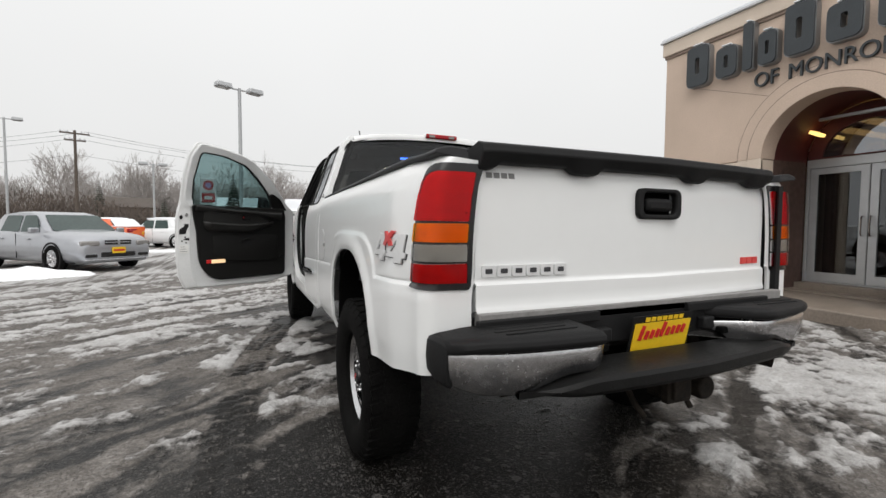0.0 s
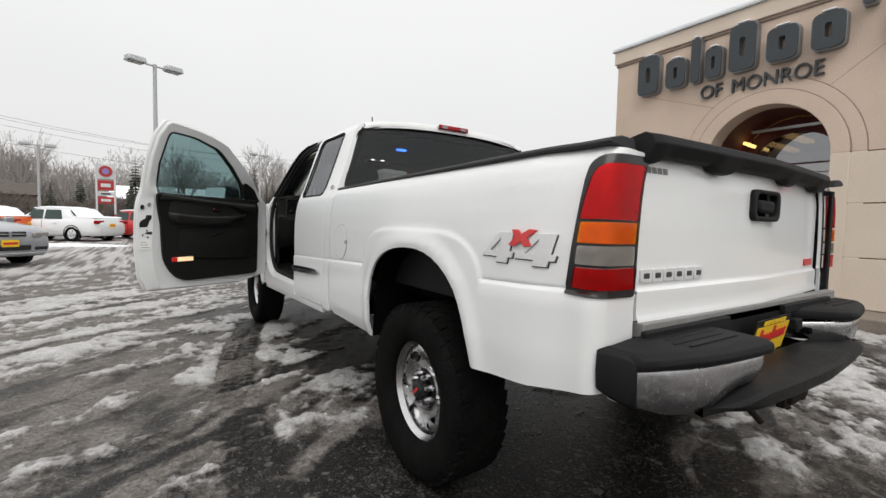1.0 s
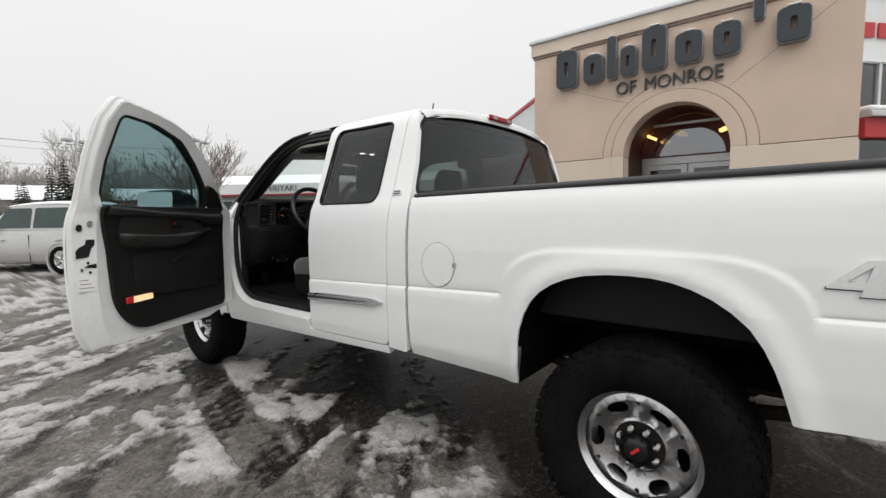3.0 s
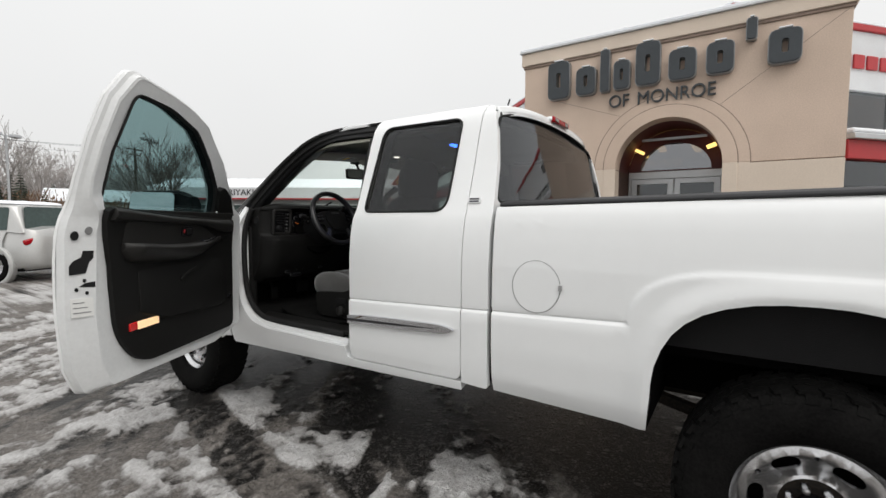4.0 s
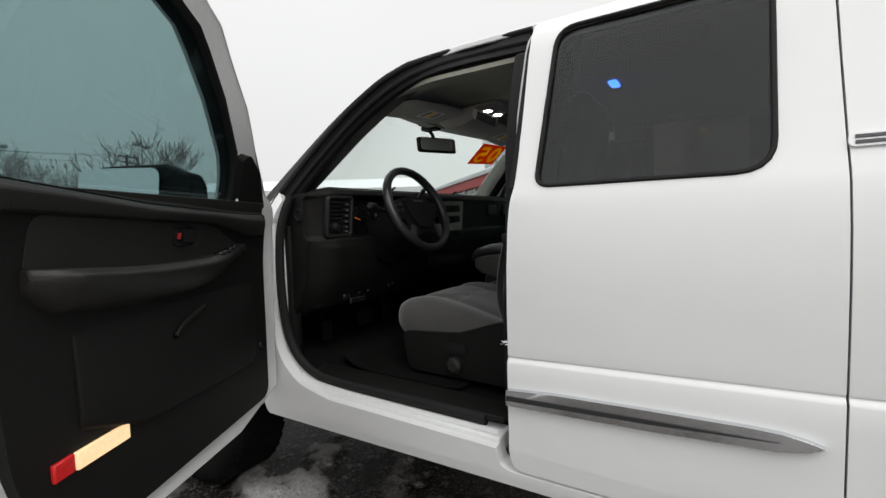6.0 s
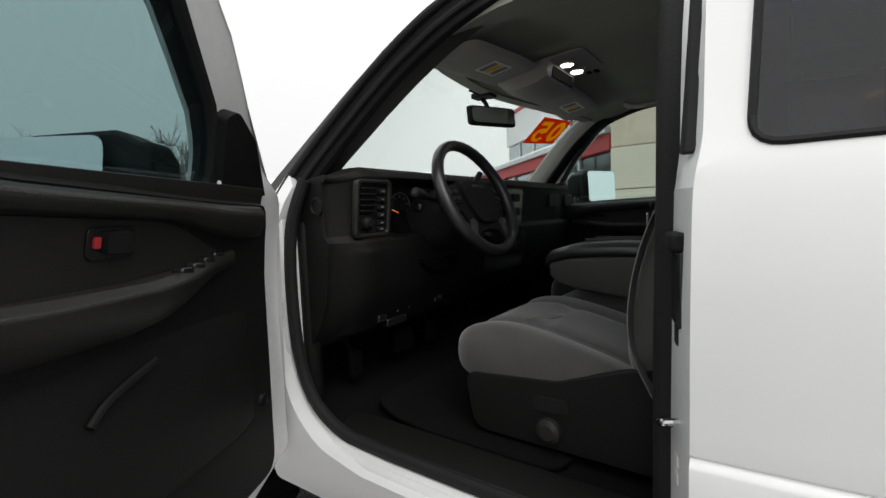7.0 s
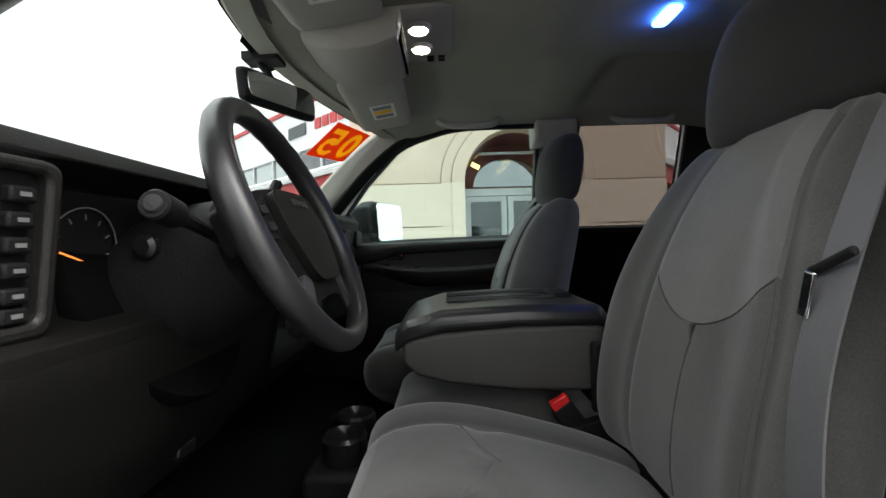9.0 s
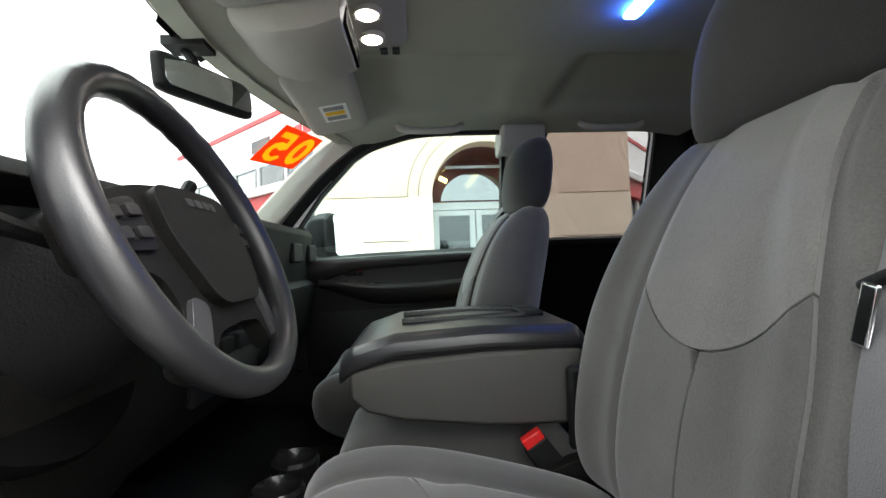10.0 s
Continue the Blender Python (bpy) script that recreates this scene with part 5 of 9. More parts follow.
ARCH = np.stack([np.interp(np.linspace(0, len(ARCH) - 1, 400), np.arange(len(ARCH)), ARCH[:, k]) for k in (0, 1)], axis=1)


# upper edge of the flare: (along, up), rear to front
FLU = np.linspace(-0.4699, 0.5699, 401)
FLARE = np.stack([FLU, 0.905 + 0.222 * (1 - np.abs((FLU - 0.05) / 0.52) ** 4) ** 0.42], axis=1)


def bed_half(u, v):
    s = float(np.interp(v, BZ, BX))
    zc = crease_z(u)
    # square-shouldered flare round the wheel arch, standing proud like the panel below the crease
    side = float(np.min(np.hypot(FLARE[:, 0] - u, FLARE[:, 1] - v)))
    inside = v < float(np.interp(u, FLARE[:, 0], FLARE[:, 1])) if FLARE[0, 0] < u < FLARE[-1, 0] else False
    sd = side if inside else -side
    s += 0.007 * max(sst(-0.009, 0.012, sd), 1 - sst(zc - 0.010, zc + 0.003, v)) * sst(0.50, 0.62, v)
    s -= 0.005 * math.exp(-((v - zc - 0.006) / 0.0035) ** 2) * (0.0 if inside else sst(0.0, 0.03, side))
    # drawn in towards the tail corner
    s -= 0.030 * sst(-0.66, -0.86, u)
    d = float(np.min(np.hypot(ARCH[:, 0] - u, ARCH[:, 1] - v)))
    s += 0.012 * (1 - sst(0.02, 0.10, d)) - 0.005 * (1 - sst(0.0, 0.022, d))
    return s


def tail_set(x):
    """The tail sits a little further forward towards the right side."""
    return 0.055 * max(0.0, x) / 0.78


def bed_map(sgn, off=0.0):
    def f(u, v):
        x, y, z = straight(u, v)
        return (x, y + (0.045 * sst(-0.45, -0.85, u) if sgn > 0 else 0.0), z)

    def straight(u, v):
        k = max(u, -0.86)
        s = bed_half(k, v) + off
        if u >= -0.875:
            return (sgn * s, u, v)
        r = RC + off
        a = min((-0.875 - u) / RC, math.pi / 2)
        ex = max(0.0, (-0.875 - u) - RC * math.pi / 2)
        return (sgn * (s - r + r * math.cos(a) - ex), -0.875 - r * math.sin(a), v)
    return f


BV = [0.55, 0.58, 0.60, 0.62, 0.65, 0.68, 0.71, 0.75, 0.78, 0.82, 0.86] + [0.985 + 0.009 * k for k in range(18)] + [1.16, 1.20, 1.25, 1.28, 1.31, 1.33, 1.345, 1.36] + CREASE_CUTS
BU = [1.0, 0.9, 0.8, 0.72, 0.66, 0.62] + [0.590 - 0.009 * k for k in range(29)] + [0.30, 0.25, 0.20, 0.15, 0.05, -0.05, -0.15, -0.20, -0.25] + [-0.275 - 0.009 * k for k in range(24)] + [-0.50, -0.53, -0.56, -0.60, -0.66, -0.69, -0.72, -0.755, -0.79, -0.82, -0.85, -0.875, -0.886, -0.897, -0.91, -0.925, -0.94, -0.955, -0.962]
for sgn in (-1, 1):
    bm = bmesh.new()
    bo = [(1.108, 0.555), (0.56, 0.540)] + archpts + [(-0.50, 0.640), (-0.70, 0.656), (-0.875, 0.684), (-0.955, 0.695), (-1.0, 0.73), (-1.076, 0.80), (-1.076, 1.362), (-0.875, 1.378), (1.108, 1.347)]
    sheet(bm, bo, [], bed_map(sgn), 0.012, BU, BV, sign=sgn)
    bside = part("bed_side", bm, PAINT, truck, "white bed side with a flared wheel arch", bevel=0.003, angle=50)
    bm = bmesh.new()
    pts_ = [(0.914 + 0.098 * math.cos(t_), 1.027 + 0.102 * math.sin(t_)) for t_ in [2 * math.pi * k / 40 for k in range(40)]]
    if sgn < 0:
        sheet(bm, pts_, [], bed_map(sgn, 0.0035), 0.004, [0.85, 0.914, 0.97], [1.0, 1.05], sign=sgn)
        fd = part("fuel_door", bm, PAINT, bside, "round white fuel flap")
        bm = bmesh.new()
        tube(bm, [Vector(bed_map(sgn, 0.0015)(*p)) for p in [(0.914 + 0.1005 * math.cos(t_), 1.027 + 0.1045 * math.sin(t_)) for t_ in [2 * math.pi * k / 40 for k in range(41)]]], 0.0012, 6)
        part("flap_gap", bm, FLAPGAP, fd)
        bm = bmesh.new()
        box(bm, (-0.991, 0.812, 1.03), (0.012, 0.012, 0.02))
        part("finger_notch", bm, FLAPGAP, fd)
    else:
        bm.free()
    # rail cap
    bm = bmesh.new()
    rings = []
    for i in range(21):
        u = 1.10 - 2.02 * i / 20
        z = 1.349 + 0.0157 * (1.108 - u)
        hw = 0.948 - 0.026 * sst(-0.66, -0.86, u)
        rings.append([Vector((sgn * x_, u, z + dz)) for x_, dz in ((hw - 0.010, 0.0), (hw - 0.006, 0.006), (hw - 0.014, 0.016), (hw - 0.06, 0.026), (hw - 0.115, 0.022), (hw - 0.125, -0.012))])
    loft(bm, rings)
    part("bed_rail_cap", bm, GREYPL, truck, "weathered dark grey bed rail cap", bevel=0.004)
    # inner bed wall
    bm = bmesh.new()
    box(bm, (sgn * 0.825, 0.09, 1.09), (0.03, 2.0, 0.52))
    part("bed_inner_wall", bm, BLACKPL, truck)
    # housing colour darkened to stand for the shade inside the arch
    bm = bmesh.new()
    box(bm, (sgn * 0.62, 0.03, 0.96), (0.40, 0.85, 0.22))
    part("wheel_housing", bm, VOID, truck, bevel=0.05)
    # tail lamp wrapped round the corner
    bm = bmesh.new()
    tl = rounded([(-0.822, 0.962, 0.012), (-1.068, 0.955, 0.012), (-1.068, 1.354, 0.02), (-0.868, 1.354, 0.05)])
    LU = [-0.825, -0.84, -0.86, -0.875, -0.886, -0.897, -0.91, -0.925, -0.94, -0.955, -0.962, -1.0, -1.05]
    sheet(bm, tl, [], bed_map(sgn, 0.005), 0.02, LU, steps(0.96, 1.35, 6), sign=sgn)
    lampb = part("tail_lamp", bm, BLACKGL, truck, "tall red and amber tail lamp in a black surround", bevel=0.004)
    lin = -1.046 if sgn < 0 else -1.064
    for z0_, z1_, m_, lab in ((0.982, 1.040, TINT_R, "red lens"), (1.049, 1.100, TINT_C, "clear reversing lens"), (1.109, 1.166, TINT_A, "amber lens"), (1.175, 1.326, TINT_R, "red lens")):
        bm = bmesh.new()
        k0, k1 = (z0_ - 0.962) / 0.39, (z1_ - 0.962) / 0.39
        lo_ = rounded([(-0.850 - 0.026 * k0, z0_, 0.006), (lin, z0_ - 0.003, 0.006), (lin, z1_, 0.012 if z1_ > 1.3 else 0.006), (-0.852 - 0.028 * k1 - (0.014 if z1_ > 1.3 else 0), z1_, 0.035 if z1_ > 1.3 else 0.006)])
        sheet(bm, lo_, [], bed_map(sgn, 0.018), 0.003, LU, [(z0_ + z1_) / 2], sign=sgn)
        lens_ = part("lens", bm, m_, lampb, lab)
        bm = bmesh.new()
        sheet(bm, lo_, [], bed_map(sgn, 0.010), 0.004, LU, [(z0_ + z1_) / 2], sign=sgn)
        part("reflector", bm, REFLECTOR, lens_, "bright reflector behind the lens")
    # mudguard lining of the arch, near-black so that its colour holds the shade
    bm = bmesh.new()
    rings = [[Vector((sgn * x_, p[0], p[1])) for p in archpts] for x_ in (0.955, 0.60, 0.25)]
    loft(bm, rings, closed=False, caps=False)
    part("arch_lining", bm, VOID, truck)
# added wall closes the arch; its near-black colour paints the shade
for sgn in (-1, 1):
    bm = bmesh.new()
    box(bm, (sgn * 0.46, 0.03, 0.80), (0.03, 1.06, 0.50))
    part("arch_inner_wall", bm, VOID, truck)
# four-by-four emblem: slanted bold figures on a dark edge, with a red cross between
FOUR = [(0.0, 0.25), (0.50, 1.0), (0.95, 1.0), (0.84, 0.38), (0.96, 0.38), (0.92, 0.18), (0.80, 0.18), (0.77, 0.0), (0.44, 0.0), (0.47, 0.18), (0.0, 0.18)]
FOURHOLE = [(0.27, 0.38), (0.51, 0.38), (0.58, 0.80)]
CROSS = [(0.0, 0.06), (0.22, 0.5), (0.10, 0.95), (0.36, 0.95), (0.46, 0.70), (0.74, 1.0), (1.0, 0.95), (0.68, 0.52), (0.84, 0.05), (0.58, 0.0), (0.48, 0.30), (0.24, 0.0)]
for sgn in (-1, 1):
    for shape, hole, y0, z0, w_, h_, m_, lab in ((FOUR, FOURHOLE, -0.478, 1.030, 0.160, 0.100, BADGE_G, "chrome emblem figure 4"), (FOUR, FOURHOLE, -0.640, 1.030, 0.160, 0.100, BADGE_G, "chrome emblem figure 4"), (CROSS, None, -0.612, 1.086, 0.118, 0.056, BADGE_R, "red emblem cross")):
        def place(p, dy=0.0, dz=0.0):
            u = y0 - p[0] * w_ + dy
            return (u if sgn < 0 else -1.276 - u, z0 + p[1] * h_ + dz)

        if hole:
            bm = bmesh.new()
            sheet(bm, [place(p, 0.002 if p[0] < 0.45 else -0.002, -0.0035) for p in shape], [[place(p, 0, 0) for p in hole]], bed_map(sgn, 0.003), 0.004, [], [], sign=sgn)
            part("emblem_edge", bm, DARKBADGE, truck)
        bm = bmesh.new()
        sheet(bm, [place(p) for p in shape], [[place(p) for p in hole]] if hole else [], bed_map(sgn, 0.008 if hole else 0.012), 0.006, [], [], sign=sgn)
        part("emblem", bm, m_, truck, lab, bevel=0.0015)
# bed floor and front wall
bm = bmesh.new()
box(bm, (0, 0.09, 0.845), (1.66, 2.02, 0.03))
part("bed_floor", bm, BLACKPL, truck)
for i in range(12):
    bm = bmesh.new()
    box(bm, (-0.66 + i * 0.12, 0.09, 0.865), (0.05, 1.98, 0.012))
    part("floor_rib", bm, BLACKPL, truck)
bm = bmesh.new()
box(bm, (0, 1.085, 1.09), (1.86, 0.03, 0.50))
part("bed_front_wall", bm, PAINT, truck, bevel=0.01)
bm = bmesh.new()
box(bm, (0, 1.085, 1.352), (1.70, 0.07, 0.03))
part("bed_rail_cap", bm, GREYPL, truck, bevel=0.008)


# tailgate
def tg_map(u, v):
    y = -0.928 + 0.010 * sst(1.28, 1.37, v) - 0.012 * (1 - sst(0.965, 0.978, v)) - 0.006 * (1 - sst(0.88, 0.90, v)) + 0.012 * (u / 0.78) ** 2 + tail_set(u)
    return (u, y, v)


bm = bmesh.new()
sheet(bm, rect(-0.775, 0.872, 0.775, 1.372, 0.012), [rect(-0.098, 1.192, 0.128, 1.302, 0.03)], tg_map, 0.05, steps(-0.775, 0.775, 10), [0.88, 0.89, 0.90, 0.93, 0.96, 0.966, 0.970, 0.974, 0.978, 0.985, 1.05, 1.12, 1.20, 1.28, 1.31, 1.34])
tg = part("tailgate", bm, PAINT, truck, "white tailgate with a crease below the badges", bevel=0.006)
bm = bmesh.new()
sheet(bm, rect(-0.100, 1.188, 0.132, 1.306, 0.035), [rect(-0.070, 1.206, 0.104, 1.290, 0.025)], lambda u, v: (u, -0.945, v), 0.03)
hd = part("handle_bezel", bm, BLACKPL, tg, "black handle surround", bevel=0.006)
bm = bmesh.new()
box(bm, (0.016, -0.892, 1.247), (0.19, 0.02, 0.10))
part("handle_recess", bm, VOID, hd)
bm = bmesh.new()
box(bm, (0.017, -0.930, 1.243), (0.135, 0.03, 0.05))
part("handle", bm, BLACKPL, hd, "black pull handle", bevel=0.014)
# chrome name badges reduced to plain blocks
for i in range(6):
    x0 = -0.752 + i * 0.0565
    bm = bmesh.new()
    sheet(bm, rect(x0, 0.992, x0 + 0.050, 1.030, 0.006), [], lambda u, v: (u, tg_map(u, v)[1] - 0.008, v), 0.008)
    bb = part("name_badge", bm, BADGE_G, tg, "plain silver badge block", bevel=0.002)
    bm = bmesh.new()
    sheet(bm, rect(x0 + 0.012, 1.003, x0 + 0.038, 1.019, 0.003), [], lambda u, v: (u, tg_map(u, v)[1] - 0.0095, v), 0.004)
    part("core", bm, DARKBADGE, bb)
for i in range(3):
    x0 = 0.600 + i * 0.046
    bm = bmesh.new()
    sheet(bm, rect(x0, 0.994, x0 + 0.041, 1.024, 0.004), [], lambda u, v: (u, tg_map(u, v)[1] - 0.006, v), 0.006)
    part("name_badge", bm, BADGE_R, tg, "plain red badge block", bevel=0.002)
for i in range(4):
    bm = bmesh.new()
    sheet(bm, rect(-0.735 + i * 0.028, 1.315, -0.735 + i * 0.028 + 0.022, 1.333), [], lambda u, v: (u, tg_map(u, v)[1] - 0.0015, v), 0.001)
    part("decal", bm, PRINT, tg)
# black spoiler strip on the tailgate's top edge, with three lugs
bm = bmesh.new()
rings = []
for i in range(61):
    x_ = -0.772 + 1.544 * i / 60
    lug = max(1 - sst(0.045, 0.075, abs(x_ + 0.36)), 1 - sst(0.045, 0.075, abs(x_ - 0.22)), 1 - sst(0.05, 0.09, abs(x_ - 0.66)), 1 - sst(0.02, 0.06, abs(x_ + 0.755)))
    end = 1 - 0.25 * sst(0.74, 0.772, abs(x_))
    zb = 1.356 - 0.022 * lug
    y0 = -0.938 + 0.012 * (x_ / 0.78) ** 2 + tail_set(x_)
    rings.append([Vector((x_, y0 + 0.004, zb)), Vector((x_, y0 - 0.022 * end, zb + 0.006)), Vector((x_, y0 - 0.046 * end, 1.392)), Vector((x_, y0 - 0.036 * end, 1.418)), Vector((x_, y0, 1.428)), Vector((x_, y0 + 0.07, 1.412)), Vector((x_, y0 + 0.085, 1.372)), Vector((x_, y0 + 0.05, 1.366))])
loft(bm, rings)
part("tailgate_spoiler", bm, BLACKPL, tg, "black plastic tailgate spoiler", bevel=0.004)

# rear bumper
def bpath(x_):
    return -1.150 + 0.05 * x_ * x_ + 0.16 * abs(x_) ** 9


bm = bmesh.new()
rings = []
for i in range(65):
    x_ = -0.925 + 1.83 * i / 64
    a_ = abs(x_) * (1.0 if x_ < 0 else 1.02)
    y_ = bpath(a_) + tail_set(x_) + 0.215 * (1 - sst(0.22, 0.47, a_))
    zt = 0.797 - 0.022 * (1 - sst(0.24, 0.47, a_))
    zb = 0.656 + 0.045 * (1 - sst(0.52, 0.72, a_)) + 0.030 * sst(0.76, 0.925, a_) ** 2
    rings.append([Vector((x_, y_ + dy, z_)) for dy, z_ in ((0.045, zb), (0.026, zb + 0.003), (0.016, zb + 0.020), (0.006, zb + 0.4 * (zt - zb)), (-0.001, zb + 0.8 * (zt - zb)), (0.004, zt - 0.006), (0.02, zt), (0.08, zt - 0.002), (0.08, zb))])
loft(bm, rings)
rb = part("rear_bumper", bm, BUMPERCHROME, truck, "dulled chrome rear bumper with black step pads", bevel=0.003)
for sgn, near_side, inner in ((-1, 1.0, 0.440), (1, 0.980, 0.20)):
    bm = bmesh.new()
    rings = []
    for i in range(27):
        x_ = inner + (0.936 - inner) * i / 26
        y_ = bpath(min(x_, 0.925)) + tail_set(sgn * x_) + 0.215 * (1 - sst(0.22, 0.47, x_)) * (sgn > 0) + 0.05 * sst(0.915, 0.936, x_)
        dz = -0.010 * sst(0.80, 0.936, x_) - 0.014 * sst(0.915, 0.936, x_)
        rings.append([Vector((sgn * x_ * near_side, y, z + dz)) for y, z in ((y_ + 0.004, 0.792), (y_ - 0.012, 0.798), (y_ - 0.018, 0.812), (y_ - 0.013, 0.827), (y_ + 0.004, 0.837), (y_ + 0.03, 0.838), (max(-0.945 + tail_set(sgn * x_), y_ + 0.06), 0.842), (max(-0.945 + tail_set(sgn * x_), y_ + 0.06), 0.780))])
    loft(bm, rings)
    sp = part("step_pad", bm, BLACKPL, rb, "black ribbed step pad", bevel=0.003)
    for k in range(4):
        bm = bmesh.new()
        box(bm, (sgn * (0.62 + 0.02 * (k % 2)), -1.075 + 0.034 * k + tail_set(sgn * 0.62), 0.840), (0.26, 0.010, 0.005))
        part("rib", bm, BLACKPL, sp, bevel=0.002)
    # end cap that wraps to the wheel side
    bm = bmesh.new()
    rings = []
    for x_, y_, zb, zt in ((0.922, -1.034, 0.684, 0.816), (0.930, -1.018, 0.684, 0.822), (0.938, -0.995, 0.688, 0.826), (0.943, -0.960, 0.697, 0.826), (0.944, -0.925, 0.706, 0.820)):
        inn = 0.06
        rings.append([Vector((sgn * xx * near_side, yy + tail_set(sgn * xx), zz)) for xx, yy, zz in ((x_ - 0.012, y_, zb), (x_, y_, zb + 0.012), (x_ + 0.005, y_ - 0.003, (zb + zt) / 2), (x_, y_, zt - 0.010), (x_ - 0.012, y_ + 0.004, zt), (x_ - inn, y_ + 0.05, zt), (x_ - inn, y_ + 0.05, zb))])
    loft(bm, rings)
    part("end_cap", bm, BLACKPL, rb, bevel=0.004, angle=65)
    # dark block on the chrome stands for the shade in a notch
    bm = bmesh.new()
    box(bm, (sgn * 0.335, -1.008 + tail_set(sgn * 0.335), 0.742), (0.05, 0.05, 0.026))
    part("lamp_recess", bm, VOID, rb, bevel=0.006)
bm = bmesh.new()
rings = []
for i in range(49):
    x_ = -0.72 + 1.44 * i / 48
    e_ = sst(0.46, 0.72, abs(x_))
    yl = -1.178 + tail_set(x_) + 0.05 * x_ * x_ + 0.05 * e_ * e_
    zt, zb = 0.704 - 0.040 * e_, 0.640 + 0.012 * e_
    rings.append([Vector((x_, y, z)) for y, z in ((-1.0, zt + 0.004), (yl + 0.04, zt), (yl + 0.010, zt - 0.004), (yl, zt - 0.016), (yl, zb + 0.018), (yl + 0.010, zb + 0.004), (yl + 0.035, zb), (-1.0, zb + 0.01))])
loft(bm, rings)
part("lower_step", bm, STEPRUB, rb, "black lower step, wet on top", bevel=0.003)
bm = bmesh.new()
box(bm, (0, -0.925, 0.80), (0.94, 0.06, 0.13))
part("centre_recess", bm, BLACKPL, rb, bevel=0.006)
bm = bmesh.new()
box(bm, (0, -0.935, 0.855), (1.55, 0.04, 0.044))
part("upper_strip", bm, WHITESILL, rb, "grey sill strip below the tailgate", bevel=0.004)
for x_, w_ in ((-0.545, 0.49), (0.40, 0.50)):
    bm = bmesh.new()
    box(bm, (x_, -0.965, 0.842), (w_, 0.022, 0.034))
    part("ridge", bm, BLACKPL, rb, bevel=0.004)
for x_ in (-0.29, 0.25):
    bm = bmesh.new()
    box(bm, (x_, -0.975, 0.775), (0.06, 0.04, 0.05))
    part("lamp_housing", bm, BLACKPL, rb, bevel=0.008)
pl = pose(-0.012, -0.985, 0.752, 12, 0, 2)
bm = bmesh.new()
sheet(bm, rect(-0.162, -0.082, 0.162, 0.082, 0.01), [], lambda u, v: pl @ Vector((u, 0, v)), 0.004)
plate = part("number_plate", bm, BLACKPL, rb, "yellow dealer plate with red bars in a dark frame", bevel=0.002)
bm = bmesh.new()
sheet(bm, rect(-0.15, -0.055, 0.15, 0.055, 0.004), [], lambda u, v: pl @ Vector((u, -0.004, v)), 0.003)
part("plate_face", bm, PLATE, plate, "yellow plate face")
for z_, n_ in ((0.068, 7), (-0.068, 8)):
    for i in range(n_):
        bm = bmesh.new()
        box(bm, (0, 0, 0), (0.022, 0.003, 0.016), pl @ Matrix.Translation((-0.09 + i * 0.18 / (n_ - 1), -0.003, z_)))
        part("frame_bar", bm, PLATE, plate)
for i in range(9):
    bm = bmesh.new()
    h_ = 0.06 if i in (0, 4) else 0.036
    box(bm, (0, 0, 0), (0.019, 0.003, h_), pl @ Matrix.Translation((-0.112 + i * 0.028, -0.0065, -0.012 + h_ / 2 + i * 0.0015)) @ pose(0, 0, 0, 0, 14, 0))
    part("print_bar", bm, PLATE_R, plate, bevel=0.004)

# ---- the pickup: chassis and wheels ----
for sgn in (-1, 1):
    bm = bmesh.new()
    box(bm, (sgn * 0.43, 1.73, 0.60), (0.08, 5.04, 0.15))
    part("chassis_rail", bm, STEEL, truck, bevel=0.01)
    bm = bmesh.new()
    tube(bm, smooth_line([(sgn * 0.52, -0.75, 0.60), (sgn * 0.52, -0.4, 0.49), (sgn * 0.52, 0.0, 0.46), (sgn * 0.52, 0.4, 0.49), (sgn * 0.52, 0.7, 0.58)]), 0.03, 8)
    part("leaf_spring", bm, STEEL, truck)
for y_ in (0.0, 3.62):
    bm = bmesh.new()
    tube(bm, [(-0.75, y_, 0.42), (0.75, y_, 0.42)], 0.045, 12)
    lathe(bm, [(0.02, -0.16), (0.10, -0.13), (0.17, -0.04), (0.17, 0.04), (0.10, 0.13), (0.02, 0.16)], pose(0.0 if y_ < 1 else 0.2, y_, 0.42, 90, 0, 0), 16)
    part("axle", bm, STEEL, truck)
bm = bmesh.new()
box(bm, (0, 2.0, 0.585), (1.55, 2.1, 0.06))
box(bm, (0, 3.75, 0.62), (0.9, 1.3, 0.25))
box(bm, (0.1, 2.2, 0.50), (0.35, 1.2, 0.20))
box(bm, (0, 0.1, 0.80), (1.5, 1.9, 0.05))
part("underbody", bm, VOID, truck)
bm = bmesh.new()
lathe(bm, [(0.10, -0.09), (0.30, -0.10), (0.35, 0.0), (0.30, 0.10), (0.10, 0.09)], pose(0, -0.52, 0.60), 24)
part("spare_wheel", bm, TYRE, truck, "spare wheel under the bed")
bm = bmesh.new()
tube(bm, smooth_line([(0.45, 2.0, 0.48), (0.50, 1.2, 0.50), (0.55, 0.5, 0.62), (0.58, -0.3, 0.66), (0.62, -0.8, 0.60), (0.70, -0.98, 0.575)]), 0.042, 12)
part("exhaust_pipe", bm, STEEL, truck, "rusty exhaust pipe", bevel=0.002)
bm = bmesh.new()
tube(bm, [(-0.62, -0.82, 0.575), (0.62, -0.82, 0.575)], 0.035, 10)
box(bm, (0, -0.93, 0.575), (0.085, 0.30, 0.085))
box(bm, (0, -1.05, 0.575), (0.12, 0.03, 0.12))
for s_ in (-0.1, 0.1):
    tube(bm, [(s_, -0.9, 0.55), (s_ * 1.3, -0.98, 0.50), (s_ * 1.2, -1.02, 0.46)], 0.012, 8)
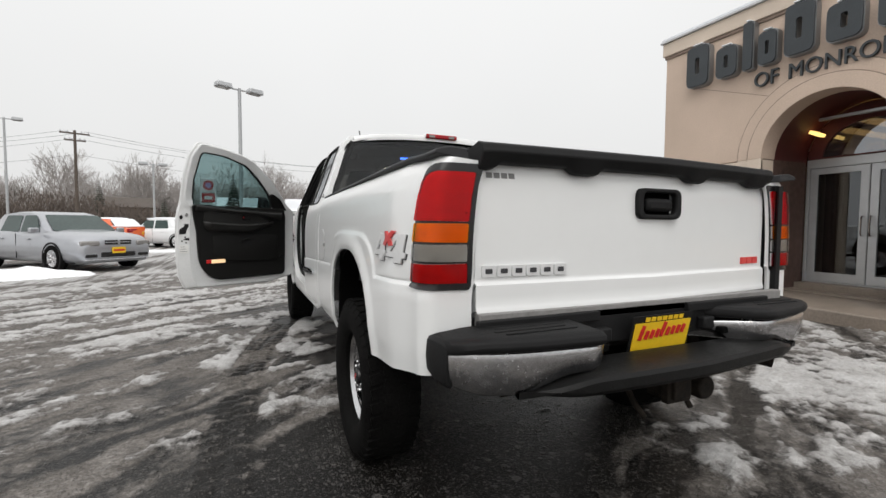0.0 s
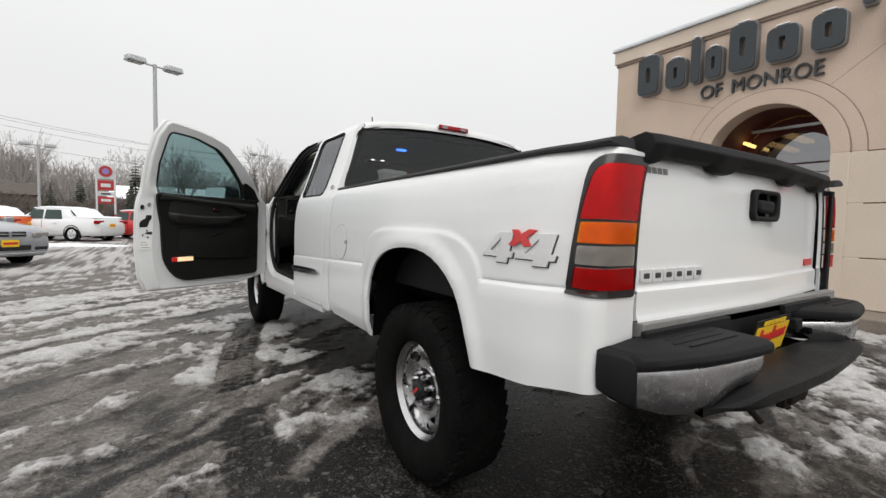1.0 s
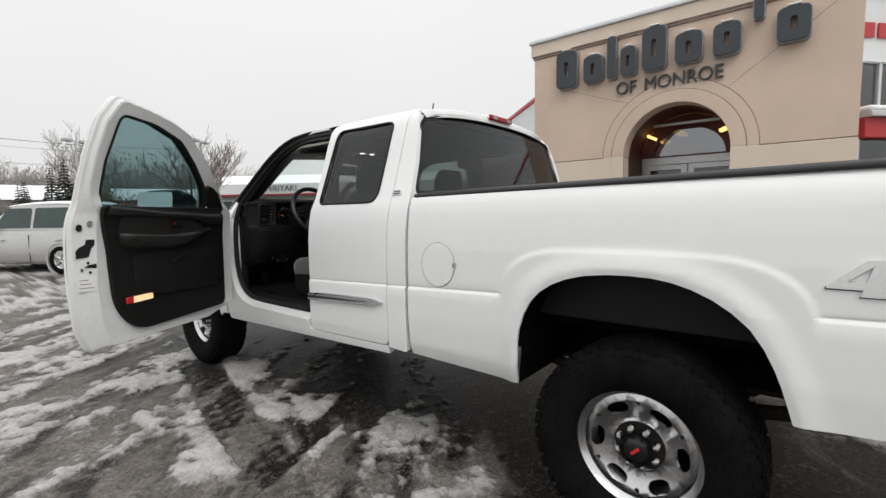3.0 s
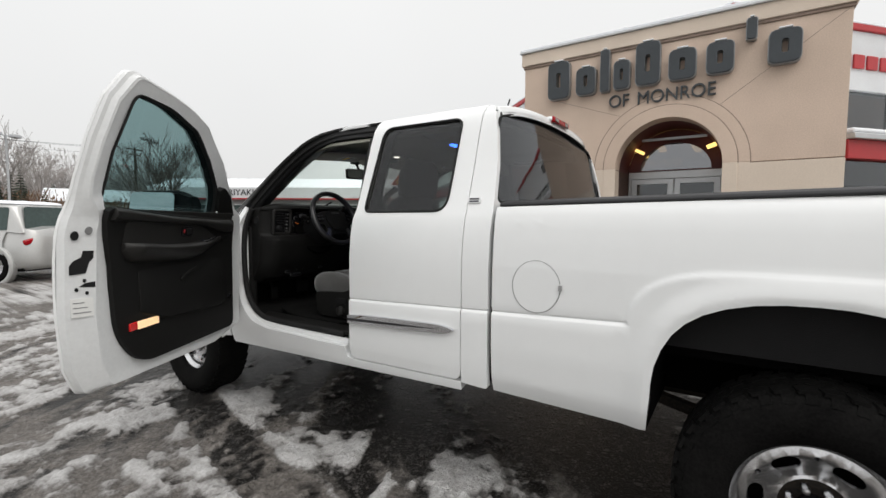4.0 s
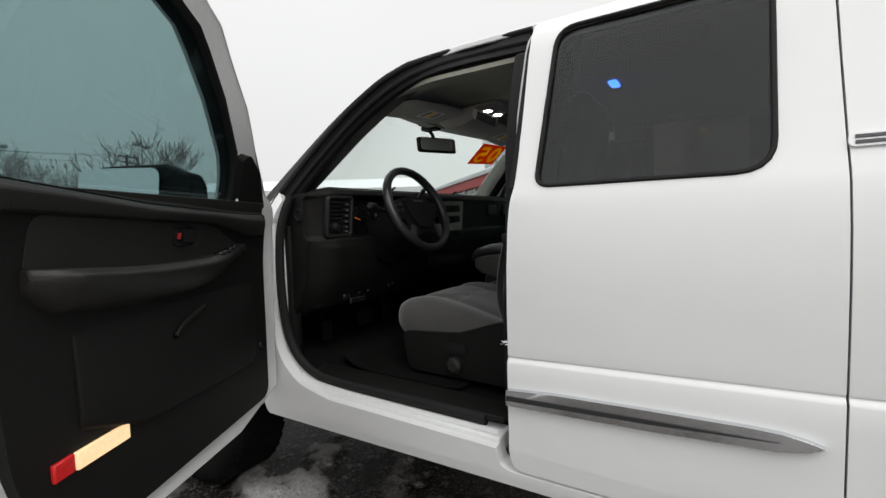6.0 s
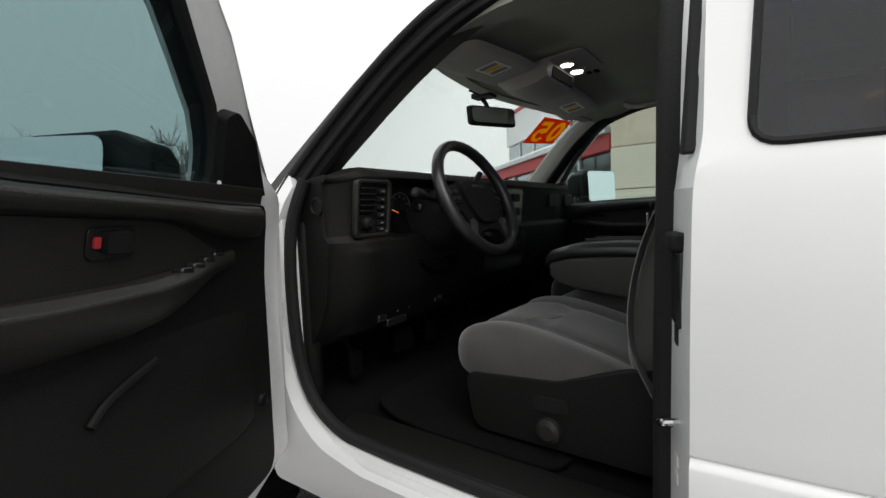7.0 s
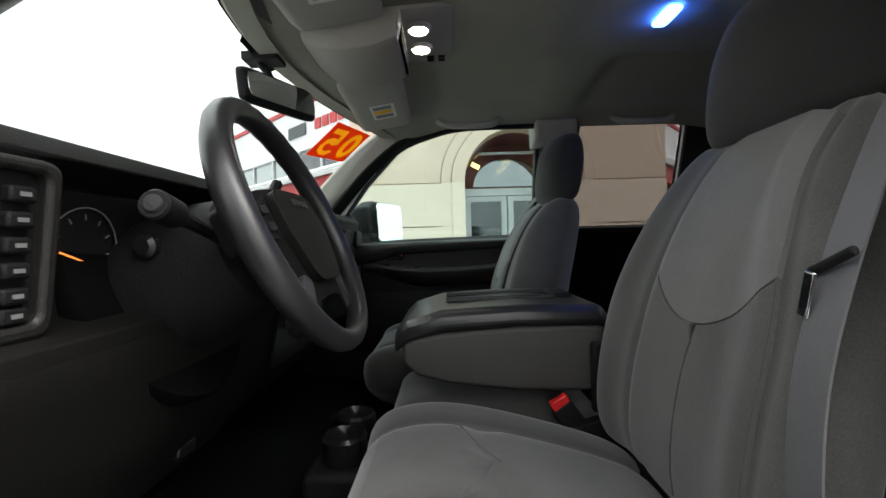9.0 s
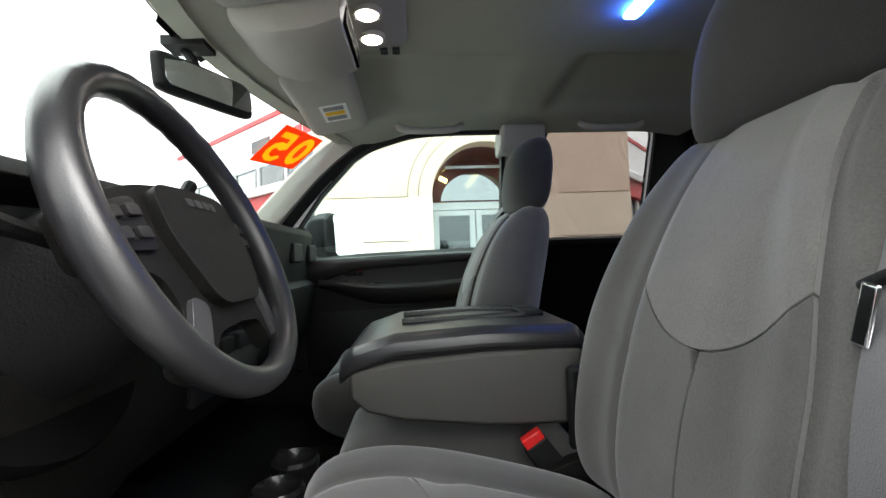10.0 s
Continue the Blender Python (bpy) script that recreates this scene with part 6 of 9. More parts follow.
lathe(bm, [(0.02, -0.05), (0.045, -0.05), (0.05, 0.03), (0.042, 0.05), (0.02, 0.05)], pose(0.17, -1.0, 0.54, 90, 0, 0), 14)
box(bm, (0.1, -0.95, 0.53), (0.2, 0.06, 0.06))
part("tow_hitch", bm, STEEL, truck, "black tow hitch receiver", bevel=0.004)

TR, TW = 0.405, 0.265
tyre_prof = [(0.222, -0.10), (0.240, -0.118), (0.295, -0.132), (0.345, -0.131), (0.368, -0.118), (0.385, -0.098), (0.391, -0.06), (0.393, 0.0), (0.391, 0.06), (0.385, 0.098), (0.368, 0.118), (0.345, 0.131), (0.295, 0.132), (0.240, 0.118), (0.222, 0.10)]


def dish(r):
    return float(np.interp(r, [0.0, 0.06, 0.075, 0.10, 0.14, 0.175, 0.205, 0.215], [0.058, 0.056, 0.050, 0.036, 0.048, 0.064, 0.055, 0.045]))


def wheel(m, steer=0):
    w = part("wheel", lathe(bmesh.new(), [(0.17, -0.09), (0.210, -0.10), (0.222, -0.09), (0.222, 0.03), (0.205, 0.045), (0.17, 0.0)], None, 40, True), ALLOY, truck, "polished six-slot alloy wheel")
    w.matrix_world = m
    bm = bmesh.new()
    lathe(bm, tyre_prof, None, 56, True)
    ty = part("tyre", bm, TYRE, w, "knobbly black tyre")
    bm = bmesh.new()
    for k in range(40):
        for row, (z_, wz, dr) in enumerate(((-0.085, 0.05, 0.0), (-0.03, 0.042, 0.5), (0.03, 0.042, 0.0), (0.085, 0.05, 0.5))):
            a = 2 * math.pi * (k + dr) / 40
            M_ = pose(0, 0, 0, 0, 0, math.degrees(a)) @ pose(0.390 - abs(z_) * 0.035, 0, z_, 12 if row % 2 else -12, 0, 0)
            box(bm, (0, 0, 0), (0.012, 0.043, wz), M_)
        for sg in (-1, 1):
            a = 2 * math.pi * (k + 0.25) / 40
            M_ = pose(0, 0, 0, 0, 0, math.degrees(a)) @ pose(0.366, 0, sg * 0.114, 0, sg * 35, 0)
            box(bm, (0, 0, 0), (0.03, 0.030, 0.012), M_)
    part("tread", bm, TYRE, ty, bevel=0.0, flat=True)
    bm = bmesh.new()
    holes = []
    turn = radians(-20)
    for k in range(6):
        a0 = 2 * math.pi * k / 6 + turn
        hole = []
        for j in range(18):
            b_ = 2 * math.pi * j / 18
            cb, sb = math.cos(b_), math.sin(b_)
            r_, an = 0.150 + 0.024 * math.copysign(abs(cb) ** 0.9, cb), 0.27 * math.copysign(abs(sb) ** 0.8, sb)
            hole.append((r_ * math.cos(a0 + an), r_ * math.sin(a0 + an)))
        holes.append(hole)
    outline = [(0.205 * math.cos(2 * math.pi * k / 48), 0.205 * math.sin(2 * math.pi * k / 48)) for k in range(48)]
    for k in range(6):
        a0 = 2 * math.pi * (k + 0.5) / 6 + turn
        holes.append([(0.168 * math.cos(a0) + 0.009 * math.cos(2 * math.pi * j / 10), 0.168 * math.sin(a0) + 0.009 * math.sin(2 * math.pi * j / 10)) for j in range(10)])
    holes.append([(0.092 * math.cos(2 * math.pi * k / 28), 0.092 * math.sin(2 * math.pi * k / 28)) for k in range(28)])
    sheet(bm, outline, holes, lambda u, v: (u, v, dish(math.hypot(u, v))), 0.012, steps(-0.2, 0.2, 16), steps(-0.2, 0.2, 16))
    part("wheel_face", bm, ALLOY, w, bevel=0.004, angle=55)
    bm = bmesh.new()
    lathe(bm, [(0.196, 0.054), (0.217, 0.070), (0.232, 0.088), (0.241, 0.086), (0.244, 0.068), (0.224, 0.048), (0.206, 0.036)], None, 48, True)
    part("rim_lip", bm, ALLOY, w)
    # near-black disc: shade behind the wheel slots is put into its colour
    bm = bmesh.new()
    lathe(bm, [(0.012, -0.02), (0.21, -0.02), (0.21, -0.01), (0.012, -0.01)], None, 32)
    part("brake_disc", bm, VOID, w)
    bm = bmesh.new()
    lathe(bm, [(0.01, 0.025), (0.094, 0.025), (0.094, 0.034), (0.01, 0.034)], None, 32)
    part("hub_plate", bm, STEEL, w, "dark hub plate")
    bm = bmesh.new()
    lathe(bm, [(0.02, 0.030), (0.044, 0.034), (0.046, 0.070), (0.040, 0.088), (0.028, 0.093), (0.01, 0.094)], None, 28)
    cap_ = part("centre_cap", bm, BLACKGL, w, "dark centre cap", angle=25)
    bm = bmesh.new()
    box(bm, (0, 0, 0.0945), (0.038, 0.011, 0.003), pose(0, 0, 0, 0, 0, 25))
    part("cap_badge", bm, BADGE_R, cap_)
    for k in range(8):
        a = 2 * math.pi * k / 8
        bm = bmesh.new()
        lathe(bm, [(0.013, 0.03), (0.013, 0.072), (0.009, 0.082), (0.003, 0.084)], pose(0.069 * math.cos(a), 0.069 * math.sin(a), 0), 6)
        part("lug_nut", bm, ALLOY, w)
    return w


def left_m(x_, y_, steer=0):
    return pose(x_, y_, 0.396, 0, 0, steer) @ pose(0, 0, 0, 90, 0, -90) @ pose(0, 0, 0, 0, 0, 20)


def right_m(x_, y_):
    return pose(x_, y_, 0.396) @ pose(0, 0, 0, 90, 0, 90)


w1 = wheel(left_m(-0.865, 0.02))
for m_ in (left_m(-0.865, 3.62, 0), right_m(0.865, 0.0), right_m(0.865, 3.62)):
    copy_thing(w1, m_)

# ---- the pickup: doors ----
DOORTURN = Matrix.Translation((-0.95, 3.03, 0)) @ pose(0, 0, 0, 0, 0, -62) @ Matrix.Translation((0.95, -3.12, 0))
door_out = rounded([(3.035, 0.615, 0.02), (3.035, 1.27), (3.01, 1.325, 0.03), (2.95, 1.405), (2.80, 1.562), (2.64, 1.70), (2.46, 1.81), (2.28, 1.868, 0.06), (1.985, 1.902, 0.05), (1.94, 1.70), (1.925, 1.36, 0.06), (1.905, 1.25, 0.05), (1.905, 0.90), (1.895, 0.60, 0.05), (2.75, 0.580)])
door_win = rounded([(2.885, 1.280, 0.04), (2.83, 1.42), (2.74, 1.53), (2.60, 1.665), (2.44, 1.76), (2.30, 1.80, 0.05), (2.010, 1.812, 0.05), (2.0, 1.292, 0.04)])
trim_out = rounded([(2.985, 0.655, 0.05), (2.985, 1.25), (2.955, 1.275, 0.02), (2.785, 1.278), (2.02, 1.295, 0.02), (2.0, 1.28), (1.985, 0.72, 0.10), (2.12, 0.635, 0.10), (2.75, 0.62)])

# the driver's door, seen from its inner side
open_out = rounded([(3.035, 0.615, 0.02), (3.035, 1.25), (3.025, 1.305, 0.03), (2.955, 1.362), (2.825, 1.518), (2.725, 1.622), (2.60, 1.715), (2.505, 1.785), (2.36, 1.836, 0.06), (2.20, 1.866), (1.985, 1.892, 0.035), (1.925, 1.775), (1.904, 1.61), (1.90, 1.46), (1.902, 1.345, 0.04), (1.885, 1.26, 0.04), (1.880, 0.90), (1.897, 0.68), (1.945, 0.563, 0.025), (2.75, 0.555)])
open_win = rounded([(2.760, 1.322, 0.03), (2.737, 1.41, 0.03), (2.700, 1.475), (2.577, 1.602), (2.47, 1.69), (2.42, 1.724), (2.22, 1.783, 0.05), (2.012, 1.797, 0.045), (1.975, 1.56), (1.985, 1.322, 0.03)])
open_trim = rounded([(2.900, 0.64, 0.05), (2.912, 1.0), (2.908, 1.24), (2.895, 1.286, 0.02), (2.72, 1.290), (2.33, 1.310), (2.0, 1.342, 0.02), (1.972, 1.32), (2.018, 1.10), (2.035, 0.78, 0.10), (2.16, 0.632, 0.09)])


def lerp_out(o, k):
    """The outline drawn in by a scale about its middle."""
    cu, cv = 2.47, 1.15
    return [(cu + (u - cu) * k, cv + (v - cv) * k) for u, v in o]


def dmap(sgn, off_low, off_top, M):
    def f(u, v):
        o = off_low + (off_top - off_low) * sst(1.30, 1.42, v)
        return M @ Vector((sgn * (cab_x(min(v, 1.78)) - 0.40 * max(0.0, v - 1.78) + o), u, v))
    return f


def front_door(sgn, M, is_open):
    """A whole front door: skin, edge, inner shell, trim, glass and mirror."""
    def mp(a, c=None):
        return dmap(sgn, a, a if c is None else c, M)

    d_out, d_win, d_trim = (open_out, open_win, open_trim) if is_open else (door_out, door_win, trim_out)
    sh_ = 0.05 if is_open else 0.0

    def slant(pts, k):
        """Draws the shut edge in towards the lining, as a slanted face."""
        return [(u + k * (1 - sst(1.93, 2.20, u)) * (1 - sst(1.27, 1.40, v)) * (1.0 if is_open else 0.0), v) for u, v in pts]


    bm = bmesh.new()
    sheet(bm, d_out, [[(2.36 + (u - 2.36) * 1.06, 1.555 + (v - 1.555) * 1.06) for u, v in d_win] if is_open else d_win], mp(0.0), 0.012, steps(1.92, 3.03, 6), CV, sign=sgn)
    dr = part("front_door", bm, PAINT, truck, "white front door swung wide open" if is_open else "closed white front door", bevel=0.003)
    # painted edge all round, with a raised lip
    bm = bmesh.new()
    inner = lerp_out(d_out, 0.968)
    rings = [[Vector(mp(-0.010)(*p)) for p in lerp_out(d_out, 0.997)], [Vector(mp(-0.045, -0.03)(*p)) for p in lerp_out(d_out, 0.995)], [Vector(mp(-0.060, -0.040)(*p)) for p in slant(lerp_out(d_out, 0.978), 0.012)], [Vector(mp(-0.100, -0.065)(*p)) for p in slant(lerp_out(d_out, 0.968), 0.056)], [Vector(mp(-0.105, -0.07)(*p)) for p in slant(lerp_out(d_out, 0.955), 0.056)]]
    loft(bm, rings, True, False)
    part("door_edge", bm, JAMB, dr, "white painted door edge", angle=25)
    bm = bmesh.new()
    sheet(bm, slant(lerp_out(d_out, 0.962), 0.056), [d_win], mp(-0.104, -0.068), 0.008, steps(1.92, 3.03, 6), CV, sign=-sgn)
    shell = part("inner_shell", bm, JAMB, dr, "white inner door shell", bevel=0.003)
    # dark window channel and seal
    bm = bmesh.new()
    rings = [[Vector(mp(o, o)(*p)) for p in [((2.30 if is_open else 2.44) + (u - (2.30 if is_open else 2.44)) * k, 1.57 + (v - 1.57) * k) for u, v in d_win]] for o, k in ((0.002, 1.07 if is_open else 1.012), (-0.045 if is_open else -0.03, 0.985), (-0.074, 0.985), (-0.079, 1.012), (-0.070, 1.022))]
    loft(bm, rings, True, False)
    part("window_seal", bm, RUBBER, dr, "black window channel")
    bm = bmesh.new()
    sheet(bm, d_win, [], mp(-0.055 if is_open else -0.035, -0.055 if is_open else -0.035), 0.004, steps(2.0, 2.9, 4), CV, sign=sgn)
    part("door_window", bm, GLASS if is_open else CLEARGLASS, dr, "green-tinted door window" if is_open else "clear door window")
    # trim panel and its shapes
    bm = bmesh.new()
    sheet(bm, d_trim, [], lambda u, v: mp(-0.128 - 0.010 * math.sin(max(0.0, min(1.0, (v - 1.28) / 0.09)) * math.pi), -0.115)(u, v), 0.026, steps(1.98, 2.99, 8), [0.68, 0.74, 0.82, 0.9, 0.98, 1.05, 1.12, 1.2, 1.27, 1.285, 1.30, 1.315, 1.33, 1.345, 1.36, 1.40], sign=-sgn)
    tr = part("door_trim", bm, TRIM, dr, "charcoal moulded door trim panel", bevel=0.008)
    if is_open:
        bm = bmesh.new()
        sheet(bm, [(1.99, 1.318), (2.33, 1.290), (2.72, 1.270), (2.895, 1.268), (2.895, 1.326), (2.72, 1.328), (2.0, 1.334)], [], mp(-0.116, -0.090), 0.010, steps(2.1, 2.8, 4), [1.30, 1.315], sign=-sgn)
        part("window_sill_strip", bm, TRIM2, tr, "charcoal strip under the door window", bevel=0.002)
    # rolled belt along the top and the recess below it
    bm = bmesh.new()
    rings = []
    for i in range(21):
        u = 1.995 + 0.86 * i / 20
        zt = float(np.interp(u, [2.0, 2.33, 2.72, 2.86], [1.340, 1.308, 1.289, 1.286] if is_open else [1.294, 1.289, 1.280, 1.277]))
        zb = float(np.interp(u, [2.0, 2.07, 2.60, 2.74, 2.86], [1.285, 1.284, 1.258, 1.225, 1.215])) - (0.0 if is_open else 0.03)
        rings.append([Vector(mp(o)(u, zt + (zb - zt) * k)) for o, k in ((-0.120, -0.02), (-0.142, 0.06), (-0.156, 0.30), (-0.158, 0.62), (-0.150, 0.95), (-0.126, 1.04))])
    loft(bm, rings)
    part("belt_roll", bm, TRIM2, tr, "rolled top of the door lining", bevel=0.004)
    bm = bmesh.new()
    up = rounded([(2.74, 1.186, 0.01), (2.60, 1.256, 0.05), (2.078, 1.282, 0.03), (2.070, 1.180, 0.02), (2.40, 1.158)])
    sheet(bm, up, [], lambda u, v: mp(-0.1305)(u, v), 0.006, steps(2.06, 2.75, 6), [1.2, 1.25], sign=-sgn)
    part("upper_pad", bm, TRIM2, tr, "padded upper insert", bevel=0.003)
    # armrest ledge, narrowing to a point at the front
    bm = bmesh.new()
    rings = []
    for i in range(31):
        u = 2.068 + 0.70 * i / 30
        k = sst(2.05, 2.12, u) * (1 - 0.92 * sst(2.50, 2.765, u))
        zt = float(np.interp(u, [2.07, 2.20, 2.34, 2.49, 2.62, 2.765], [1.184, 1.172, 1.163, 1.162, 1.170, 1.189]))
        dpt = 0.012 + 0.066 * k
        zd = 0.030 + 0.052 * k
        rings.append([mp(-0.125)(u, zt + 0.004), mp(-0.125 - dpt * 0.75)(u, zt + 0.006), mp(-0.125 - dpt)(u, zt - 0.006), mp(-0.125 - dpt * 0.98)(u, zt - 0.020), mp(-0.125 - dpt * 0.55)(u, zt - zd * 0.8), mp(-0.125)(u, zt - zd)])
    loft(bm, [[Vector(p) for p in r] for r in rings])
    arm = part("armrest", bm, TRIM2, tr, "moulded armrest", bevel=0.005)
    for i in range(4):
        bm = bmesh.new()
        u = 2.53 + 0.045 * i + sh_
        zt = float(np.interp(u, [2.49, 2.62, 2.765], [1.162, 1.170, 1.189]))
        c0 = Vector(mp(-0.168 + 0.012 * i)(u, zt + 0.006))
        box(bm, (0, 0, 0), (0.022, 0.030, 0.012), Matrix.Translation(c0) @ (M.to_3x3().to_4x4()))
        part("window_switch", bm, BLACKGL, arm, bevel=0.004)
    # release handle
    bm = bmesh.new()
    sheet(bm, rect(2.585 - 3 * sh_, 1.205, 2.665 - 3 * sh_, 1.252, 0.012), [], mp(-0.1355), 0.004, sign=-sgn)
    hb = part("handle_cup", bm, BLACKGL, tr, bevel=0.004)
    bm = bmesh.new()
    sheet(bm, rect(2.607 - 3 * sh_, 1.213, 2.655 - 3 * sh_, 1.243, 0.008), [], mp(-0.147), 0.012, sign=-sgn)
    part("release_handle", bm, BLACKPL, hb, "black release lever", bevel=0.004)
    bm = bmesh.new()
    sheet(bm, rect(2.592 - 3 * sh_, 1.222, 2.602 - 3 * sh_, 1.238, 0.003), [], mp(-0.141), 0.004, sign=-sgn)
    part("lock_mark", bm, REDBAND, hb, "small red lock mark")
    # bulged lower pocket, with a dark grip in its upper edge
    bm = bmesh.new()
    rings = []
    for i in range(19):
        u = 2.16 + 0.66 * i / 18
        k = math.sin(math.pi * min(1.0, max(0.0, (u - 2.15) / 0.68))) ** 0.4
        zb = float(np.interp(u, [2.16, 2.32, 2.77, 2.82], [0.86, 0.80, 0.785, 0.80]))
        rings.append([mp(-0.122)(u, 1.075), mp(-0.128 - 0.012 * k)(u, 1.04), mp(-0.128 - 0.026 * k)(u, 0.97), mp(-0.128 - 0.030 * k)(u, 0.90), mp(-0.128 - 0.020 * k)(u, zb + 0.012), mp(-0.122)(u, zb)])
    loft(bm, [[Vector(p) for p in r] for r in rings])
    pocket = part("map_pocket", bm, TRIM, tr, bevel=0.006)
    bm = bmesh.new()
    tube(bm, [Vector(mp(-0.158)(u, v)) for u, v in [(q.x, q.y) for q in smooth_line([(2.405, 0.985, 0), (2.43, 1.005, 0), (2.47, 1.022, 0), (2.525, 1.038, 0)], 4)]], 0.007, 8)
    part("pocket_grip", bm, TRIM, pocket, "dark curved pocket grip")
    # courtesy lamp with its red reflector, low in the rear corner
    for u0, u1, m_, nm_, lab in ((2.045 + sh_, 2.088 + sh_, REFL_R, "reflector", "red reflector"), (2.091 + sh_, 2.22 + sh_, REFL_A, "courtesy_lamp", "lit amber courtesy lamp")):
        bm = bmesh.new()
        sheet(bm, [(u0, 0.795), (u1, 0.797), (u1, 0.832), (u0, 0.830)], [], mp(-0.137), 0.010, sign=-sgn)
        part(nm_, bm, m_, tr, lab, bevel=0.003)
    bm = bmesh.new()
    lathe(bm, [(0.004, 0.0), (0.016, 0.0), (0.014, 0.008), (0.004, 0.010)], Matrix.Translation(Vector(mp(-0.130)(2.86, 0.83))) @ M.to_3x3().to_4x4() @ pose(0, 0, 0, 0, -90 * sgn, 0), 12)
    part("grommet", bm, BLACKGL, tr)
    # sail panel in the front corner
    bm = bmesh.new()
    sheet(bm, rounded([(2.965, 1.270, 0.02), (2.770, 1.285, 0.02), (2.715, 1.450, 0.01), (2.745, 1.472, 0.02), (2.83, 1.425)]) if is_open else rounded([(2.95, 1.270, 0.02), (2.80, 1.270, 0.02), (2.80, 1.40, 0.03), (2.86, 1.40, 0.02)]), [], mp(-0.10), 0.03, sign=-sgn)
    part("sail_panel", bm, TRIM, tr, bevel=0.006)
    # mirror on its arm
    mm = M @ pose(sgn * (1.015 if is_open else 0.985), 2.80, 1.345 if is_open else 1.375, 0, 0, 0 if is_open else -16)
    bm = bmesh.new()
    rings = []
    for i in range(13):
        k = i / 12
        x_ = sgn * (-0.005 + (0.345 if is_open else 0.30) * k)
        hh = 0.075 + 0.030 * sst(0.05, 0.25, k) - 0.015 * sst(0.88, 1.0, k)
        dd = 0.045 + 0.03 * math.sin(math.pi * min(1, k + 0.15))
        rings.append([mm @ Vector((x_, y_, z_ + 0.01)) for y_, z_ in [(-0.038, -hh), (-0.035, hh), (dd * 0.5, hh * 0.96), (dd, hh * 0.5), (dd, -hh * 0.5), (dd * 0.5, -hh * 0.96)]])
    loft(bm, rings)
    mir = part("door_mirror", bm, BLACKPL, dr, "black door mirror", bevel=0.012)
    bm = bmesh.new()
    g = Matrix.Translation(mm @ Vector((sgn * (0.210 if is_open else 0.165), -0.076, 0.010))) @ M.to_3x3().to_4x4() @ pose(0, 0, 0, -9 if is_open else -3, 0, -sgn * (9 if is_open else 22))
    sheet(bm, rect(-0.125, -0.092, 0.122, 0.092, 0.03), [], lambda u, v: g @ Vector((u, -0.004, v)), 0.004)
    part("mirror_glass", bm, MIRROR, mir, "mirror glass that shows the pale sky")
    # outside handle
    bm = bmesh.new()
    sheet(bm, rect(2.02, 1.145, 2.17, 1.195, 0.02), [], mp(0.018), 0.018, sign=sgn)
    part("door_handle", bm, PAINT, dr, bevel=0.008)
    if is_open:
        # hinges at the front edge
        for z_ in (1.02, 0.74):
            bm = bmesh.new()
            p0 = Vector(mp(-0.055)(3.02, z_))
            p1 = Vector((-0.925, 3.045, z_))
            ribbon(bm, [p0, p0.lerp(p1, 0.5) + Vector((0.012, 0, 0)), p1], Vector((0, 0, 1)), 0.07, 0.018)
            part("hinge", bm, JAMB, dr, "white door hinge", bevel=0.006)
        # latch, holes and a printed label on the shut edge
        E_ = Matrix.Translation(Vector(mp(-0.076)(1.924, 0.9)) - Vector((0, 0, 0.9))) @ M.to_3x3().to_4x4() @ pose(0, 0, 0, 0, 0, 56)
        inward = M.to_3x3() @ Vector((1, 0, 0))

        def edge_plate(nm_, pts, m_, lab="", d=0.004):
            bm = bmesh.new()
            sheet(bm, [(a, c) for a, c in pts], [], lambda u, v: E_ @ Vector((u * 0.86 + 0.006, -d - 0.003, v + 0.008)) + inward * (0.985 - cab_x(v)), d + 0.003)
            return part(nm_, bm, m_, dr, lab)

        edge_plate("plug", [(-0.028 + 0.015 * math.cos(2 * math.pi * k / 14), 1.215 + 0.018 * math.sin(2 * math.pi * k / 14)) for k in range(14)], BLACKPL, "black round plug")
        edge_plate("ring_plug", [(0.022 + 0.014 * math.cos(2 * math.pi * k / 14), 1.235 + 0.016 * math.sin(2 * math.pi * k / 14)) for k in range(14)], PRINT, "pale ring plug")
        edge_plate("latch", [(-0.045, 1.06), (0.015, 1.065), (0.03, 1.11), (0.045, 1.125), (0.045, 1.155), (0.005, 1.155), (0.0, 1.13), (-0.03, 1.115), (-0.045, 1.095)], BLACKPL, "black door latch")
        edge_plate("latch_slot", [(-0.01, 1.012), (0.05, 1.005), (0.05, 1.03), (0.012, 1.025)], BLACKPL)
        for u_, v_ in ((-0.02, 1.0), (0.018, 0.985), (0.01, 1.035)):
            edge_plate("bolt", [(u_ + 0.007 * math.cos(2 * math.pi * k / 8), v_ + 0.008 * math.sin(2 * math.pi * k / 8)) for k in range(8)], BLACKPL)
        lb = edge_plate("data_label", [(-0.045, 0.89), (0.04, 0.89), (0.04, 0.965), (-0.045, 0.965)], PAPER, "white printed data label", 0.002)
        for k in range(3):
            bm = bmesh.new()
            sheet(bm, [(-0.037, 0.905 + 0.02 * k), (0.03 - 0.012 * k, 0.905 + 0.02 * k), (0.03 - 0.012 * k, 0.909 + 0.02 * k), (-0.037, 0.909 + 0.02 * k)], [], lambda u, v: E_ @ Vector((u * 0.86 + 0.006, -0.006, v + 0.008)) + inward * (0.985 - cab_x(v)), 0.0008)
            part("print_bar", bm, PRINT, lb)
    return dr


front_door(-1, DOORTURN, True)
front_door(1, Matrix.Identity(4), False)

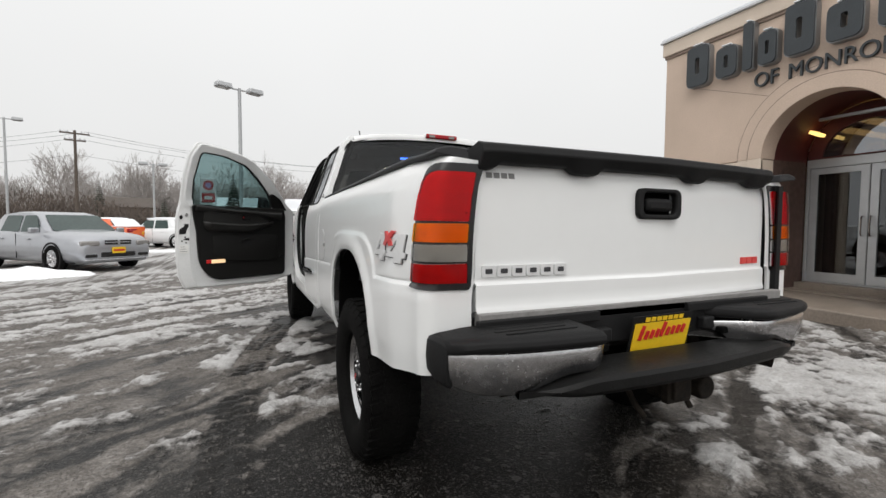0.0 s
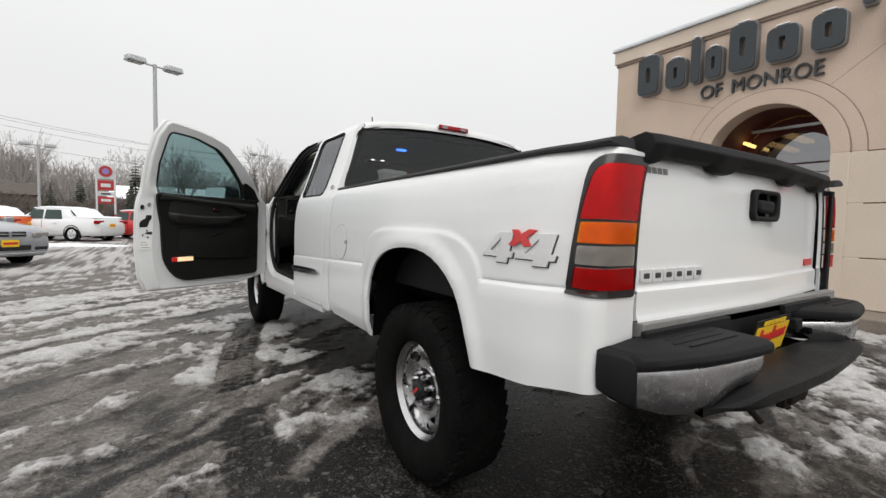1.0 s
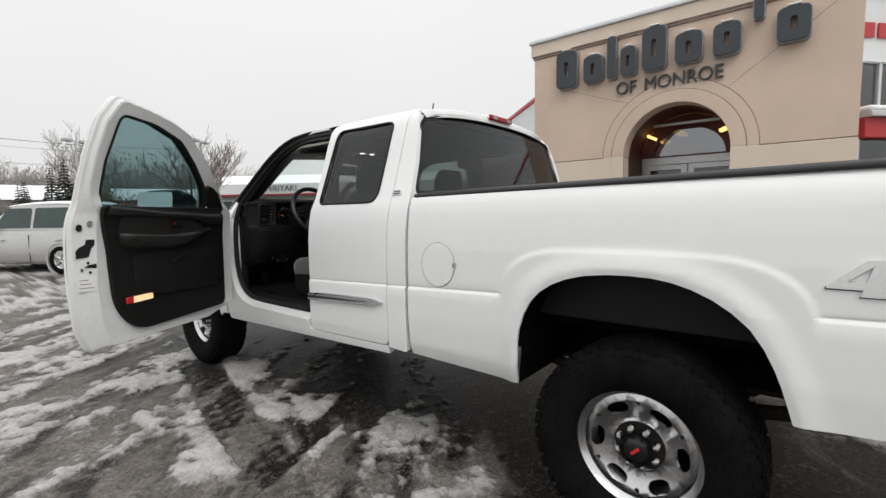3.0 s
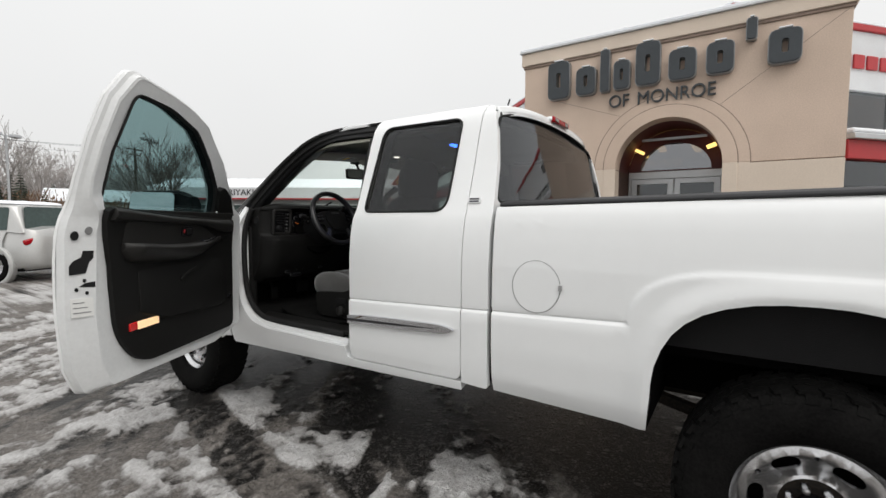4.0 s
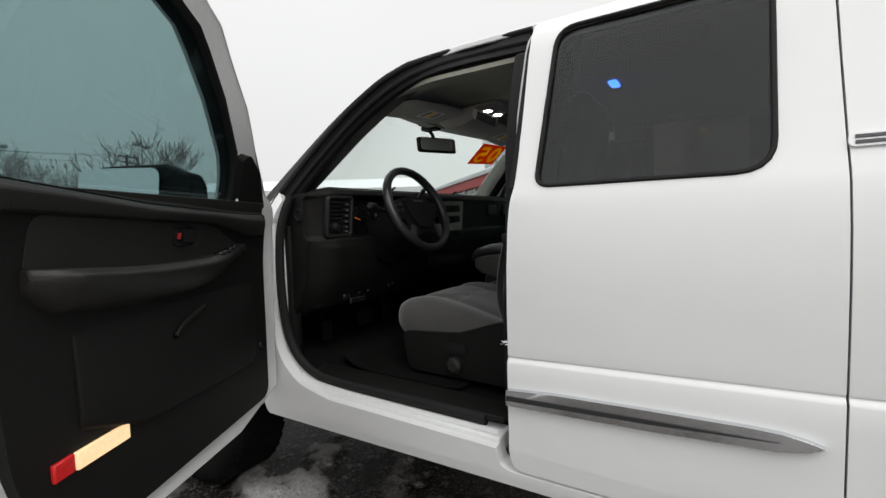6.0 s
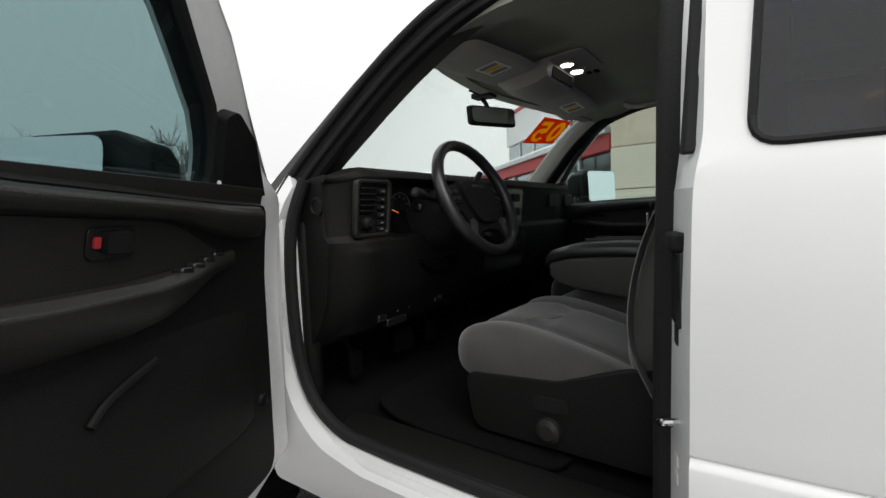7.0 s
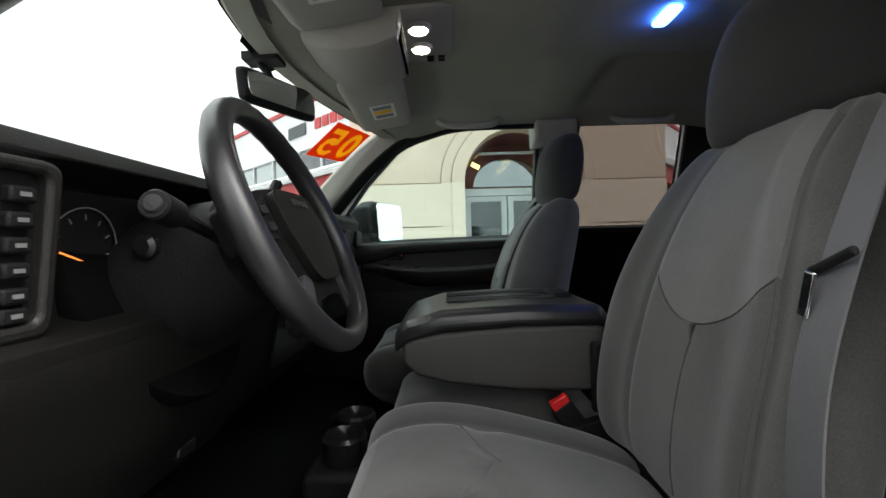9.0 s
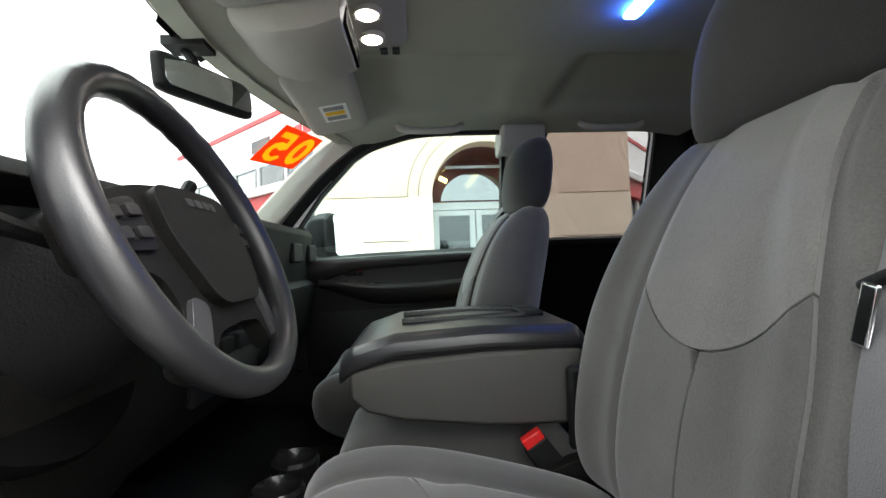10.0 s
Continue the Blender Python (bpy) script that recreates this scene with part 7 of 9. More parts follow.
# ---- the pickup: cabin ----
bm = bmesh.new()
sheet(bm, rect(-0.90, 1.2, 0.90, 3.14), [], lambda u, v: (u, v, 0.655 + 0.05 * sst(2.72, 3.0, v) + 0.06 * (1 - sst(0.10, 0.22, abs(u)))), 0.03, steps(-0.9, 0.9, 18), steps(1.2, 3.1, 10))
floor_ = part("cab_floor", bm, CARPET, truck, "dark carpeted cab floor")
bm = bmesh.new()
sheet(bm, rect(-0.80, 2.22, -0.24, 2.80, 0.06), [], lambda u, v: (u, v, 0.672 + 0.04 * sst(2.65, 2.8, v)), 0.012, steps(-0.8, -0.24, 4), steps(2.2, 2.8, 6))
part("floor_mat", bm, CARPET, floor_, "dark carpet floor mat", bevel=0.004)
bm = bmesh.new()
loft(bm, [[Vector((-x_, y_, z_)) for x_, z_ in ((0.93, 0.655), (0.925, 0.672), (0.84, 0.680), (0.80, 0.665))] for y_ in (1.99, 2.4, 2.88)])
part("sill_plate", bm, TRIM, truck, "charcoal sill plate", bevel=0.004)
bm = bmesh.new()
sheet(bm, rect(-0.90, 0.66, 0.90, 1.33), [], lambda u, v: (u, 3.12 - 0.05 * v, v), 0.03)
part("bulkhead", bm, VOID, truck)
for sgn in (-1, 1):
    bm = bmesh.new()
    box(bm, (sgn * 0.885, 3.03, 0.95), (0.05, 0.20, 0.60))
    part("kick_panel", bm, TRIM, truck, bevel=0.02)
# headliner
def head_z(x, y):
    across = sst(0.15, 0.20, abs(x)) * (1 - sst(0.50, 0.58, abs(x)))
    front = sst(2.02, 2.07, y) * (1 - sst(2.36, 2.44, y))
    rear = sst(1.30, 1.38, y) * (1 - sst(1.86, 1.92, y))
    return 1.800 - 0.052 * (abs(x) / 0.70) ** 3 - 0.045 * sst(2.28, 2.60, y) - 0.02 * (1 - sst(1.25, 1.5, y)) + 0.016 * across * (front + rear)


bm = bmesh.new()
xs_ = [-0.72 + 1.44 * i / 72 for i in range(73)]
rows = [[Vector((x, roof_y(x, y) - 0.03 * sst(2.3, 2.55, y), head_z(x, y))) for x in xs_] for y in [1.25 + 0.02 * i for i in range(66)]]
loft(bm, [r + [p + Vector((0, 0, 0.015)) for p in r[::-1]] for r in rows])
hl = part("headliner", bm, HEADLINER, truck, "grey cloth headliner")
# windscreen header and pillar trims
bm = bmesh.new()
loft(bm, [[Vector((x_, roof_y(x_, 2.55) + dy_ - 0.02, head_z(x_, 2.55) + dz_)) for dy_, dz_ in ((-0.03, -0.004), (0.02, -0.006), (0.035, 0.01), (-0.03, 0.04))] for x_ in [-0.68 + 1.36 * i / 12 for i in range(13)]])
part("header_trim", bm, HEADLINER, truck)
for sgn in (-1, 1):
    bm = bmesh.new()
    rings = []
    for y_, z_ in [(p[0], p[1]) for p in smooth_line([(2.46, 1.765), (2.58, 1.70), (2.72, 1.60), (2.86, 1.475), (2.98, 1.36), (3.06, 1.27)], 3)]:
        xo = cab_x(z_) - 0.045
        ins = 0.125 if sgn < 0 else 0.0
        rings.append([Vector((sgn * xo, y_ - 0.01, z_ - 0.012)), Vector((sgn * (xo - 0.045 - ins * 0.6), y_ + 0.005, z_ - 0.005)), Vector((sgn * (xo - 0.07 - ins), y_ + 0.085 - 0.2 * ins, z_ + 0.035)), Vector((sgn * (xo - 0.02), y_ + 0.10, z_ + 0.045))])
    loft(bm, rings)
    # left trim gets a darker tone than the right
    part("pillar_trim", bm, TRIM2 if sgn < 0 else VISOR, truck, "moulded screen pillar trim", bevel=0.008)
    # centre pillar trims and upper belt mounts
    bm = bmesh.new()
    rings = [[Vector((sgn * (cab_x(z_) - dx - (lock_in(z_) - 0.05 if sgn < 0 else 0.0)), y_, z_)) for dx, y_ in ((0.05, 1.985), (0.10, 1.975), (0.11, 1.90), (0.05, 1.88))] for z_ in (0.66, 0.9, 1.1, 1.3, 1.5, 1.65, 1.76)]
    loft(bm, rings)
    part("lock_pillar_trim", bm, BLACKPL, truck, bevel=0.01)
    if sgn > 0:
        bm = bmesh.new()
        loft(bm, [[Vector((x_, y_, z_)) for x_, y_ in ((0.70 - d_, 1.86), (0.70 - d_, 2.03), (0.80, 2.03), (0.80, 1.86))] for z_, d_ in ((1.66, 0.02), (1.70, 0.05), (1.76, 0.06))])
        part("pillar_cap", bm, VISOR, truck, "grey pillar cap under the headliner", bevel=0.012)
        bm = bmesh.new()
        tube(bm, smooth_line([(0.695, 2.02, head_z(0.695, 2.02) - 0.006), (0.700, 2.30, head_z(0.70, 2.30) - 0.006), (0.705, 2.44, head_z(0.70, 2.44) - 0.008), (cab_x(1.665) - 0.075, 2.60, 1.665), (cab_x(1.56) - 0.06, 2.735, 1.56), (cab_x(1.42) - 0.055, 2.875, 1.42)]), 0.011, 8)
        part("door_seal", bm, RUBBER, truck, "black rubber door seal")
    # rear side trim round the quarter window
    bm = bmesh.new()
    sheet(bm, rounded([(1.17, 0.68), (1.90, 0.68), (1.90, 1.79), (1.20, 1.79)]), [rounded([(1.84, 1.325, 0.04), (1.38, 1.325, 0.05), (1.38, 1.765, 0.05), (1.83, 1.768, 0.05)])], side_map(sgn, -0.06), 0.02, [1.4, 1.6, 1.8], CV, sign=-sgn)
    part("rear_side_trim", bm, TRIM, truck, "dark rear side trim", bevel=0.008)
    # grab handles
    for y0, y1 in ((2.18, 2.42), (1.50, 1.74)):
        bm = bmesh.new()
        zc_ = 1.742
        tube(bm, smooth_line([(sgn * 0.622, y0, zc_ + 0.012), (sgn * 0.605, y0 + 0.03, zc_ - 0.010), (sgn * 0.598, (y0 + y1) / 2, zc_ - 0.016), (sgn * 0.605, y1 - 0.03, zc_ - 0.010), (sgn * 0.622, y1, zc_ + 0.012)]), [0.010] + [0.013] * 15 + [0.010], 10)
        if not (sgn < 0 and y0 > 2):
            part("grab_handle", bm, VISOR, truck, "grey grab handle")
        else:
            bm.free()
bm = bmesh.new()
sheet(bm, [(x, z) for x, z in ((-0.88, 0.68), (0.88, 0.68), (0.88, 1.36), (0.72, 1.80), (-0.72, 1.80), (-0.88, 1.36))], [rounded([(-0.84, 1.385, 0.05), (0.84, 1.385, 0.05), (0.69, 1.782, 0.04), (-0.69, 1.782, 0.04)])], lambda u, v: (u, 1.175 + 0.17 * max(0.0, v - 1.36), v), 0.02, [], [1.36, 1.5, 1.65], sign=-1)
part("rear_trim", bm, TRIM, truck)
# rear bench
bm = bmesh.new()
pad(bm, lambda t: 0.80, 0.62, lambda s, t: 0.0 - 0.10 * t, lambda s, t: 0.08, lambda x, d, z: Vector((x, 1.34 + d, 0.78 + z)))
rbench = part("rear_bench", bm, CLOTH2, truck, "dark cloth rear bench")
bm = bmesh.new()
pad(bm, lambda t: 0.80, 0.44, lambda s, t: 0.0, lambda s, t: 0.08, lambda x, d, z: Vector((x, 1.36 + z, 0.86 + d)))
part("bench_cushion", bm, CLOTH2, rbench)

# dashboard
def dash_prof(x):
    e = sst(0.80, 0.895, abs(x))
    hood = (1 - sst(0.20, 0.26, abs(x + 0.46)))
    return [(3.16, 1.27), (3.02, 1.345), (2.93, 1.382 - 0.02 * e), (2.84, 1.396 - 0.025 * e), (2.79 + 0.045 * e, 1.388 - 0.03 * e), (2.775 + 0.07 * e, 1.366 - 0.02 * e), (2.782 + 0.07 * e + 0.065 * hood, 1.350), (2.792 + 0.06 * e + 0.065 * hood, 1.28), (2.800 + 0.05 * e + 0.045 * hood, 1.198), (2.775 + 0.06 * e, 1.182), (2.772 + 0.07 * e, 1.15), (2.80 + 0.06 * e, 1.02), (2.85 + 0.05 * e, 0.93), (2.95, 0.86), (3.10, 0.84)]


bm = bmesh.new()
loft(bm, [[Vector((x_, y_, z_)) for y_, z_ in dash_prof(x_)] for x_ in [-0.900, -0.893, -0.88, -0.86, -0.83, -0.80, -0.735, -0.715, -0.70, -0.69, -0.68, -0.66, -0.6, -0.5, -0.4, -0.3, -0.26, -0.24, -0.23, -0.22, -0.20, -0.18, 0.0, 0.2, 0.4, 0.6, 0.8, 0.86, 0.895]])
dash = part("dashboard", bm, DASH, truck, "charcoal moulded dashboard", bevel=0.004, angle=50)
bm = bmesh.new()
sheet(bm, rect(-0.78, 2.83, 0.78, 3.10, 0.03), [], lambda u, v: (u, v, float(np.interp(v, [2.80, 2.84, 2.93, 3.02, 3.13], [1.394, 1.398, 1.385, 1.348, 1.29])) + 0.001), 0.004, [], [2.84, 2.93, 3.02])
part("dash_top", bm, DASHTOP, dash, "dark matt dash top")


def dpt(u, v, d=0.0):
    return (u, float(np.interp(v, [1.195, 1.28, 1.352], [2.800, 2.792, 2.782])) + 0.062 * (1 - sst(0.22, 0.235, abs(u + 0.46))) - d, v)


# light-switch and vent panel at the door end
bm = bmesh.new()
sheet(bm, rounded([(-0.845, 1.190, 0.02), (-0.700, 1.190, 0.02), (-0.700, 1.358, 0.02), (-0.845, 1.358, 0.02)]), [rect(-0.830, 1.205, -0.715, 1.345, 0.012)], lambda u, v: dpt(u, v, 0.014), 0.020)
bz = part("switch_bezel", bm, TRIM2, dash, "charcoal bezel round vent and switches", bevel=0.005)
bm = bmesh.new()
sheet(bm, rect(-0.832, 1.203, -0.713, 1.347), [], lambda u, v: dpt(u, v, 0.002), 0.004)
part("bezel_panel", bm, BLACKGL, bz)
for i in range(5):
    bm = bmesh.new()
    p0 = dpt(-0.795, 1.268 + 0.016 * i, 0.006)
    box(bm, p0, (0.062, 0.014, 0.004), None)
    part("vent_slat", bm, BLACKPL, bz, bevel=0.0015)
bm = bmesh.new()
lathe(bm, [(0.004, 0.0), (0.020, 0.0), (0.018, 0.012), (0.010, 0.022), (0.004, 0.022)], Matrix.Translation(dpt(-0.797, 1.233, 0.003)) @ pose(0, 0, 0, 90, 0, 0), 18)
part("light_knob", bm, BLACKPL, bz, "round headlight knob", angle=25)
for i, (u_, z_) in enumerate(((-0.738, 1.325), (-0.738, 1.302), (-0.738, 1.279), (-0.738, 1.256), (-0.738, 1.233), (-0.738, 1.215))):
    bm = bmesh.new()
    box(bm, dpt(u_, z_, 0.006), (0.026, 0.012, 0.015))
    sw_ = part("switch", bm, BLACKPL, bz, bevel=0.003)
    bm = bmesh.new()
    box(bm, dpt(u_, z_, 0.0125), (0.010, 0.002, 0.004))
    part("symbol", bm, PRINT, sw_)
# cap on the dash's end
bm = bmesh.new()
lathe(bm, [(0.003, 0.0), (0.027, 0.0), (0.027, 0.005), (0.020, 0.007), (0.018, 0.002), (0.003, 0.002)], pose(-0.900, 2.875, 1.285, 0, -90, 0), 24)
part("end_cap", bm, BLACKPL, dash, "round plug in the dash end")
# instrument cluster
bm = bmesh.new()
sheet(bm, rounded([(-0.665, 1.205, 0.05), (-0.255, 1.205, 0.05), (-0.255, 1.345, 0.05), (-0.665, 1.345, 0.05)]), [], lambda u, v: dpt(u, v, 0.003), 0.004, [-0.5, -0.4], [1.28])
cl = part("gauge_panel", bm, BLACKGL, dash, "dark instrument cluster")
for x_ in (-0.585, -0.425, -0.325):
    bm = bmesh.new()
    r_ = 0.055 if x_ < -0.4 else 0.035
    ring_ = [Vector(dpt(x_ + r_ * math.cos(a), 1.272 + r_ * math.sin(a), 0.006)) for a in [2 * math.pi * k / 24 for k in range(25)]]
    tube(bm, ring_, 0.0010, 5)
    part("gauge_ring", bm, PRINT, cl)
    for k in range(9):
        a = math.pi * (1.2 - 1.4 * k / 8)
        bm = bmesh.new()
        box(bm, (0, 0, 0), (0.007, 0.001, 0.0014), Matrix.Translation(dpt(x_ + 0.78 * r_ * math.cos(a), 1.272 + 0.78 * r_ * math.sin(a), 0.005)) @ pose(0, 0, 0, 0, -math.degrees(a), 0))
        part("gauge_mark", bm, PRINT, cl)
    bm = bmesh.new()
    box(bm, (0, 0, 0), (r_ * 0.7, 0.0015, 0.002), Matrix.Translation(dpt(x_ - 0.3 * r_, 1.272 - 0.12 * r_, 0.007)) @ pose(0, 0, 0, 0, 20, 0))
    part("needle", bm, mat("lit_orange_needle", (0.8, 0.2, 0.03), 0.4, emit=((1.0, 0.25, 0.05), 0.6)), cl, "orange gauge needle")
# knee panel under the column, with its seam
bm = bmesh.new()
sheet(bm, rounded([(-0.86, 0.90, 0.03), (-0.24, 0.90, 0.03), (-0.22, 1.165, 0.02), (-0.86, 1.165, 0.02)]), [], lambda u, v: (u, float(np.interp(v, [0.90, 0.93, 1.02, 1.15, 1.17], [2.868, 2.848, 2.796, 2.767, 2.770])) + 0.07 * sst(0.80, 0.895, abs(u)), v), 0.006, steps(-0.85, -0.25, 12), [0.93, 0.98, 1.02, 1.08, 1.12, 1.15])
kp = part("knee_panel", bm, DASH, dash, "dark knee panel below the gauges", bevel=0.004)
for x_, z_, w_ in ((-0.40, 0.94, 0.05), (-0.70, 0.93, 0.04)):
    bm = bmesh.new()
    box(bm, (x_, 2.845, z_), (w_, 0.02, 0.025))
    part("lever", bm, BLACKGL, kp, bevel=0.005)
# centre stack
bm = bmesh.new()
sheet(bm, rounded([(-0.16, 1.00, 0.02), (0.20, 1.00, 0.02), (0.20, 1.352, 0.02), (-0.16, 1.352, 0.02)]), [], lambda u, v: (u, float(np.interp(v, [1.0, 1.15, 1.195, 1.352], [2.79, 2.765, 2.785, 2.772])), v), 0.006, [], [1.15, 1.195])
cs = part("centre_panel", bm, BLACKGL, dash)
for z_ in (1.10, 1.17, 1.25, 1.31):
    for k in range(3):
        bm = bmesh.new()
        box(bm, (-0.06 + 0.08 * k, 2.762, z_), (0.055, 0.016, 0.035))
        part("control", bm, BLACKPL, cs, bevel=0.004)
for x_ in (0.58, 0.80):
    bm = bmesh.new()
    box(bm, (x_, 2.785, 1.30), (0.12, 0.02, 0.07))
    part("vent", bm, BLACKPL, dash, bevel=0.008)
bm = bmesh.new()
tube(bm, [(0.24, 2.785, 1.178), (0.84, 2.785, 1.178)], 0.006, 6)
part("dash_seam", bm, DASHTOP, dash)
bm = bmesh.new()
box(bm, (-0.62, 2.86, 0.905), (0.10, 0.03, 0.03))
part("bonnet_release", bm, BLACKGL, dash, bevel=0.006)
for k, x_ in enumerate((-0.62, -0.56)):
    bm = bmesh.new()
    lathe(bm, [(0.002, 0), (0.007, 0), (0.005, 0.006), (0.002, 0.006)], pose(x_, 2.845, 0.94, 90, 0, 0), 8)
    part("screw", bm, CHROME, dash)
# pedals near-black: footwell shade is put into their colour
for x_, w_, z_ in ((-0.50, 0.10, 0.80), (-0.34, 0.06, 0.80), (-0.74, 0.05, 0.78)):
    bm = bmesh.new()
    box(bm, (x_, 2.93, z_), (w_, 0.02, 0.08), None)
    tube(bm, [(x_, 2.94, z_ + 0.03), (x_, 3.05, 0.95)], 0.010, 6)
    part("pedal", bm, VOID, dash, bevel=0.006)

# steering column and wheel
SW = Matrix.Translation((-0.455, 2.622, 1.303)) @ pose(0, 0, 0, 66, 0, 0)      # local z points to the driver and up
bm = bmesh.new()
lathe(bm, [(0.02, -0.31), (0.108, -0.31), (0.106, -0.20), (0.096, -0.12), (0.086, -0.088), (0.060, -0.066), (0.02, -0.060)], SW, 28)
col = part("steering_column", bm, BLACKPL, dash, "black column shroud", angle=30)
bm = bmesh.new()
lathe(bm, [(0.10, -0.225), (0.172, -0.222), (0.176, -0.232), (0.172, -0.26), (0.10, -0.26)], SW, 36, True)
part("column_bowl", bm, VOID, col, "black bowl round the column", angle=30)
bm = bmesh.new()
lathe(bm, [(0.003, 0.0), (0.017, 0.0), (0.016, 0.010), (0.010, 0.014), (0.003, 0.014)], SW @ pose(-0.094, 0.045, -0.165, 0, -90, 0), 18)
part("key_switch", bm, BLACKGL, col, angle=30)
bm = bmesh.new()
p0, p1 = SW @ Vector((-0.06, 0.01, -0.08)), SW @ Vector((-0.255, 0.035, -0.045))
tube(bm, [p0, p0.lerp(p1, 0.5), p0.lerp(p1, 0.80)], [0.009, 0.008, 0.010], 8)
part("stalk", bm, BLACKPL, col, "black indicator stalk")
bm = bmesh.new()
KNOB = Matrix.Translation(p1) @ (p1 - p0).to_track_quat("Z", "Y").to_matrix().to_4x4()
lathe(bm, [(0.003, -0.055), (0.010, -0.055), (0.0155, -0.040), (0.0155, -0.003), (0.0135, 0.0), (0.003, 0.0)], KNOB, 20)
knob_ = part("stalk_knob", bm, BLACKPL, col, "black twist knob on the stalk", angle=30)
bm = bmesh.new()
lathe(bm, [(0.002, 0.0), (0.0095, 0.0005), (0.008, 0.003), (0.002, 0.004)], KNOB, 18)
part("knob_cap", bm, GREYPL, knob_, "grey end cap", angle=30)
bm = bmesh.new()
p0, p1 = SW @ Vector((0.06, 0.02, -0.10)), SW @ Vector((0.20, 0.13, -0.06))
tube(bm, [p0, p1], [0.009, 0.011], 8)
part("gear_lever", bm, BLACKPL, col)
R0 = 0.188
bm = bmesh.new()
rings = []
NS = 64
for k in range(NS):
    a = 2 * math.pi * k / NS
    grip = 0.0175 + 0.0012 * math.cos(2 * a) + (0.0012 if (abs((a - math.pi / 2 + math.pi) % (2 * math.pi) - math.pi) < 0.75 and k % 2) else 0)
    c_ = Vector((R0 * math.cos(a), R0 * math.sin(a), 0.0))
    e1, e2 = Vector((math.cos(a), math.sin(a), 0)), Vector((0, 0, 1))
    rings.append([SW @ (c_ + e1 * grip * math.cos(b_) + e2 * grip * 1.12 * math.sin(b_)) for b_ in [2 * math.pi * j / 12 for j in range(12)]])
rows = [[bm.verts.new(p) for p in r] for r in rings]
for k in range(NS):
    a_, b_ = rows[k], rows[(k + 1) % NS]
    for j in range(12):
        bm.faces.new((a_[j], a_[(j + 1) % 12], b_[(j + 1) % 12], b_[j]))
sw = part("steering_wheel", bm, LEATHER, dash, "dark leather four-spoke steering wheel", angle=60)
def wheel_dome(lift):
    return lambda u, v: SW @ Vector((u, v - 0.026, -0.018 + 0.022 * (1 - (u * u + v * v) / 0.034) + lift))


half_o = [(0.0, 0.088), (0.085, 0.080), (0.178, 0.056), (0.180, -0.004), (0.112, -0.020), (0.100, -0.060), (0.128, -0.114), (0.094, -0.137), (0.056, -0.092), (0.0, -0.088)]
bm = bmesh.new()
sheet(bm, rounded([(u, v, 0.014) for u, v in half_o[:-1]] + [(0.0, -0.088)] + [(-u, v, 0.014) for u, v in half_o[-2:0:-1]]), [], wheel_dome(0.0), 0.024, steps(-0.17, 0.17, 10), steps(-0.14, 0.08, 8))
spk = part("spoke_frame", bm, TRIM, sw, "four moulded spokes", bevel=0.006)
bm = bmesh.new()
sheet(bm, rounded([(-0.080, 0.076, 0.02), (0.080, 0.076, 0.02), (0.094, 0.020, 0.03), (0.058, -0.068, 0.03), (-0.058, -0.068, 0.03), (-0.094, 0.020, 0.03)]), [], wheel_dome(0.014), 0.016, steps(-0.09, 0.09, 6), steps(-0.06, 0.07, 5))
hub = part("horn_pad", bm, TRIM, sw, "padded hub", bevel=0.007)
for k in range(4):
    bm = bmesh.new()
    sheet(bm, rect(-0.034 + 0.018 * k, 0.052, -0.021 + 0.018 * k, 0.062, 0.002), [], wheel_dome(0.0155), 0.002)
    part("hub_bar", bm, SATIN, hub)
for sx in (-1, 1):
    # added paler plate: light reflected by the lower spoke, put into colour
    bm = bmesh.new()
    sheet(bm, rounded([(sx * 0.070, -0.062, 0.01), (sx * 0.092, -0.048, 0.01), (sx * 0.122, -0.108, 0.012), (sx * 0.096, -0.127, 0.012)]), [], wheel_dome(0.007), 0.010, steps(-0.13, 0.13, 8), steps(-0.13, -0.05, 4))
    part("spoke_cover", bm, SATIN, spk, "grey plate for the light a spoke reflects", bevel=0.004)
    bm = bmesh.new()
    sheet(bm, rounded([(sx * 0.104, 0.002, 0.01), (sx * 0.156, 0.004, 0.01), (sx * 0.152, 0.052, 0.01), (sx * 0.106, 0.062, 0.01)]), [], wheel_dome(0.006), 0.008, sign=1)
    pod = part("button_pod", bm, BLACKGL, spk, bevel=0.003)
    for bu_, bv_ in ((0.118, 0.020), (0.142, 0.020), (0.118, 0.044), (0.142, 0.042)):
        bm = bmesh.new()
        sheet(bm, rect(sx * bu_ - 0.008, bv_ - 0.006, sx * bu_ + 0.008, bv_ + 0.006, 0.003), [], wheel_dome(0.010), 0.004)
        part("button", bm, TRIM2, pod, bevel=0.0015)

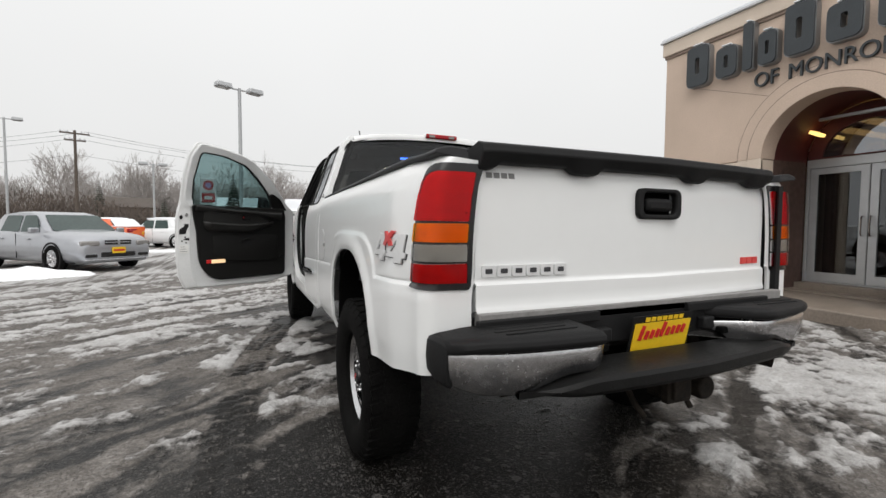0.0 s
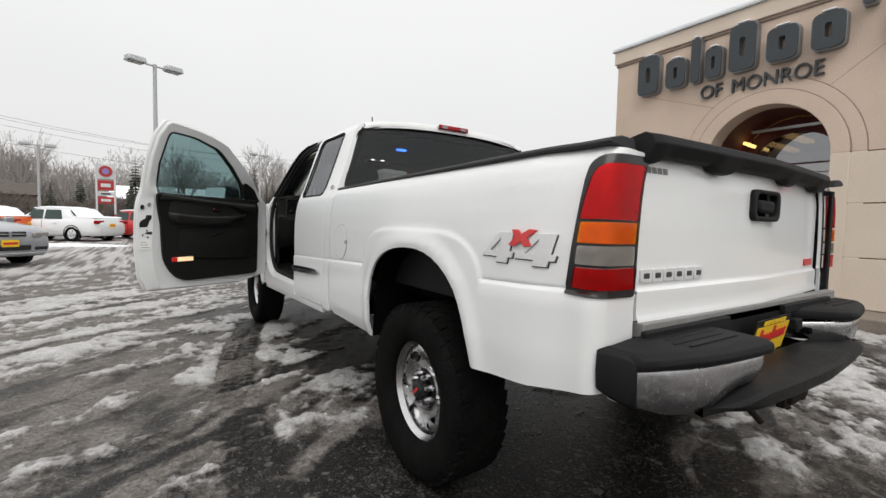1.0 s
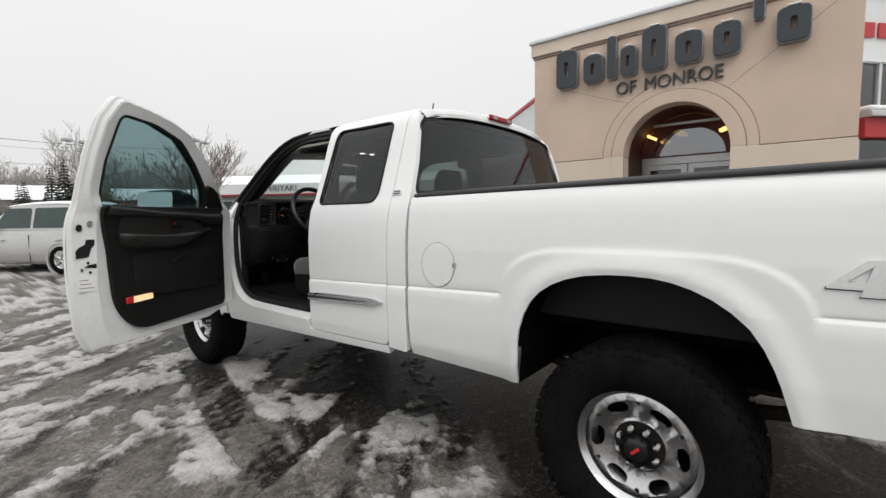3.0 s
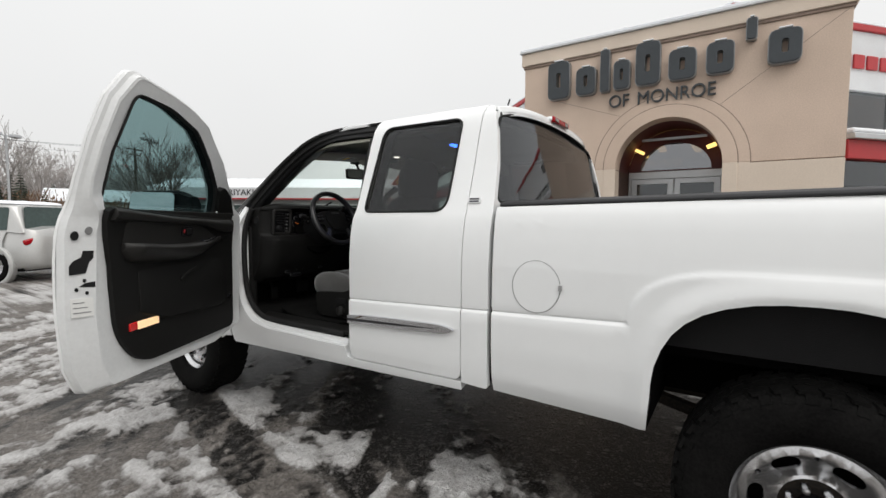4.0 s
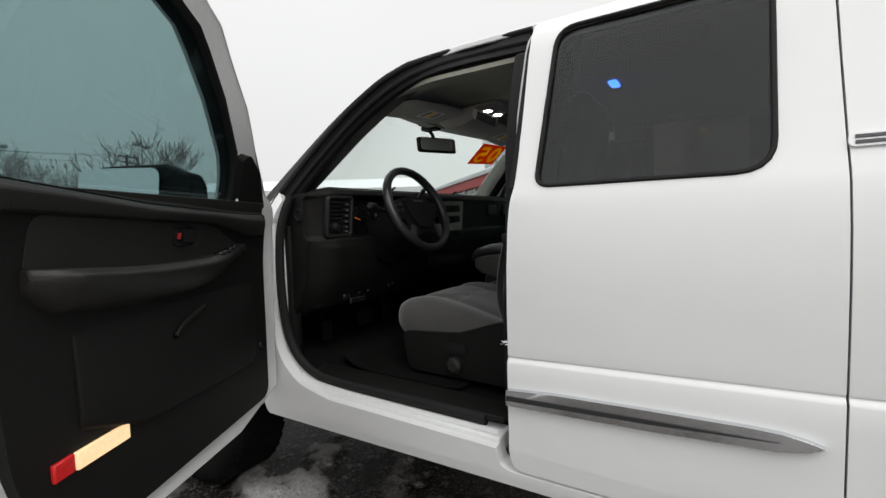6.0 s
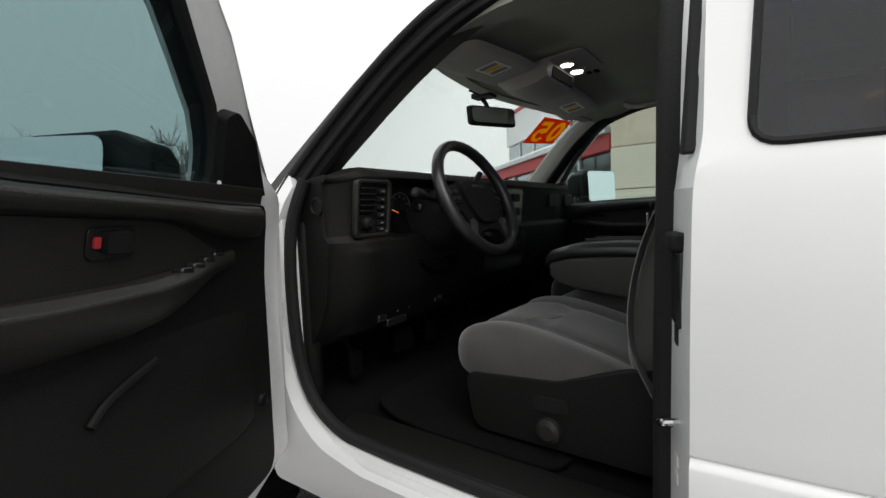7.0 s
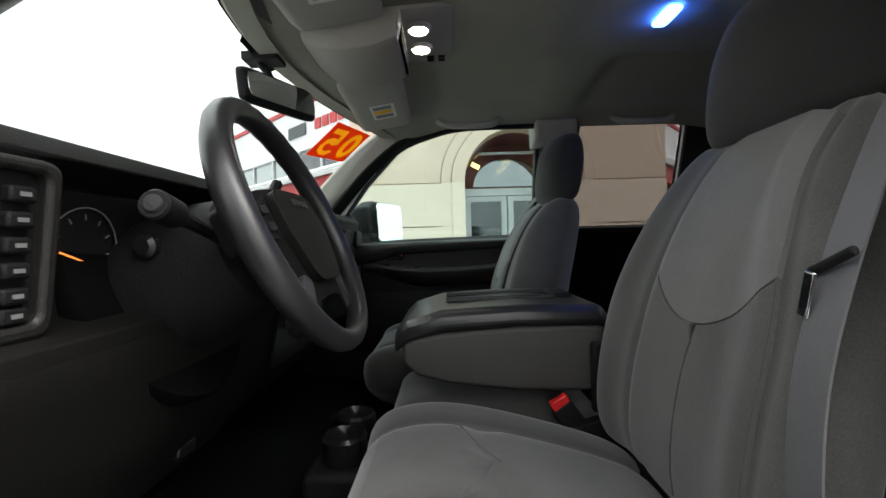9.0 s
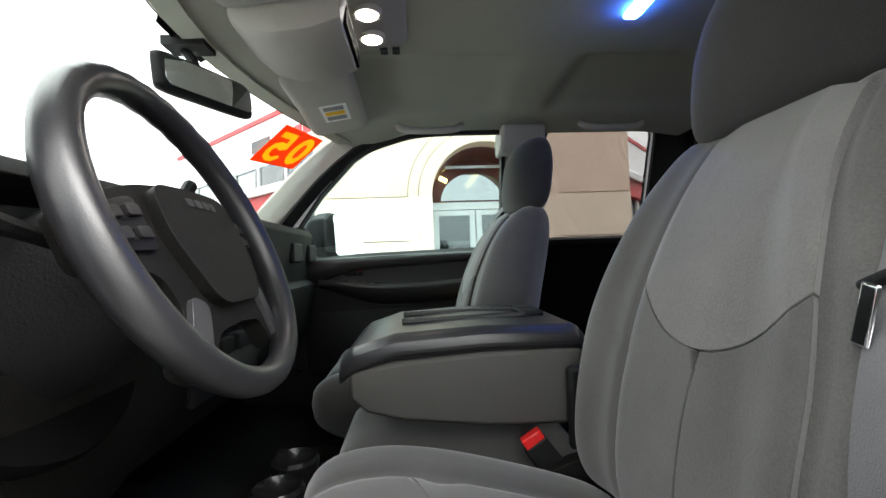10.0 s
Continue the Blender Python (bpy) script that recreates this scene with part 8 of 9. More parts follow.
# seats
def seat(x0, name, label, belt, dy=0.0, dz=0.0, fuller=0.0):
    base = bmesh.new()
    loft(base, [[Vector((x0 + s_ * w_, y_, z_)) for s_, y_ in ((-1, 2.02), (1, 2.02), (1, 2.46), (-1, 2.46))] for z_, w_ in ((0.69, 0.22), (0.76, 0.235), (0.84, 0.24))])
    st = part(name, base, TRIM, truck, label, bevel=0.02)

    def groove(s, c, w):
        return 1 - 0.5 * math.exp(-((abs(s) - c) / w) ** 2)

    # cushion: raised side rolls, a lower middle and a front roll
    bm = bmesh.new()

    def cmid(s, t):
        return 0.022 * sst(0.55, 0.90, abs(s)) + 0.095 * sst(-0.15, 0.80, t) - 0.012 * math.exp(-((abs(s) - 0.52) / 0.05) ** 2) - 0.008 * math.exp(-((t - 0.62 + 0.10 * s * s) / 0.03) ** 2) * (1 - sst(0.45, 0.55, abs(s)))

    pad(bm, lambda t: 0.262 + 0.006 * t, 0.54, cmid, lambda s, t: 0.104, lambda x, d, z: Vector((x0 + x, 2.02 + z + dy, 0.757 + d)), 40, 36, 5.0)
    cu = part("cushion", bm, CLOTH2, st, "grey velour cushion", angle=60)
    def cface(u, v):
        e_ = pad_edge(u, v, 5.0)
        return Vector((x0 + u * (0.262 + 0.006 * v), 2.02 + v * 0.54 + dy, 0.757 + cmid(u, v) + 0.104 * e_ + 0.0015))

    for nm_, o_, m_ in (("front_insert", rounded([(-0.50, 0.70, 0.05), (0.0, 0.58), (0.50, 0.70, 0.05), (0.56, 0.93, 0.1), (-0.56, 0.93, 0.1)]), CLOTH), ("centre_insert", rounded([(-0.47, 0.12, 0.05), (0.47, 0.12, 0.05), (0.48, 0.68), (0.0, 0.56), (-0.48, 0.68)]), CLOTH)):
        bm = bmesh.new()
        sheet(bm, o_, [], cface, 0.010, steps(-0.6, 0.6, 12), steps(0.1, 0.95, 12))
        part(nm_, bm, m_, cu, "velour seat insert", bevel=0.0015)
    # backrest: bowed, with bolsters and an insert
    lean = 0.20

    def bplace(x, d, z):
        return Vector((x0 + x, 2.072 + dy + d - lean * z - 0.10 * z * z, 0.87 + z + dz))

    def bmidf(s, t):
        return 0.0 + 0.028 * sst(0.5, 0.92, abs(s)) * (1 - 0.4 * sst(0.75, 1.0, t)) - 0.008 * math.exp(-((abs(s - 0.24 * belt) - 0.53 - 0.04 * t) / 0.05) ** 2) - 0.003 * math.exp(-((t - 0.565 + 0.12 * (1 - s * s)) / 0.022) ** 2) * (1 - sst(0.48, 0.58, abs(s))) - 0.04 + 0.02 * math.sin(math.pi * t)

    bm = bmesh.new()
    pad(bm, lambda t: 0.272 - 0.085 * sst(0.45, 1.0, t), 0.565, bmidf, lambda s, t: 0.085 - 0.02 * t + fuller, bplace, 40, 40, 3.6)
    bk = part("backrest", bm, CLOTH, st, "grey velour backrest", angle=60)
    def bface(u, v):
        return bplace(u * (0.272 - 0.085 * sst(0.45, 1.0, v)), bmidf(u, v) + (0.085 - 0.02 * v + fuller) * pad_edge(u, v, 3.6) + 0.0004, v * 0.565)

    sh_u = 0.24 * belt
    U_ = [(u_ / 10 * 0.52, 0.625 - 0.12 * (1 - (u_ / 10) ** 2)) for u_ in range(-10, 11)]
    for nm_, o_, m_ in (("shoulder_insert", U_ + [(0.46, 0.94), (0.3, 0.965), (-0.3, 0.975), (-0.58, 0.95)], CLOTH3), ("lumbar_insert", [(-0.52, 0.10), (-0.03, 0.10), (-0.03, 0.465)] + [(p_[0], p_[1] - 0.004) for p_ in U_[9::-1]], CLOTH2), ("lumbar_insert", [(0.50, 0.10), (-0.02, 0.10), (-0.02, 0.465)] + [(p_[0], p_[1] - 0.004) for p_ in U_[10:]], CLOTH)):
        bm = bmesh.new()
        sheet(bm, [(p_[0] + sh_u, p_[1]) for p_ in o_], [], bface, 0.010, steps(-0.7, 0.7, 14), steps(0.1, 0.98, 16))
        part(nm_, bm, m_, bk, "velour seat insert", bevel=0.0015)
    bm = bmesh.new()
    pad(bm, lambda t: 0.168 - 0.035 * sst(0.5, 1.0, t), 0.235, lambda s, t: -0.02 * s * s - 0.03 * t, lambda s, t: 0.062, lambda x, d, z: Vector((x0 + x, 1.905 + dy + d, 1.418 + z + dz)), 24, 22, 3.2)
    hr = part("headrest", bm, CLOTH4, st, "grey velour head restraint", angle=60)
    for s_ in (-0.06, 0.06):
        bm = bmesh.new()
        tube(bm, [(x0 + s_, 1.90 + dy, 1.33), (x0 + s_, 1.905 + dy, 1.47)], 0.007, 8)
        part("post", bm, BLACKPL, hr)
    # side shield with its seat knob
    for sd in (-1, 1):
        bm = bmesh.new()
        sheet(bm, rounded([(1.98, 0.685, 0.03), (2.48, 0.685, 0.04), (2.505, 0.83, 0.03), (2.25, 0.85), (2.10, 0.90), (1.97, 0.93, 0.03)]), [], lambda u, v: (x0 + sd * 0.272, u, v), 0.03, sign=sd)
        sh = part("side_shield", bm, TRIM, st, "charcoal seat side shield", bevel=0.010)
        bm = bmesh.new()
        lathe(bm, [(0.004, 0.0), (0.032, 0.0), (0.030, 0.014), (0.018, 0.020), (0.004, 0.020)], Matrix.Translation((x0 + sd * 0.273, 2.27, 0.73)) @ pose(0, 0, 0, 0, 90 * sd, 0), 18)
        part("recline_knob", bm, TRIM2, sh, angle=25)
        bm = bmesh.new()
        sheet(bm, rect(2.22, 0.775, 2.31, 0.81, 0.012), [], lambda u, v: (x0 + sd * 0.278, u, v), 0.008, sign=sd)
        part("seat_switch", bm, BLACKPL, sh, bevel=0.004)
    o = belt
    # belt from the shoulder down the outer bolster, with guide and tongue
    pts_ = smooth_line([(x0 + o * 0.205, 1.875 + dy, 1.472), (x0 + o * 0.228, 1.945 + dy, 1.415), (x0 + o * 0.254, 2.034 + dy, 1.25), (x0 + o * 0.266, 2.078 + dy, 1.11), (x0 + o * 0.278, 2.082 + dy, 0.97), (x0 + o * 0.291, 2.03 + dy, 0.86)], 6)
    bm = bmesh.new()
    ribbon(bm, pts_, Vector((o * -0.05, 1, 0.1)), 0.044, 0.0025)
    bt = part("seat_belt", bm, BELT, st, "grey seat belt webbing")
    bm = bmesh.new()
    box(bm, (0, 0, 0), (0.060, 0.008, 0.010), Matrix.Translation((x0 + o * 0.254, 2.045 + dy, 1.245)) @ pose(0, 0, 0, 0, -o * 25, 0))
    part("belt_guide", bm, BLACKPL, bt, bevel=0.004)
    bm = bmesh.new()
    box(bm, (0, 0, 0), (0.013, 0.004, 0.046), Matrix.Translation((x0 + o * 0.243, 2.058 + dy, 1.215)) @ pose(0, 0, 0, 0, -o * -14, 0))
    part("tongue", bm, CHROME, bt, "bright belt tongue", bevel=0.002)
    # buckle on the inner side
    bm = bmesh.new()
    ribbon(bm, [(x0 - o * 0.272, 2.10, 0.84), (x0 - o * 0.272, 2.14, 0.89), (x0 - o * 0.272, 2.165, 0.925)], Vector((1, 0, 0)), 0.048, 0.024)
    bu = part("buckle", bm, BLACKPL, st, "black belt buckle", bevel=0.005)
    bm = bmesh.new()
    ribbon(bm, [(x0 - o * 0.272, 2.160, 0.920), (x0 - o * 0.272, 2.172, 0.940)], Vector((1, 0, 0)), 0.040, 0.020)
    part("release_button", bm, RED_PL, bu, "red release button", bevel=0.003)
    return st


seat(-0.47, "driver_seat", "grey velour driver seat with side bolsters", -1)
seat(0.47, "passenger_seat", "grey velour passenger seat with head restraint", 1, 0.110, -0.02, 0.03)
# centre seat: cushion, folded-down console and cup holder
bm = bmesh.new()
pad(bm, lambda t: 0.185, 0.50, lambda s, t: 0.02 * t, lambda s, t: 0.09, lambda x, d, z: Vector((x, 2.04 + z, 0.825 + d)), 20, 20, 5)
cseat = part("centre_seat", bm, CLOTH2, truck, "dark centre seat cushion", angle=60)
bm = bmesh.new()
rings = []
for y_, z0_, z1_, w_ in ((2.06, 0.955, 1.090, 0.184), (2.10, 0.945, 1.092, 0.185), (2.25, 0.950, 1.090, 0.186), (2.40, 0.968, 1.080, 0.186), (2.465, 0.985, 1.070, 0.184), (2.498, 1.012, 1.062, 0.176)):
    rings.append([Vector((x_, y_, z_)) for x_, z_ in ((-w_ * 0.96, z0_), (w_ * 0.96, z0_), (w_, z0_ + 0.012), (w_, z1_), (-w_, z1_), (-w_, z0_ + 0.012))])
loft(bm, rings)
con = part("folding_console", bm, mat("grey_console_vinyl", (0.080, 0.078, 0.074), 0.6, 0, 0.10, 6, 420, 0.15, spec=0.3), cseat, "grey folded-down centre console", bevel=0.010)
bm = bmesh.new()
rings = []
for y_, zt, w_ in ((2.045, 1.105, 0.17), (2.07, 1.132, 0.187), (2.25, 1.136, 0.192), (2.41, 1.128, 0.192), (2.485, 1.106, 0.188), (2.515, 1.080, 0.176)):
    rings.append([Vector((x_, y_, z_)) for x_, z_ in ((-w_, zt - 0.045), (w_, zt - 0.045), (w_ + 0.004, zt - 0.02), (w_ - 0.015, zt), (-w_ + 0.015, zt), (-w_ - 0.004, zt - 0.02))])
loft(bm, rings)
lid = part("console_lid", bm, LEATHER, con, "dark vinyl console lid", bevel=0.010)
for x_ in (-0.06, 0.06):
    bm = bmesh.new()
    tube(bm, [(x_, 2.14, 1.136), (x_, 2.40, 1.132)], 0.008, 8)
    part("lid_rib", bm, TRIM2, con)
bm = bmesh.new()
box(bm, (-0.203, 2.075, 0.985), (0.022, 0.05, 0.15))
part("hinge_cover", bm, BLACKPL, con, "black hinge cover", bevel=0.008)
bm = bmesh.new()
box(bm, (0.0, 2.12, 1.137), (0.10, 0.05, 0.014))
part("lid_latch", bm, BLACKPL, con, bevel=0.004)
bm = bmesh.new()
box(bm, (-0.13, 2.625, 0.765), (0.26, 0.15, 0.10))
cup = part("cup_holder", bm, BLACKPL, truck, "black floor cup holder", bevel=0.015)
for x_ in (-0.06, 0.06):
    bm = bmesh.new()
    lathe(bm, [(0.034, 0.82), (0.046, 0.82), (0.048, 0.875), (0.042, 0.882), (0.036, 0.872)], pose(x_ - 0.13, 2.625, -0.01), 24, True)
    part("cup_ring", bm, BLACKGL, cup)

# overhead console, visors, mirror and lamps
OCX = -0.035
bm = bmesh.new()
rings = []
for y_, d_, w_ in ((2.37, 0.002, 0.115), (2.40, 0.010, 0.130), (2.485, 0.014, 0.135), (2.495, 0.066, 0.135), (2.55, 0.084, 0.137), (2.62, 0.084, 0.132), (2.675, 0.066, 0.12), (2.715, 0.030, 0.095)):
    zt = 1.80 - 0.03 * sst(2.28, 2.75, y_)
    rings.append([Vector((OCX + x_, y_, z_)) for x_, z_ in ((-w_, zt), (-w_ * 0.98, zt - d_ * 0.55), (-w_ * 0.90, zt - d_ * 0.86), (-w_ * 0.70, zt - d_), (w_ * 0.70, zt - d_), (w_ * 0.90, zt - d_ * 0.86), (w_ * 0.98, zt - d_ * 0.55), (w_, zt))])
loft(bm, rings)
oc = part("overhead_console", bm, VISOR, hl, "grey overhead console", bevel=0.006)
# near-black slab stands for the shade inside the console recess
bm = bmesh.new()
box(bm, (OCX + 0.005, 2.492, 1.752), (0.20, 0.012, 0.044))
part("console_recess", bm, VOID, oc)
for x_ in (OCX - 0.052, OCX + 0.052):
    bm = bmesh.new()
    lathe(bm, [(0.003, 0.0), (0.023, 0.0), (0.020, 0.008), (0.003, 0.012)], pose(x_, 2.450, 1.776, 180, 0, 0), 18)
    part("map_lamp", bm, LAMP_ON, oc, "lit round map lamp")
    bm = bmesh.new()
    lathe(bm, [(0.023, 0.0), (0.031, 0.0), (0.028, 0.010), (0.023, 0.010)], pose(x_, 2.450, 1.780, 180, 0, 0), 18, True)
    part("lamp_ring", bm, VISOR, oc)
for i in range(4):
    bm = bmesh.new()
    box(bm, (0.085 + 0.018 * (i % 2), 2.428 - 0.03 * (i // 2), 1.781), (0.010, 0.018, 0.006))
    part("lamp_switch", bm, BLACKPL, oc)
for x0, lab in ((-0.40, "grey sun visor with a warning label"), (0.345, "grey sun visor")):
    bm = bmesh.new()
    pad(bm, lambda t: 0.225, 0.19, lambda s, t: 0.0, lambda s, t: 0.012, lambda x, d, z: Vector((x0 + x, 2.515 + z, 1.765 - 0.16 * (z) + d - 0.035 * (abs(x0 + x) / 0.62) ** 2)), 16, 10, 6)
    vs = part("sun_visor", bm, VISOR, hl, lab, angle=60)
    bm = bmesh.new()
    sheet(bm, rect(x0 - 0.02, 2.56, x0 + 0.10, 2.64), [], lambda u, v: (u, v, 1.7515 - 0.16 * (v - 2.515) - 0.035 * (abs(u) / 0.62) ** 2), 0.002, sign=-1)
    lb_ = part("warning_label", bm, PAPER, vs, "pale printed label")
    for k, m_ in enumerate((PRINT, SIGN_YE, PRINT)):
        bm = bmesh.new()
        sheet(bm, rect(x0 - 0.01 + 0.035 * k, 2.57, x0 + 0.015 + 0.035 * k, 2.63), [], lambda u, v: (u, v, 1.7502 - 0.16 * (v - 2.515) - 0.035 * (abs(u) / 0.62) ** 2), 0.001, sign=-1)
        part("print_bar", bm, m_, lb_)
bm = bmesh.new()
pad(bm, lambda t: 0.122, 0.085, lambda s, t: 0.0, lambda s, t: 0.020, lambda x, d, z: Matrix.Translation((0.0, 2.815, 1.652)) @ pose(0, 0, 0, -8, 0, -26) @ Vector((x, d, z - 0.037)), 18, 12, 5)
mi = part("interior_mirror", bm, BLACKPL, screen, "black rear-view mirror", angle=60)
bm = bmesh.new()
Mm = Matrix.Translation((0.0, 2.815, 1.652)) @ pose(0, 0, 0, -8, 0, -26)
sheet(bm, rect(-0.108, -0.028, 0.108, 0.036, 0.02), [], lambda u, v: Mm @ Vector((u, -0.0205, v)), 0.003)
part("mirror_glass", bm, MIRROR, mi)
bm = bmesh.new()
tube(bm, [(0.0, 2.825, 1.675), (0.0, 2.84, 1.715), (0.0, 2.86, 1.742)], 0.010, 8)
box(bm, (0.0, 2.85, 1.752), (0.06, 0.09, 0.02))
part("mirror_stem", bm, BLACKPL, mi)
bm = bmesh.new()
pad(bm, lambda t: 0.046, 0.034, lambda s, t: 0.0, lambda s, t: 0.010, lambda x, d, z: Vector((-0.078 + x, 1.849 + z, 1.797 - d - 0.004)), 12, 10, 3)
part("dome_lamp", bm, LAMP_BLUE, hl, "lit blue dome lamp")
bm = bmesh.new()
tube(bm, smooth_line([(0.30, 2.95, 1.372), (0.30, 2.955, 1.395), (0.30, 2.95, 1.41)]), 0.014, 10)
part("sensor_cap", bm, BLACKPL, dash)

# ---- parked cars ----
def car(name, label, m, paint, L=4.7, W=1.84, H=1.47, hood=0.95, deck=1.02, cab0=-0.95, cab1=0.55, tall=0.0, lamps=True, snow=True, group="parked cars", plate=True):
    """A parked car that faces +y: body, glasshouse, windows, wheels, lamps and a load of snow."""
    c = thing(name, label, "car", m, group)
    hl_ = L / 2

    def ring(y, w, z0, zs, zt, crown=0.05):
        return [Vector((s * x_, y, z_)) for s, x_, z_ in ((-1, w * 0.86, z0), (-1, w * 0.97, z0 + 0.10), (-1, w, (z0 + zs) / 2), (-1, w * 0.985, zs), (-1, w * 0.86, zt), (-1, w * 0.4, zt + crown), (1, w * 0.4, zt + crown), (1, w * 0.86, zt), (1, w * 0.985, zs), (1, w, (z0 + zs) / 2), (1, w * 0.97, z0 + 0.10), (1, w * 0.86, z0))]

    hw = W / 2
    belt = 0.92 + tall * 0.10
    bm = bmesh.new()
    st_ = [(-hl_, 0.74, 0.36, 0.62, deck - 0.20), (-hl_ + 0.08, 0.86, 0.28, 0.70, deck - 0.05), (-hl_ + 0.35, 0.95, 0.24, 0.78, deck), (-hl_ + 0.9, 1.0, 0.22, 0.82, deck), (cab0, 1.0, 0.22, 0.84, max(deck, belt)), (0.2, 1.0, 0.22, 0.84, belt + 0.03), (cab1 + 0.5, 1.0, 0.22, 0.82, hood + 0.02), (hl_ - 0.9, 0.99, 0.22, 0.78, hood - 0.02), (hl_ - 0.4, 0.97, 0.22, 0.74, hood - 0.07), (hl_ - 0.14, 0.92, 0.22, 0.68, hood - 0.13), (hl_ - 0.03, 0.86, 0.24, 0.61, hood - 0.19), (hl_, 0.80, 0.28, 0.56, hood - 0.24)]
    loft(bm, [ring(y, w * hw, z0, zs, zt) for y, w, z0, zs, zt in st_])
    body = part("body", bm, paint, c, angle=50, bevel=0.0)
    # glasshouse
    gb = [(cab0 - 0.62, hw * 0.80, belt - 0.02, belt), (cab0 - 0.08, hw * 0.76, belt, H - 0.05), (cab0 + 0.35, hw * 0.74, belt, H - 0.005), (0.05, hw * 0.74, belt, H), (cab1 - 0.12, hw * 0.73, belt, H - 0.06), (cab1 + 0.62, hw * 0.80, belt - 0.03, belt - 0.01)]
    if tall:
        gb[0] = (cab0 - 0.34, hw * 0.80, belt - 0.02, belt + 0.02)
        gb[1] = (cab0 - 0.12, hw * 0.76, belt, H - 0.06)
    bm = bmesh.new()
    loft(bm, [[Vector((s * x_, y, z_)) for s, x_, z_ in ((-1, hw * 0.90, zb), (-1, (hw * 0.90 + w) / 2, (zb + zt) / 2), (-1, w, zt - 0.03), (-1, w * 0.82, zt), (1, w * 0.82, zt), (1, w, zt - 0.03), (1, (hw * 0.90 + w) / 2, (zb + zt) / 2), (1, hw * 0.90, zb))] for y, w, zb, zt in gb])
    gh = part("roof", bm, paint, c, angle=50)
    # side windows, front and rear screens, a little proud of the shell
    for s in (-1, 1):
        for y0, y1 in ((cab0 - 0.02, -0.02 + (cab0 + cab1) / 2 + 0.08), ((cab0 + cab1) / 2 + 0.14, cab1 + 0.20)):
            def wm(u, v, s=s):
                t_ = (v - belt) / (H - belt)
                return (s * (hw * 0.905 + (hw * 0.745 - hw * 0.905) * t_ + 0.006), u, v)
            sl = 0.30 if y1 > cab1 else 0.0
            sr = 0.16 if y0 < cab0 + 0.1 and not tall else 0.03
            bm = bmesh.new()
            sheet(bm, rounded([(y0, belt + 0.04, 0.03), (y1, belt + 0.04, 0.03), (y1 - sl, H - 0.10, 0.05), (y0 + sr, H - 0.10, 0.05)]), [], wm, 0.01, sign=s)
            part("side_window", bm, CARGLASS, gh)
    for ya, za, yb, zb, nm_ in ((gb[-1][0] - 0.05, belt + 0.03, gb[-2][0] + 0.03, H - 0.085, "windscreen"), (gb[0][0] + 0.05, belt + 0.03, gb[1][0] - 0.02, H - 0.085, "rear_screen")):
        out_ = 1 if nm_ == "windscreen" else -1
        bm = bmesh.new()
        sheet(bm, rounded([(-0.92, 0.04, 0.1), (0.92, 0.04, 0.1), (0.92, 0.96, 0.1), (-0.92, 0.96, 0.1)]), [], lambda u, v: (u * (hw * 0.86 + (hw * 0.70 - hw * 0.86) * v), ya + (yb - ya) * v + out_ * (0.045), za + (zb - za) * v + 0.02), 0.012, steps(-1, 1, 4), [0.5], sign=-out_)
        part(nm_, bm, CARGLASS, gh)
    # wheels
    wb = L * (0.31 if tall else 0.29)
    for s in (-1, 1):
        for y in (-wb, wb):
            w_ = part("wheel", lathe(bmesh.new(), [(0.20, -0.10), (0.225, -0.11), (0.30, -0.11), (0.325, -0.08), (0.33, 0.0), (0.325, 0.08), (0.30, 0.11), (0.225, 0.11), (0.20, 0.09)], None, 28, True), TYRE, c)
            w_.matrix_local = pose(s * (hw - 0.10), y, 0.33, 90, 0, 90 * s)
            bm = bmesh.new()
            lathe(bm, [(0.02, 0.07), (0.06, 0.085), (0.10, 0.06), (0.19, 0.075), (0.215, 0.10), (0.222, 0.09), (0.20, -0.05), (0.02, -0.05)], None, 28)
            part("rim", bm, ALLOY, w_)
            for k in range(5):
                bm = bmesh.new()
                box(bm, (0.115, 0, 0.082), (0.19, 0.05, 0.03), pose(0, 0, 0, 0, 0, 72 * k))
                part("spoke", bm, ALLOY, w_, bevel=0.008)
            bm = bmesh.new()
            lathe(bm, [(0.345, 0.004), (0.39, 0.008), (0.425, -0.012), (0.425, -0.10), (0.345, -0.10)] if tall else [(0.335, 0.0), (0.375, 0.0), (0.375, -0.10), (0.335, -0.10)], pose(s * (hw + 0.002), y, 0.345, 90, 0, 90 * s), 28, True)
            part("wheel_arch", bm, paint if tall else BLACKPL, c)
    # lamps, grille and plates
    for s in (-1, 1):
        bm = bmesh.new()
        box(bm, (s * hw * 0.655, hl_ - 0.11, hood - 0.255), (0.38, 0.24, 0.12), pose(s * hw * 0.655, hl_ - 0.11, 0, 0, 0, -s * 14) @ pose(-s * hw * 0.655, -hl_ + 0.11, 0))
        part("headlamp", bm, LENS_C, c, bevel=0.03)
        bm = bmesh.new()
        if tall:
            box(bm, (0, 0, 0), (0.24, 0.10, 0.11), pose(s * hw * 0.80, -hl_ + 0.16, 0.84, 0, s * 18, s * 32))
        else:
            box(bm, (s * hw * 0.68, -hl_ + 0.06, deck - 0.16), (0.48, 0.10, 0.15))
        part("tail_lamp", bm, LENS_R, c, bevel=0.03)
        bm = bmesh.new()
        box(bm, (s * (hw + 0.07), cab1 + 0.30, belt + 0.08), (0.20, 0.10, 0.13))
        part("door_mirror", bm, paint, c, bevel=0.03)
        bm = bmesh.new()
        box(bm, (s * hw * 0.66, hl_ - 0.035, 0.40), (0.26, 0.10, 0.08))
        part("fog_lamp", bm, BLACKGL, c, bevel=0.02)
    bm = bmesh.new()
